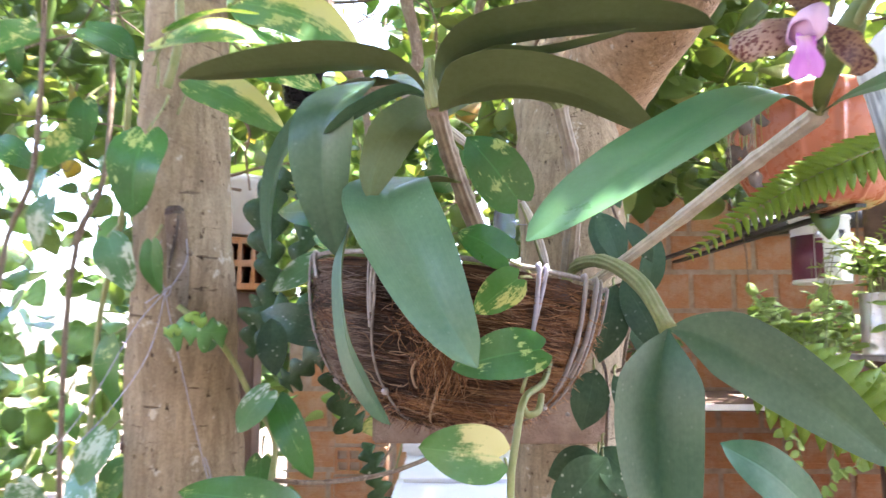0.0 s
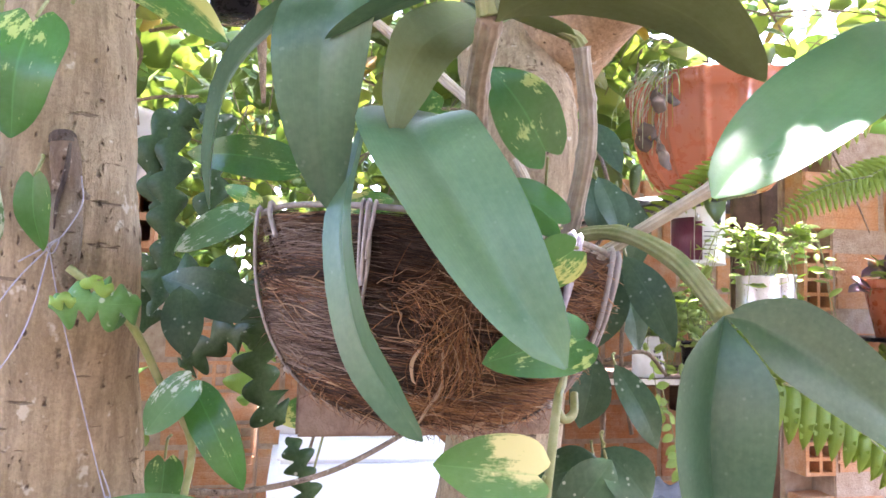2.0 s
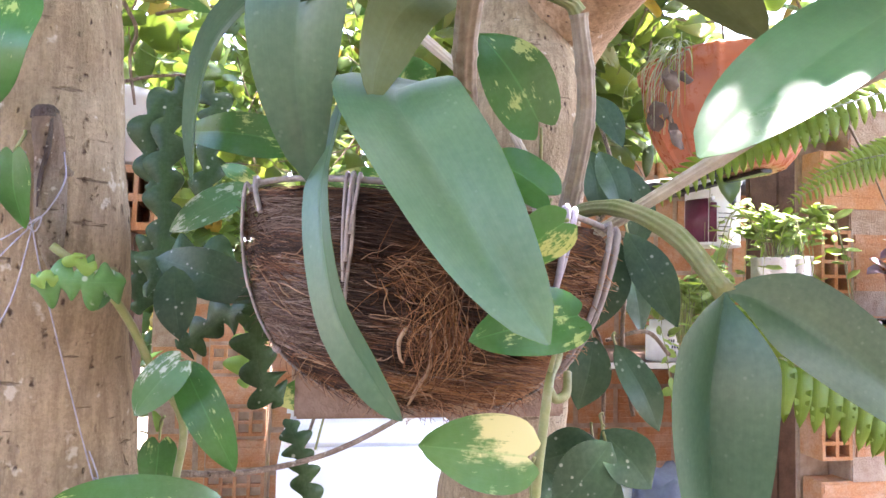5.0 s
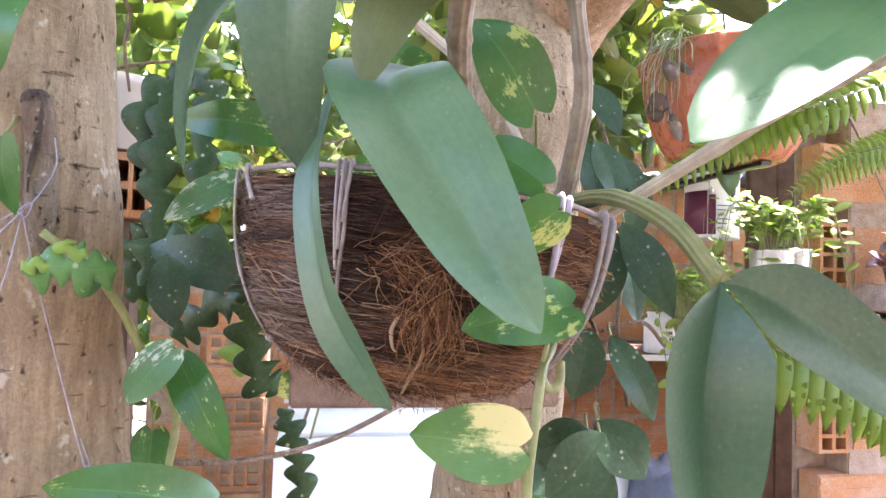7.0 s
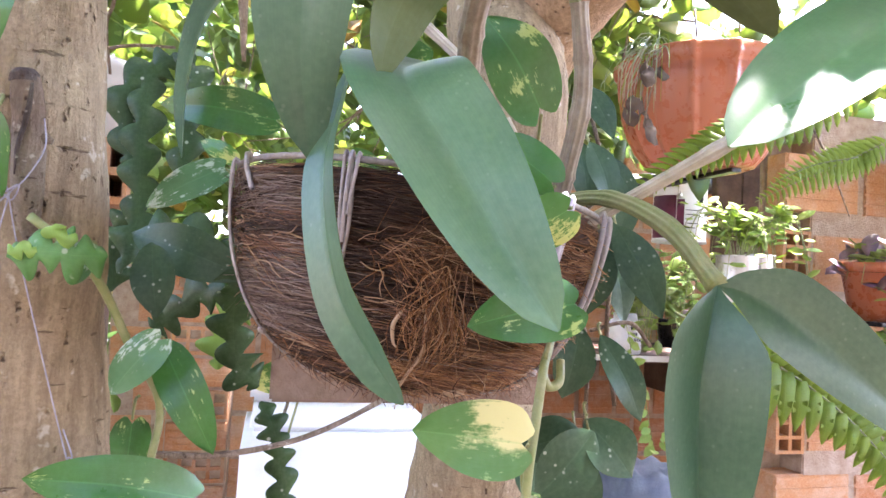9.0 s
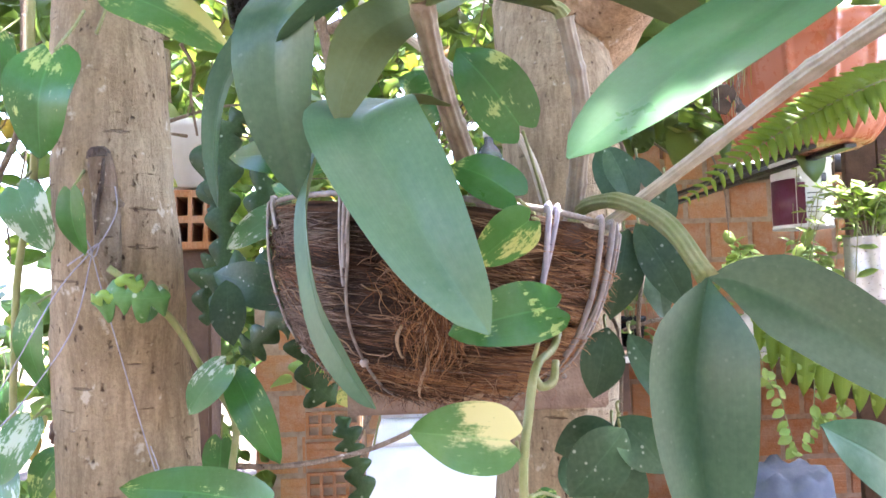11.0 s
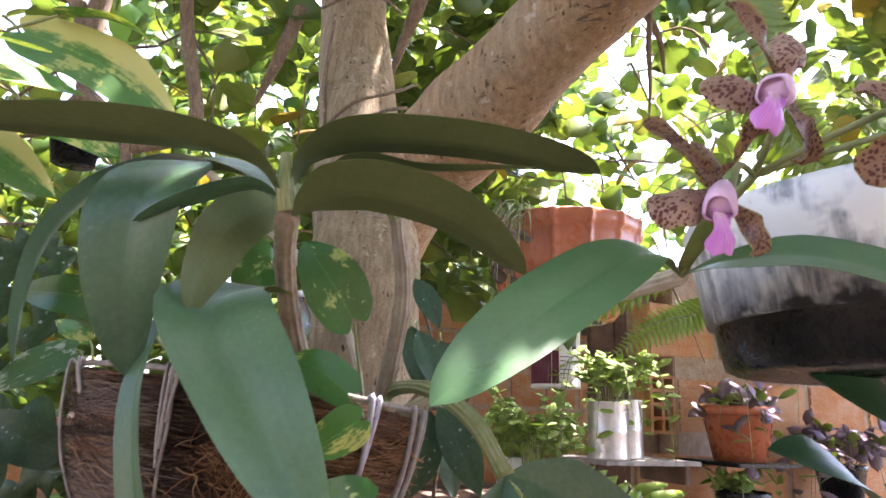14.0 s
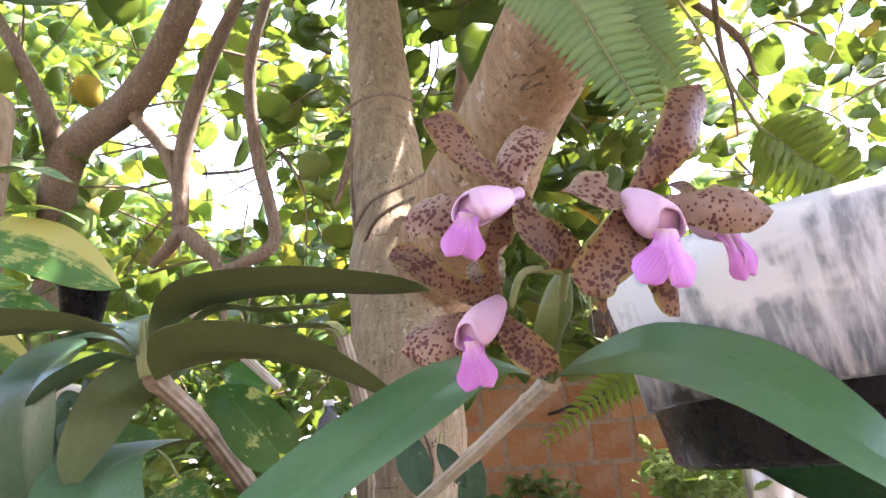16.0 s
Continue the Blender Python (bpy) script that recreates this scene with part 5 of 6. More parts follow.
for pts, r in (([(-0.271, 0.743, 1.486), (-0.238, 0.749, 1.459), (-0.224, 0.779, 1.430), (-0.209, 0.798, 1.391), (-0.185, 0.817, 1.340), (-0.190, 0.821, 1.286), (-0.200, 0.848, 1.209)], 0.0034),
               ([(-0.193, 0.842, 1.291), (-0.145, 0.854, 1.286), (-0.084, 0.904, 1.283), (-0.031, 0.934, 1.294), (0.040, 0.981, 1.319)], 0.003),
               ([(-0.311, 0.698, 1.731), (-0.315, 0.701, 1.676), (-0.348, 0.768, 1.578), (-0.390, 0.816, 1.467), (-0.400, 0.828, 1.262)], 0.0035),
               ([(-0.277, 0.721, 1.820), (-0.270, 0.709, 1.760), (-0.284, 0.719, 1.712)], 0.005), ([(-0.071, 1.064, 1.299), (-0.086, 0.956, 1.274)], 0.002)):
    add_to(trunk_vine, rod("stem", pts, [r], CANE_GREEN if r > 0.003 else TWIG, None, n=30, sides=8))
# loose vine leaves left of the trunk
rnd = random.Random(8)
side_vine = vine("pothos", "tangle of pothos leaves hanging beside the trunk", "vine", (-0.5, 0.95, 1.2))
for k in range(64):
    c = Vector((rnd.uniform(-0.95, -0.36), rnd.uniform(0.75, 1.3), rnd.uniform(1.1, 1.95)))
    d = Vector((rnd.gauss(0.1, 0.5), rnd.gauss(-0.2, 0.3), -0.8)).normalized()
    ln = rnd.uniform(0.05, 0.095)
    hleaf(side_vine, c, c + d * ln, ln * 0.72, rnd.choice((PP, PP, PW, PY)), (rnd.gauss(0, 0.5), -1, rnd.uniform(0, 0.8)), petiole=c + Vector((rnd.gauss(0, 0.02), 0.03, 0.04)), seed=k)
for k in range(6):
    x = -0.9 + 0.1 * k
    add_to(side_vine, rod("stem", [(x, 1.0, 2.1), (x + 0.04, 0.95, 1.7), (x - 0.03, 1.0, 1.4), (x + 0.02, 1.05, 0.0)], [0.004], TWIG, None, n=20, sides=6))


def zigzag(bm, ctrl, width, face, teeth, n=None, thick=0.003):
    """A flat cactus stem whose two edges are cut into alternate rounded teeth."""
    n = n or teeth * 12
    line = smooth_line(ctrl, n)
    uvl = bm.loops.layers.uv.verify()
    rows = []
    for k, c in enumerate(line):
        v = k / n
        tan = (line[min(n, k + 1)] - line[max(0, k - 1)]).normalized()
        side = tan.cross(Vector(face)).normalized()
        up = side.cross(tan).normalized()
        ends = min(1.0, v * 8 + 0.15, (1 - v) * 6 + 0.15)
        row = []
        for u in (-1, -0.12, 0.12, 1):
            ph = v * teeth + (0.5 if u > 0 else 0)
            f = ph % 1.0
            big = 1.0 + 0.22 * math.sin(2.4 * int(ph) + 1.7 * u + 40 * width)
            w = width / 2 * ends * ((0.34 + 0.78 * big * max(0.0, math.sin(math.pi * f ** 0.7)) ** 1.25) if abs(u) == 1 else 1)
            t = thick / 2 * (1.0 if abs(u) < 1 else 0.3)
            row.append((bm.verts.new(c + side * u * w + up * t), bm.verts.new(c + side * u * w - up * t)))
        rows.append(row)
    for k in range(n):
        for j in range(3):
            for s in (0, 1):
                q = [rows[k][j][s], rows[k][j + 1][s], rows[k + 1][j + 1][s], rows[k + 1][j][s]]
                uv = [(j / 3, k / n), ((j + 1) / 3, k / n), ((j + 1) / 3, (k + 1) / n), (j / 3, (k + 1) / n)]
                fc = bm.faces.new(q[::-1] if s else q)
                fc.smooth = True
                for lp, x in zip(fc.loops, uv[::-1] if s else uv):
                    lp[uvl].uv = x
        for j in (0, 3):
            q = [rows[k][j][0], rows[k + 1][j][0], rows[k + 1][j][1], rows[k][j][1]]
            bm.faces.new(q if j == 0 else q[::-1])
    return bm


cactus = vine("fishbone_cactus", "fishbone cactus with dark zigzag stems hanging from a small pot", "cactus", (-0.24, 0.95, 1.6))
for pts, w, teeth, m in (
        ([(-0.226, 1.071, 1.708), (-0.254, 1.068, 1.677), (-0.256, 1.042, 1.595), (-0.250, 1.025, 1.514), (-0.262, 1.010, 1.442)], 0.042, 8, RICRAC),
        ([(-0.230, 1.071, 1.709), (-0.200, 1.045, 1.670), (-0.204, 1.030, 1.598), (-0.208, 1.014, 1.535)], 0.036, 5, RICRAC),
        ([(-0.240, 1.078, 1.700), (-0.274, 1.064, 1.667), (-0.276, 1.056, 1.606), (-0.262, 1.045, 1.565)], 0.042, 4, RICRAC),
        ([(-0.235, 0.961, 1.480), (-0.185, 0.931, 1.481), (-0.142, 0.904, 1.459), (-0.129, 0.903, 1.431)], 0.055, 4, RICRAC),
        ([(-0.132, 0.944, 1.441), (-0.137, 0.957, 1.404), (-0.130, 0.969, 1.354), (-0.107, 0.977, 1.328)], 0.045, 5, RICRAC),
        ([(-0.116, 1.105, 1.422), (-0.154, 1.114, 1.392), (-0.159, 1.119, 1.325)], 0.05, 5, RICRAC_LIGHT),
        ([(-0.103, 0.956, 1.316), (-0.087, 0.945, 1.285), (-0.079, 0.946, 1.249), (-0.068, 0.947, 1.189)], 0.03, 6, RICRAC),
        ([(-0.255, 1.024, 1.514), (-0.273, 1.029, 1.481), (-0.273, 1.033, 1.422)], 0.04, 4, RICRAC),
        ([(-0.216, 0.734, 1.460), (-0.233, 0.722, 1.459), (-0.251, 0.721, 1.461), (-0.277, 0.726, 1.456)], 0.032, 4, SPROUT),
        ([(-0.233, 0.722, 1.469), (-0.245, 0.719, 1.473), (-0.247, 0.717, 1.480)], 0.014, 2, RICRAC_LIGHT),
        ([(-0.257, 0.722, 1.460), (-0.266, 0.720, 1.462), (-0.275, 0.720, 1.458)], 0.012, 2, RICRAC_LIGHT),
        ([(-0.132, 0.945, 1.429), (-0.169, 0.972, 1.427), (-0.208, 1.002, 1.399), (-0.226, 1.006, 1.386)], 0.04, 5, RICRAC)):
    add_to(cactus, part("stem", zigzag(bmesh.new(), pts, w, (0.05, -1, 0.15), teeth), m))
for b, t, w in (((-0.212, 0.896, 1.471), (-0.201, 0.878, 1.406), 0.04), ((-0.231, 0.940, 1.483), (-0.119, 0.901, 1.446), 0.05)):
    hleaf(cactus, b, t, w, (HOYA, HOYA), shape=pointed, notch=0)

hoya = vine("hoya", "hoya vine with thick oval dark leaves flecked white", "vine", (0.17, 0.8, 1.45))
for k, (b, t, w) in enumerate((
        ((0.177, 0.792, 1.644), (0.196, 0.770, 1.594), 0.026), ((0.181, 0.814, 1.594), (0.189, 0.804, 1.533), 0.034), ((0.176, 0.774, 1.586), (0.193, 0.763, 1.531), 0.034),
        ((0.214, 0.808, 1.581), (0.239, 0.804, 1.538), 0.022), ((0.186, 0.765, 1.504), (0.167, 0.761, 1.428), 0.042), ((0.216, 0.810, 1.496), (0.231, 0.800, 1.422), 0.036),
        ((0.195, 0.753, 1.509), (0.228, 0.729, 1.433), 0.038), ((0.158, 0.743, 1.418), (0.143, 0.738, 1.362), 0.04), ((0.179, 0.739, 1.411), (0.210, 0.725, 1.346), 0.034),
        ((0.161, 0.746, 1.332), (0.111, 0.756, 1.314), 0.042), ((0.159, 0.715, 1.336), (0.114, 0.716, 1.286), 0.05), ((0.162, 0.725, 1.344), (0.195, 0.709, 1.304), 0.046),
        ((0.182, 0.763, 1.302), (0.156, 0.770, 1.250), 0.05), ((0.255, 0.841, 1.567), (0.240, 0.847, 1.496), 0.03), ((0.125, 0.774, 1.305), (0.146, 0.771, 1.265), 0.04))):
    hleaf(hoya, b, t, w, (HOYA, HOYA), (0.15 * (k % 3 - 1), -1, 0.25), shape=pointed, notch=0, sag=0.08, seed=k, petiole=Vector(b) + Vector((0.004, 0.015, 0.015)))
for pts in ([(0.17, 0.82, 1.5), (0.204, 0.792, 1.513), (0.212, 0.791, 1.492), (0.191, 0.757, 1.419), (0.202, 0.757, 1.353)], [(0.17, 0.85, 1.45), (0.176, 0.770, 1.418), (0.168, 0.744, 1.336), (0.171, 0.745, 1.302)],
            [(0.17, 0.82, 1.5), (0.206, 0.810, 1.560), (0.180, 0.802, 1.645)], [(0.181, 0.769, 1.418), (0.221, 0.771, 1.426), (0.252, 0.786, 1.404)]):
    add_to(hoya, rod("stem", pts, [0.002], TWIG, None, n=24, sides=6))


def frond(root, ctrl, length, count, face, mats, w=0.3, droop=0.25):
    """A fern frond: a midrib with pinnae in two rows that shorten to the tip."""
    add_to(root, rod("midrib", ctrl, [0.0018, 0.0008], CANE_GREEN, None, n=30, sides=6))
    line = smooth_line(ctrl, count)
    bm = bmesh.new()
    f = Vector(face).normalized()
    for k in range(1, count):
        tan = (line[k + 1] - line[k - 1]).normalized()
        s = tan.cross(f).normalized()
        ln = length * min(1.0, 0.5 + 2.5 * k / count) * (1 - (k / count) ** 2.2 * 0.85)
        for side in (-1, 1):
            d = (s * side + tan * 0.3 - Vector((0, 0, droop))).normalized()
            c = line[k]
            blade(bm, [c, c + d * ln * 0.5 + f * 0.06 * ln, c + d * ln], ln * w, f, n=6, m=2, fold=0.15, shape=pinna, wave=0.04, thick=0.0006, seed=k)
    ob = part("frond", bm, mats)
    add_to(root, ob)
    return ob


FN = (FERN, FERN)
fern = vine("fern", "sword fern with long bright green fronds", "fern", (0.75, 1.2, 1.5))
frond(fern, [(0.788, 1.093, 1.783), (0.623, 1.103, 1.723), (0.523, 1.160, 1.666), (0.416, 1.219, 1.584)], 0.056, 30, (-0.2, -1, 0.3), FN, w=0.36, droop=0.5)
frond(fern, [(0.400, 0.98, 1.43), (0.459, 0.95, 1.398), (0.538, 0.93, 1.36), (0.627, 0.93, 1.304), (0.702, 0.93, 1.239)], 0.082, 17, (-0.25, -1, 0.25), FN, w=0.36, droop=0.3)
frond(fern, [(0.60, 1.02, 1.42), (0.66, 0.98, 1.35), (0.71, 0.96, 1.27), (0.74, 0.95, 1.19)], 0.085, 15, (-0.3, -1, 0.3), FN, w=0.33, droop=0.3)
frond(fern, [(1.219, 1.445, 1.819), (1.123, 1.466, 1.767), (1.018, 1.488, 1.714), (0.924, 1.509, 1.662)], 0.055, 24, (-0.2, -1, 0.2), FN, w=0.34, droop=0.4)
frond(fern, [(1.065, 1.378, 1.755), (0.980, 1.411, 1.733), (0.904, 1.448, 1.686)], 0.04, 14, (0, -1, 0.2), FN)
high_fern = vine("fern", "large fern fronds hanging down from above", "fern", (0.29, 0.6, 2.24))
FP = (FERN_HAZED, FERN_HAZED)
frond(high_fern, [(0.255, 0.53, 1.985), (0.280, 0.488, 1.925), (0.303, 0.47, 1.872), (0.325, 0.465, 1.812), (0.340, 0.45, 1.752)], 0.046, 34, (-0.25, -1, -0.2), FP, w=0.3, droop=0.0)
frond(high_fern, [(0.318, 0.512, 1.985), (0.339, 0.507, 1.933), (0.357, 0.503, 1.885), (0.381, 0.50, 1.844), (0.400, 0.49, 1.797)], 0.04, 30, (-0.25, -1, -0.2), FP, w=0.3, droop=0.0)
frond(high_fern, [(0.544, 0.653, 1.869), (0.586, 0.650, 1.826), (0.641, 0.645, 1.777)], 0.06, 14, (-0.2, -1, -0.1), FN, w=0.32, droop=0.0)
for pts in ([(0.255, 0.53, 1.985), (0.25, 0.56, 2.1), (0.29, 0.6, 2.24)], [(0.318, 0.512, 1.985), (0.30, 0.55, 2.1), (0.29, 0.6, 2.24)], [(0.544, 0.653, 1.869), (0.46, 0.64, 2.05), (0.29, 0.6, 2.24)]):
    add_to(high_fern, rod("stalk", pts, [0.002], CANE_GREEN, None, n=16, sides=6))

broad = vine("philodendron", "philodendron with broad wavy dark green leaves", "plant", (0.62, 0.42, 1.2))
for b, t, w, f in (((0.550, 0.509, 1.467), (0.377, 0.484, 1.544), 0.085, (-0.1, -0.8, 0.8)), ((0.639, 0.582, 1.520), (0.504, 0.558, 1.560), 0.07, (-0.1, -0.9, 0.5)),
                   ((0.233, 0.467, 1.349), (0.166, 0.437, 1.397), 0.045, (-0.1, -0.9, 0.5)), ((0.495, 0.528, 1.438), (0.352, 0.503, 1.490), 0.07, (0, -0.6, 0.9)), ((0.645, 0.571, 1.637), (0.589, 0.567, 1.698), 0.06, (0, -0.9, 0.3))):
    hleaf(broad, b, t, w, (BROAD, BROAD), f, petiole=(0.62, 0.42, 1.2), notch=0.1)

# wire tied round the trunk
tie = thing("tie_wire", "thin lilac tie wire twisted round the branch stub", "wire", at=(-0.288, 0.750, 1.504))
for pts in ([(-0.294, 0.747, 1.556), (-0.297, 0.744, 1.528), (-0.286, 0.742, 1.504)], [(-0.267, 0.746, 1.557), (-0.264, 0.742, 1.535), (-0.274, 0.741, 1.513), (-0.284, 0.742, 1.502)],
            [(-0.284, 0.742, 1.502), (-0.305, 0.722, 1.465), (-0.335, 0.698, 1.391), (-0.365, 0.691, 1.346)], [(-0.284, 0.742, 1.502), (-0.294, 0.729, 1.437), (-0.319, 0.708, 1.385), (-0.350, 0.701, 1.348)],
            [(-0.285, 0.740, 1.503), (-0.279, 0.752, 1.460), (-0.257, 0.756, 1.376), (-0.239, 0.759, 1.311), (-0.223, 0.761, 1.262)], [(-0.305, 0.741, 1.489), (-0.289, 0.738, 1.499), (-0.278, 0.739, 1.507), (-0.282, 0.740, 1.496), (-0.290, 0.740, 1.503)],
            [(-0.242, 0.758, 1.331), (-0.234, 0.755, 1.312), (-0.237, 0.756, 1.310), (-0.232, 0.760, 1.291)]):
    add_to(tie, rod("strand", pts, [0.0006], WIRE_LILAC, None, n=20, sides=6))


# ---- pots, cans, yard ----
def ring_pot(name, label, category, at, profile, material, soil_z=None, flute=0.0, count=0, sides=48):
    """A turned pot with an inner wall; profile runs from the base out and up to the lip."""
    root = thing(name, label, category, at=at)
    inner = [(max(0.002, r - 0.004), z) for r, z in profile[::-1] if z > profile[0][1] + 0.004]
    shell = part("pot", lathe(bmesh.new(), [(0.002, profile[0][1])] + profile + inner + [(0.002, profile[0][1] + 0.006)], sides, flute, count), material, root)
    if soil_z is not None:
        r = np.interp(soil_z, [z for _, z in profile], [r for r, _ in profile]) - 0.005
        bm = lathe(bmesh.new(), [(0.002, soil_z - 0.01), (r, soil_z - 0.01), (r, soil_z), (r * 0.5, soil_z + 0.006), (0.002, soil_z + 0.005)], 24)
        part("soil", bm, SOIL, shell)
    return root


def herb(label, at, spread, height, count, size, seed, mats=(HERB, HERB), stems=9, trail=0.0):
    """A bushy pot plant: thin stems with small leaves."""
    r = random.Random(seed)
    root = thing("potted_plant", label, "plant", at=at)
    for k in range(stems):
        a = r.uniform(0, 6.28)
        d = Vector((math.cos(a), math.sin(a), 0)) * spread * r.uniform(0.3, 1)
        top = d + Vector((0, 0, height * r.uniform(0.5, 1.0)))
        end = top + d * 0.4 - Vector((0, 0, trail * r.random()))
        pts = [Vector((0, 0, -0.02)) + d * 0.1, d * 0.4 + Vector((0, 0, height * 0.5)), top, end]
        rod("stem", pts, [0.0018, 0.001], CANE_GREEN, root, n=10, sides=5)
        bm = bmesh.new()
        line = smooth_line(pts, 24)
        for i in range(count):
            c = line[r.randint(6, 24)]
            w = Vector((r.gauss(0, 1), r.gauss(0, 1), r.gauss(0, 0.5))).normalized()
            s = size * r.uniform(0.6, 1.3)
            blade(bm, [c, c + w * s * 0.5, c + w * s], s * 0.6, (r.gauss(0, 0.4), -0.5, 1), n=4, m=2, fold=0.2, shape=oval, thick=0.0005)
        part("foliage", bm, mats, root)
    return root


def bars(root, rows, material):
    """Plain print bars: (centre, width, height) on a front that faces -y."""
    for c, w, h in rows:
        bm = bmesh.new()
        box(bm, (c[0] - w / 2, c[1] - 0.0006, c[2] - h / 2), (c[0] + w / 2, c[1] + 0.0006, c[2] + h / 2))
        part("print", bm, material, root)


def curved_patch(r, a0, a1, z0, z1, thick=0.0012, n=14):
    bm = bmesh.new()
    cols = []
    for k in range(n + 1):
        a = a0 + (a1 - a0) * k / n
        cols.append([bm.verts.new((q * math.cos(a), q * math.sin(a), z)) for q in (r, r + thick) for z in (z0, z1)])
    for a, b in zip(cols, cols[1:]):
        for i, j in ((2, 3), (3, 1), (1, 0), (0, 2)):
            bm.faces.new((a[i], b[i], b[j], a[j]))
    return bm


# big terracotta bowl on a beam
bowl_c = Vector((0.965, 1.79, 1.775))
ring_pot("planter_bowl", "large ribbed terracotta-coloured plastic bowl planter", "planter", bowl_c,
         [(0.118, 0), (0.132, 0.006), (0.155, 0.035), (0.178, 0.08), (0.194, 0.135), (0.203, 0.19), (0.207, 0.228), (0.206, 0.23), (0.213, 0.236), (0.217, 0.25), (0.218, 0.272), (0.213, 0.277)], TERRACOTTA, 0.245, 0.045, 14, sides=224)
hang = thing("potted_plant", "silvery wispy plant with dry brown leaves spilling over the bowl's edge", "plant", at=bowl_c + Vector((-0.17, -0.08, 0.25)))
rnd = random.Random(44)
WISP = leaf_mat("silver_wisp", (0.3, 0.36, 0.26), (0.5, 0.55, 0.42), 0.6, 0.1, through=0.3)
DRY = leaf_mat("dry_leaf", (0.05, 0.03, 0.022), (0.1, 0.065, 0.045), 0.8, 0.1)
for k in range(46):
    out = Vector((-rnd.uniform(0.03, 0.14), -rnd.uniform(-0.04, 0.12), 0))
    up, fall = rnd.uniform(0.0, 0.06), rnd.uniform(0.02, 0.2)
    rod("wisp", [(rnd.gauss(0, 0.03), rnd.gauss(0, 0.03), 0), out * 0.45 + Vector((0, 0, up)), out - Vector((0, 0, fall * 0.4)), out * 1.05 - Vector((0, 0, fall))], [0.0016, 0.0012, 0.0006], WISP if k % 3 else FERN, hang, n=10, sides=4)
for k in range(9):
    c = Vector((rnd.uniform(-0.13, -0.02), rnd.uniform(-0.13, -0.03), rnd.uniform(-0.2, -0.02)))
    d = Vector((rnd.gauss(0, 0.4), rnd.gauss(-0.2, 0.3), -1)).normalized() * rnd.uniform(0.04, 0.07)
    leaf("dry_leaf", [c, c + d * 0.5 + Vector((0, -0.01, 0)), c + d], 0.036, (rnd.gauss(0, 0.5), -1, 0.3), (DRY, DRY), hang, n=8, m=6, shape=oval, wave=0.12, fold=0.3, curl=0.4, seed=k)
    rod("stem", [(c.x * 0.4, c.y * 0.6, 0), c + Vector((0, 0, 0.02)), c], [0.0012], TWIG, hang, n=8, sides=5)
beam = thing("bracket", "pair of flat dark iron bars carrying the bowl", "bracket", at=(0.9, 1.8, 1.74))
PIPE = noisy("black_pipe", (0.012, 0.011, 0.011), (0.03, 0.026, 0.022), 20, 0.45, bmp=0.1)
for lo, hi in (((0.905, 1.7, 1.763), (0.935, 3.1, 1.773)), ((1.0, 1.7, 1.763), (1.03, 3.1, 1.773))):
    add_to(beam, part("bar", box(bmesh.new(), lo, hi, 0.002), PIPE, smooth=False))

pipe = thing("pipe", "thick black pipe fixed along the brick wall", "pipe", at=(1.3, 3.05, 1.93))
add_to(pipe, rod("tube", [(1.3, 3.05, 1.90), (1.5, 3.05, 1.935), (1.8, 3.05, 1.96), (2.6, 3.05, 1.97)], [0.045], PIPE, None, n=20, sides=24))

# hanging paint can
can_c = Vector((1.177, 2.199, 1.610))
can = thing("paint_can", "hanging white paint can with a purple label, used as a planter", "can", at=can_c)
can_body = part("body", lathe(bmesh.new(), [(0.002, 0), (0.084, 0), (0.087, 0.004), (0.084, 0.008), (0.084, 0.196), (0.089, 0.2), (0.089, 0.207), (0.08, 0.207), (0.08, 0.02), (0.002, 0.02)], 48), WHITE_PLASTIC, can)
part("label_panel", curved_patch(0.0845, radians(166), radians(230), 0.012, 0.148), PURPLE, can_body, "dark purple printed panel")
part("label_panel", curved_patch(0.0845, radians(232), radians(247), 0.012, 0.135), PURPLE, can_body)
for k in range(6):
    part("print", curved_patch(0.0848, radians(250), radians(262 + 9 * (k % 3)), 0.03 + k * 0.014, 0.0325 + k * 0.014, n=6), PRINT_DARK, can_body)
part("print", curved_patch(0.0848, radians(280), radians(292), 0.125, 0.16, n=4), PRINT_DARK, can_body)
part("rivet", knot(bmesh.new(), (-0.046, -0.072, 0.145), 0.008, (-0.5, -1, 0)), TIN, can_body, "round metal handle rivet")
rod("handle", [(-0.047, -0.074, 0.145), (-0.03, -0.045, 0.24), (0, 0, 0.28), (0.03, 0.045, 0.24), (0.047, 0.074, 0.145)], [0.0015], WIRE, can, n=20, sides=6)
rod("hook", [(0, 0, 0.28), (0.0, 0.0, 0.35), (0, 0, 0.42)], [0.0015], WIRE, can, n=8, sides=6)
herb("small green plant growing in the paint can", can_c + Vector((0, 0, 0.15)), 0.08, 0.06, 10, 0.035, 5, stems=7, trail=0.2)

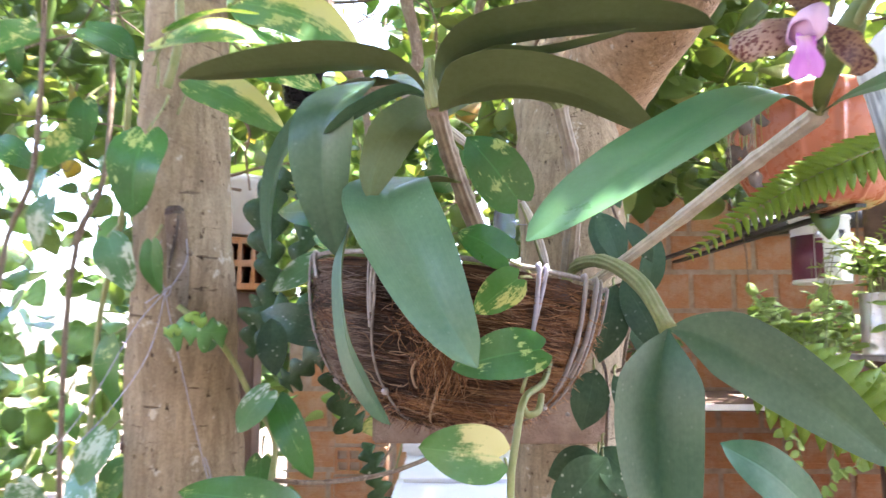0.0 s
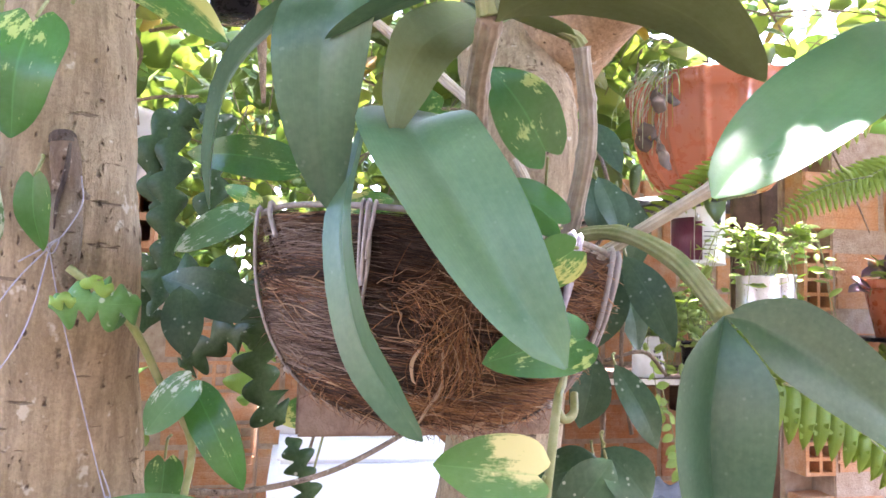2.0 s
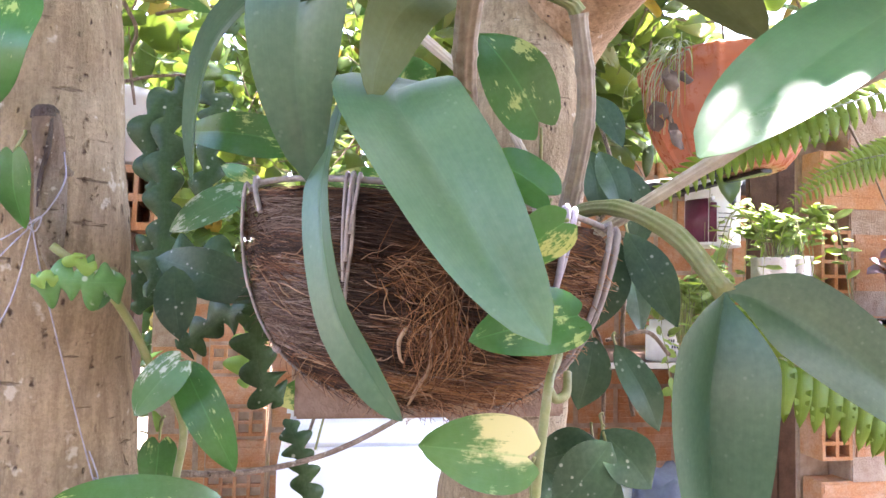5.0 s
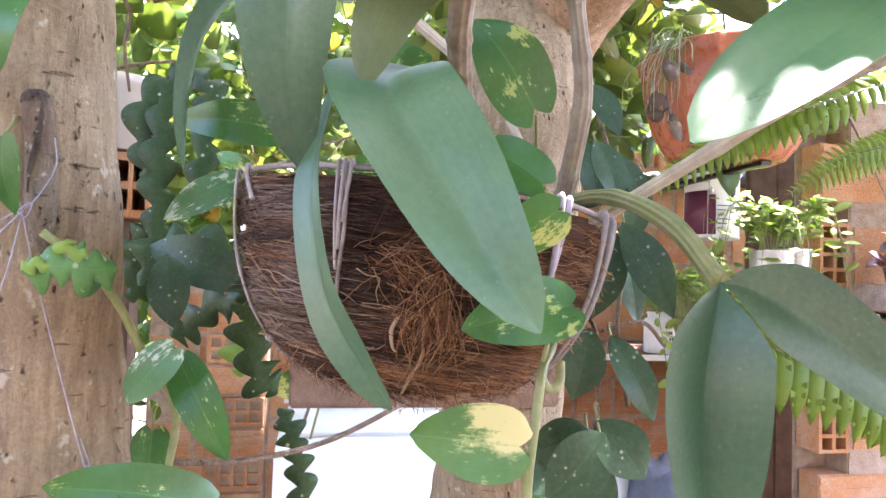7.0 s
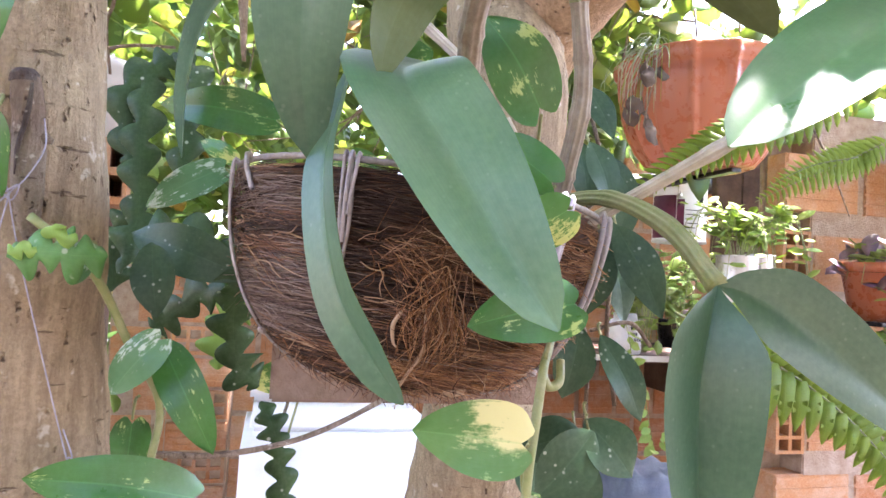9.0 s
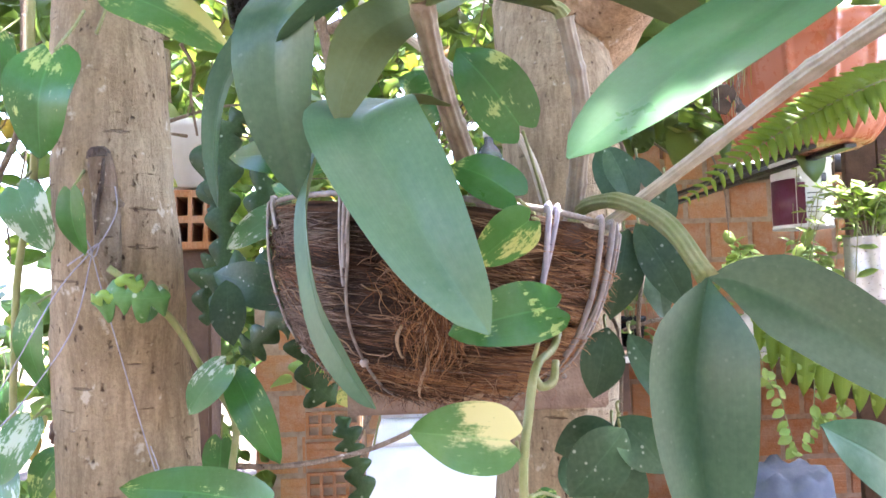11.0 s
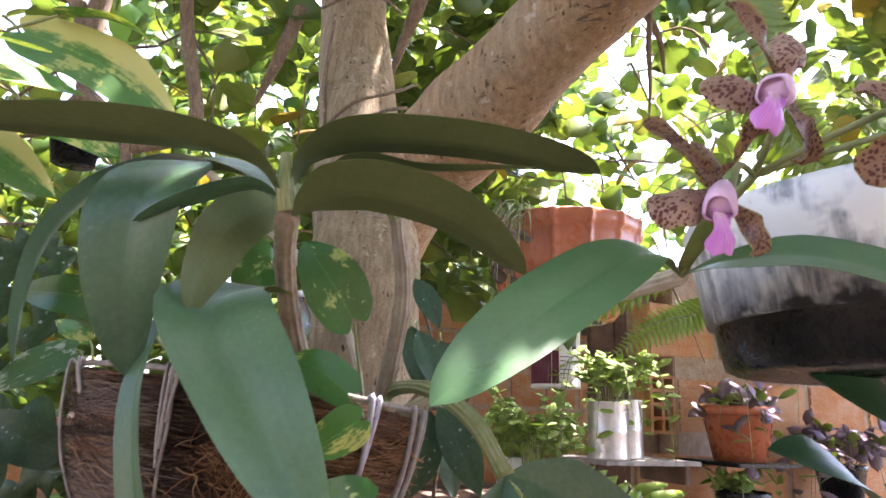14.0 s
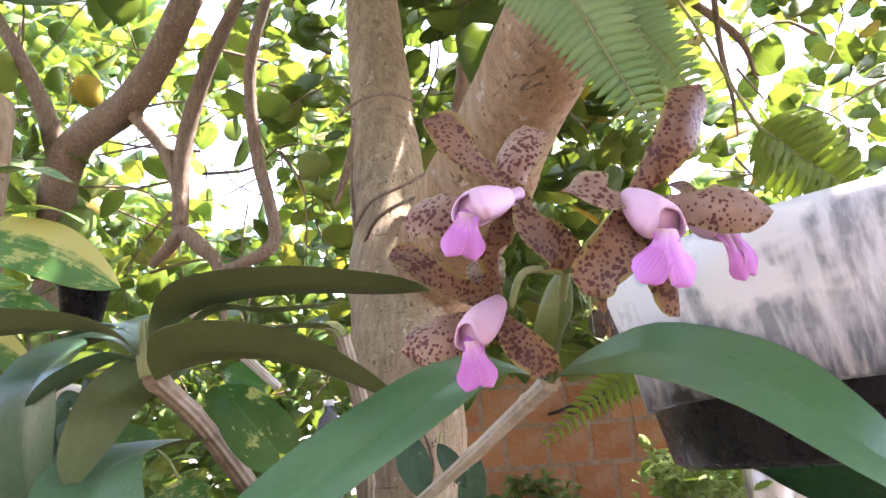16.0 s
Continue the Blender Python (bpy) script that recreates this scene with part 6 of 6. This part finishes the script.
# ledge with tin pots
lg = Vector((1.249, 1.918, 1.398))
ledge = thing("ledge", "pale painted board ledge fixed to the brick wall", "shelf", at=lg)
part("board", box(bmesh.new(), (-0.12, -0.08, -0.014), (1.47 - lg.x, 2.09 - lg.y, 0), 0.003), OLD_WHITE, ledge, smooth=False)
part("bracket", box(bmesh.new(), (1.43 - lg.x, -0.05, -0.07), (1.455 - lg.x, 2.09 - lg.y, -0.0145), 0.003), WOOD_DARK, ledge, smooth=False)
for dx, dy, r, h, m, lab in ((-0.07, -0.02, 0.06, 0.165, TIN, "ribbed silver tin can used as a plant pot"), (0.03, 0.03, 0.05, 0.175, TIN, "slim silver tin can used as a plant pot")):
    c = lg + Vector((dx, dy, 0.001))
    ring_pot("tin_pot", lab, "pot", c, [(r, 0), (r * 1.02, 0.004), (r, 0.01), (r, h * 0.45), (r * 1.02, h * 0.47), (r, h * 0.49), (r, h - 0.01), (r * 1.03, h - 0.004), (r * 1.03, h)], m, h - 0.02)
    herb("bushy light green herb in a tin", c + Vector((0, 0, h - 0.01)), 0.15, 0.15, 12, 0.044, int(100 * r + h * 50), stems=15, trail=0.34)

# trailing vine below the ledge
trail = vine("potted_plant", "yellow-green trailing vine hanging below the shelf", "plant", (1.096, 2.165, 1.215))
rnd = random.Random(29)
for pts in ([(1.033, 2.168, 1.217), (1.031, 2.122, 1.140), (1.061, 2.127, 1.025), (1.093, 2.150, 0.954)], [(1.163, 2.163, 1.213), (1.135, 2.119, 1.121), (1.123, 2.125, 1.023), (1.096, 2.128, 0.983)],
            [(1.231, 2.115, 1.135), (1.196, 2.120, 1.070), (1.147, 2.122, 1.063)], [(1.007, 2.211, 1.350), (0.973, 2.116, 1.289), (0.990, 2.120, 1.207), (1.018, 2.123, 1.141)]):
    add_to(trail, rod("stem", pts, [0.002, 0.001], CANE_GREEN, None, n=20, sides=6))
    line = smooth_line(pts, 12)
    for c in line[2:]:
        d = Vector((rnd.gauss(0, 1), rnd.gauss(-0.4, 0.5), rnd.gauss(-0.6, 0.5))).normalized() * rnd.uniform(0.025, 0.05)
        add_to(trail, leaf("leaf", [c, c + d * 0.5, c + d], d.length * 0.6, (rnd.gauss(0, 0.4), -1, 0.5), (HERB, HERB), None, n=6, m=4, shape=pointed, thick=0.0006))

# shelf along the back wall
sz = 1.205
shelf = thing("shelf", "long shelf board with a pale worn edge along the brick wall", "shelf", at=(1.4, 2.95, sz))
part("board", box(bmesh.new(), (-0.9, -0.43, -0.025), (1.4, 0.152, 0), 0.003), WOOD_DARK, shelf, smooth=False)
part("edge", box(bmesh.new(), (-0.9, -0.437, -0.02), (1.4, -0.431, 0.001), 0.001), WHITE_PLASTIC, shelf, smooth=False)
for x in (-0.7, 0.2, 1.1):
    part("bracket", box(bmesh.new(), (x, -0.36, -0.2), (x + 0.04, 0.152, -0.026), 0.003), WOOD_DARK, shelf, smooth=False)
jx = (1.226, 2.61)
jar = ring_pot("jar", "white plastic jar with handwriting on a shelf", "jar", (jx[0], jx[1], sz), [(0.056, 0), (0.06, 0.004), (0.06, 0.115), (0.056, 0.126), (0.046, 0.13), (0.047, 0.152), (0.045, 0.153)], WHITE_PLASTIC, 0.14)
for k, (x, w) in enumerate(((0.012, 0.05), (0.006, 0.028), (0.02, 0.03), (0.016, 0.02))):
    bars(jar, [((x + i * w / 3 - w / 3, -0.0595, 0.1 - k * 0.022), w / 5, 0.011) for i in range(3)], PRINT_DARK)
herb("thin grassy seedling in the white jar", (jx[0], jx[1], sz + 0.14), 0.04, 0.12, 5, 0.05, 9, stems=6)
rnd = random.Random(17)
for k, (x, r, m, lab) in enumerate(((0.62, 0.05, WHITE_PLASTIC, "white pot"), (0.86, 0.055, BLACK_PLASTIC, "black pot"), (1.62, 0.06, BLACK_PLASTIC, "black pot"), (1.85, 0.055, WHITE_PLASTIC, "white pot"), (2.1, 0.06, TERRACOTTA, "terracotta pot"), (2.4, 0.06, WHITE_PLASTIC, "white pot"))):
    ring_pot("plant_pot", lab + " standing on the back shelf", "pot", (x, 2.93, sz), [(r * 0.75, 0), (r * 0.98, 0.1), (r * 1.08, 0.102), (r * 1.08, 0.12)], m, 0.105)
    herb("green seedlings in a pot on the shelf", (x, 2.93, sz + 0.1), 0.12, 0.22, 12, 0.05, 40 + k, (HERB_DARK, HERB), stems=11, trail=0.3)
herb("yellow-green leafy climber rising from the shelf", (1.33, 2.66, sz + 0.02), 0.2, 0.36, 18, 0.06, 77, (HERB, HERB), stems=20, trail=0.2)
herb("sunlit leafy climber under the paint can", (1.2, 2.42, sz + 0.1), 0.16, 0.3, 15, 0.05, 78, (HERB, HERB), stems=16, trail=0.25)
prop = thing("board", "upright dark weathered timber board leaning by the brick wall", "board", at=(1.56, 2.4, 0))
part("plank", box(bmesh.new(), (-0.11, 0, 0), (0.0, 0.025, 2.1), 0.003), WOOD_DARK, prop, smooth=False)
part("plank", box(bmesh.new(), (0.004, 0.003, 0), (0.12, 0.028, 2.06), 0.003), WOOD_DARK, prop, smooth=False)
part("cleat", box(bmesh.new(), (-0.1, -0.02, 1.3), (0.11, -0.001, 1.35), 0.003), WOOD_DARK, prop, smooth=False)

# washing machine
wx, wy, wz = (-0.152, 1.947, 1.03)
washer = thing("washing_machine", "white enamelled top-loading washing machine with closed lid", "washing machine", at=(wx, wy, 0))
part("body", box(bmesh.new(), (0, 0, 0.02), (0.52, 0.52, wz), 0.025), WHITE_PAINT, washer)
part("lid", box(bmesh.new(), (0.02, 0.1, wz + 0.002), (0.5, 0.5, wz + 0.03), 0.01), WHITE_PAINT, washer)
part("console", box(bmesh.new(), (0.01, 0.36, wz + 0.031), (0.24, 0.51, wz + 0.1), 0.012), WHITE_PLASTIC, washer)
for x in (0.04, 0.46):
    for y in (0.04, 0.46):
        part("foot", lathe(bmesh.new(), [(0.002, 0), (0.02, 0), (0.018, 0.021), (0.002, 0.021)], 12), BLACK_PLASTIC, washer).location = (x, y, 0)

# black planter on a plank
bk = Vector((0.478, 0.455, 1.546))
planter = ring_pot("black_planter", "large glossy black plastic planter with glare painted round its rim", "planter", bk,
                   [(0.142, 0), (0.15, 0.004), (0.158, 0.04), (0.166, 0.08), (0.17, 0.11), (0.165, 0.115)], BLACK_PLASTIC, 0.1, sides=96)
def rim_mat():
    """Painted glare: pale at the lip, running down in streaks and smears over black plastic."""
    m, nt, b = mat("glare_grey_rim", (0.5, 0.5, 0.5), 0.35)
    co = place(nt)
    sp = nt.nodes.new("ShaderNodeSeparateXYZ")
    nt.links.new(co, sp.inputs[0])
    streak = grain(nt, place(nt, (70, 70, 9)), 1.0, 5, 0.65)
    smear = grain(nt, co, 22, 6, 0.65)
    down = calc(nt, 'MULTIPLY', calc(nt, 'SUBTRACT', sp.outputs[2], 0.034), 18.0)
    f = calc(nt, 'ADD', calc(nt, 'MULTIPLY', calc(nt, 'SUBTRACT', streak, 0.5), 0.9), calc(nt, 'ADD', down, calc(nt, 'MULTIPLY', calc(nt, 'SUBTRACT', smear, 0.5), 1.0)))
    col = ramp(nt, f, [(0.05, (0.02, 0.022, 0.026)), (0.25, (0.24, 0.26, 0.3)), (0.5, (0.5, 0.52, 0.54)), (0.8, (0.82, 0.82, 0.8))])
    # patches of vertical runs, coloured like streaks of reflected sky
    worn = ramp(nt, grain(nt, place(nt, (11, 11, 16)), 1.0, 4, 0.6), [(0.5, (0, 0, 0)), (0.57, (0.75, 0.75, 0.75))])
    runs = ramp(nt, grain(nt, place(nt, (130, 130, 10)), 1.0, 4, 0.6), [(0.4, (0.1, 0.12, 0.15)), (0.62, (0.66, 0.68, 0.7))])
    nt.links.new(mix(nt, worn, col, runs), b.inputs["Base Color"])
    bump(nt, b, streak, 0.15, 0.003)
    return m


GREY_RIM = rim_mat()
part("rim_band", lathe(bmesh.new(), [(0.155, 0.036), (0.162, 0.038), (0.1675, 0.066), (0.173, 0.094), (0.178, 0.113), (0.175, 0.12), (0.166, 0.117), (0.162, 0.085)], 96), GREY_RIM, planter.children[0], "pale grey rim band with painted glare")
plank = thing("plank", "brown timber plank on a post carrying the planter", "plank", at=(bk.x, bk.y, 1.527))
part("board", box(bmesh.new(), (0.05, -0.03, 0.004), (0.62, 0.05, 0.0185), 0.003), WOOD_DARK, plank, smooth=False)
part("post", box(bmesh.new(), (0.54, -0.04, -1.53), (0.62, 0.04, 0.002), 0.004), WOOD_DARK, plank, smooth=False)

# pots on the near wall
tp = Vector((1.659, 1.880, 1.398))
br = thing("wall_bracket", "small dark metal bracket shelf on the brick wall", "bracket", at=(tp.x, tp.y, tp.z))
part("plate", box(bmesh.new(), (-0.11, -0.11, -0.012), (0.14, 2.07 - tp.y, 0), 0.002), BLACK_PLASTIC, br, smooth=False)
ring_pot("plant_pot", "terracotta plant pot on a wall bracket", "pot", tp + Vector((0, 0, 0.001)), [(0.08, 0), (0.108, 0.14), (0.12, 0.142), (0.122, 0.168), (0.118, 0.17)], TERRACOTTA, 0.15)
PURPLE_LEAF = leaf_mat("purple_heart_leaf", (0.13, 0.06, 0.12), (0.2, 0.12, 0.18), 0.5, 0.2, through=0.2)
herb("purple and green trailing plant in a terracotta pot", tp + Vector((0, 0, 0.14)), 0.13, 0.08, 12, 0.06, 61, (PURPLE_LEAF, HERB), 10, 0.3)
tq = tp + Vector((0.0, 0, -0.26))
br2 = thing("wall_bracket", "small dark metal bracket shelf on the brick wall", "bracket", at=tq)
part("plate", box(bmesh.new(), (-0.1, -0.1, -0.012), (0.12, 2.07 - tp.y, 0), 0.002), BLACK_PLASTIC, br2, smooth=False)
ring_pot("plant_pot", "dark grey plastic pot on a wall bracket", "pot", tq + Vector((0, 0, 0.001)), [(0.06, 0), (0.078, 0.15), (0.085, 0.152), (0.085, 0.17)], BLACK_PLASTIC, 0.15)
herb("leggy trailing plant in a dark pot", tq + Vector((0, 0, 0.15)), 0.14, 0.1, 10, 0.05, 63, stems=9, trail=0.35)

for k, (x, z, lab) in enumerate(((2.05, 1.72, "green"), (2.15, 1.25, "purple"))):
    c = Vector((x, 1.93, z))
    b3 = thing("wall_bracket", "small dark metal bracket shelf on the brick wall", "bracket", at=c)
    part("plate", box(bmesh.new(), (-0.1, -0.1, -0.012), (0.1, 0.14, 0), 0.002), BLACK_PLASTIC, b3, smooth=False)
    ring_pot("plant_pot", "small black pot with a " + lab + " plant on the wall", "pot", c + Vector((0, 0, 0.001)), [(0.06, 0), (0.08, 0.12), (0.086, 0.122), (0.086, 0.14)], BLACK_PLASTIC, 0.12)
    herb("bushy " + lab + " plant spilling over its pot", c + Vector((0, -0.02, 0.12)), 0.22, 0.14, 18, 0.06, 90 + k, (HERB, HERB) if k == 0 else (PURPLE_LEAF, HERB), 14, 0.4)

# brick column and pot behind the tied trunk
lc = Vector((-0.350, 1.208, 1.624))
col = thing("post", "dark wooden post topped with a hollow clay brick", "post", at=(lc.x, lc.y + 0.02, 0))
core_h = lc.z - 0.003
part("shaft", box(bmesh.new(), (-0.03, -0.03, 0), (0.03, 0.03, core_h - 0.094), 0.004), WOOD_DARK, col, smooth=False)
ob = new("brick", BRICKS["end_flat"])
ob.parent, ob.matrix_basis = col, pose(0, 0, core_h - 0.047, 0, 0, 8) @ Matrix.Diagonal((0.5, 1, 0.96, 1))
ring_pot("pot", "whitish plastic pot standing on a clay brick", "pot", (lc.x, lc.y, lc.z), [(0.032, 0), (0.042, 0.085), (0.046, 0.087), (0.046, 0.1)], WHITE_PLASTIC, 0.09)
rod_thing = thing("twig", "bent dry twig laid across the pot", "twig", at=(-0.345, 1.131, 1.713))
for pts in ([(-0.363, 1.134, 1.709), (-0.322, 1.106, 1.712), (-0.284, 1.118, 1.726), (-0.245, 1.161, 1.742)], [(-0.318, 1.069, 1.801), (-0.304, 1.079, 1.770), (-0.316, 1.103, 1.741), (-0.308, 1.105, 1.683)], [(-0.330, 1.129, 1.688), (-0.344, 1.132, 1.691), (-0.359, 1.134, 1.694)]):
    add_to(rod_thing, rod("shoot", pts, [0.003, 0.002], TWIG, None, n=18, sides=6, rough=0.2))

# small black pot wired to the trunk
sb = Vector((-0.172, 0.845, 1.735))
sp = ring_pot("small_pot", "small black plastic pot wired to the trunk", "pot", sb, [(0.02, 0), (0.027, 0.045), (0.03, 0.046), (0.03, 0.055)], BLACK_PLASTIC, 0.045, sides=32)
rod("wire", [(0.028, 0, 0.05), (0.0, 0.02, 0.09), (-0.05, 0.0, 0.11), (-0.06, -0.03, 0.1)], [0.0012], WIRE, sp, n=14, sides=6)
# crumpled bottle tied to the middle trunk
bm = lathe(bmesh.new(), [(0.002, 0), (0.026, 0), (0.029, 0.006), (0.029, 0.06), (0.024, 0.075), (0.011, 0.09), (0.011, 0.105), (0.002, 0.105)], 36)
for v in bm.verts:
    v.co += Vector((noise.noise(v.co * 90), noise.noise(v.co * 90 + Vector((5, 0, 0))), 0)) * 0.004
gm, _, gb = mat("bottle_plastic", (0.3, 0.37, 0.43), 0.25)
gb.inputs["Transmission Weight"].default_value = 0.85
gb.inputs["IOR"].default_value = 1.3
bt = thing("bottle", "crumpled clear bluish plastic bottle tied to the trunk", "bottle", at=(0.088, 1.0, 1.592))
bt.scale = (0.55, 0.55, 0.55)
part("shell", bm, gm, bt)
part("cap", lathe(bmesh.new(), [(0.002, 0.104), (0.013, 0.104), (0.013, 0.118), (0.002, 0.119)], 20), WHITE_PLASTIC, bt)
rod("string", [(0.03 * math.cos(a / 3), 0.03 * math.sin(a / 3), 0.04) for a in range(-3, 4)] + [(0.07, 0.06, 0.045)], [0.001], WIRE_LILAC, bt, n=20, sides=5)
# white jug on a crate and a cloth, low by the back wall
wj = Vector((1.007, 2.459, 0.846))
crate = thing("crate", "dark wooden crate standing on the ground", "crate", at=(wj.x, wj.y, 0))
for z in np.arange(0.05, wj.z - 0.28, 0.12):
    for y in (-0.15, 0.13):
        part("slat", box(bmesh.new(), (-0.2, y, z), (0.2, y + 0.018, z + 0.09), 0.002), WOOD_DARK, crate, smooth=False)
for x in (-0.2, 0.17):
    for y in (-0.13, 0.1):
        part("leg", box(bmesh.new(), (x, y, 0), (x + 0.03, y + 0.03, wj.z - 0.25), 0.002), WOOD_DARK, crate, smooth=False)
part("top", box(bmesh.new(), (-0.2, -0.15, wj.z - 0.249), (0.2, 0.15, wj.z - 0.225), 0.002), WOOD_DARK, crate, smooth=False)
jug = thing("jug", "white plastic jug with a cap on a crate", "jug", at=(wj.x, wj.y, wj.z - 0.224))
part("body", box(bmesh.new(), (-0.06, -0.05, 0), (0.06, 0.05, 0.19), 0.02), WHITE_PLASTIC, jug)
part("cap", lathe(bmesh.new(), [(0.002, 0.19), (0.024, 0.19), (0.024, 0.215), (0.002, 0.217)], 20), WHITE_PLASTIC, jug)
cl = Vector((1.141, 2.334, 0.856))
bm = bmesh.new()
bmesh.ops.create_grid(bm, x_segments=40, y_segments=40, size=0.5)
for v in bm.verts:
    u, w = v.co.x, v.co.y
    r = math.hypot(u, w)
    z = -max(0, r - 0.14) * 2.2 + 0.03 * math.cos(9 * math.atan2(w, u) + 1) * min(1, r * 4)
    k = 1.0 if r < 0.14 else (0.14 + (r - 0.14) * 0.22) / r
    v.co = Vector((u * k, w * k, z + 0.01 * noise.noise(v.co * 8)))
cloth = tagged(part("cloth", bm, CLOTH), "blue-grey cloth draped over a post by the wall", "cloth")
cloth.location = cl
post = thing("post", "short dark wooden post under a cloth", "post", at=(cl.x, cl.y, 0))
part("shaft", box(bmesh.new(), (-0.05, -0.05, 0), (0.05, 0.05, cl.z - 0.012), 0.004), WOOD_DARK, post, smooth=False)
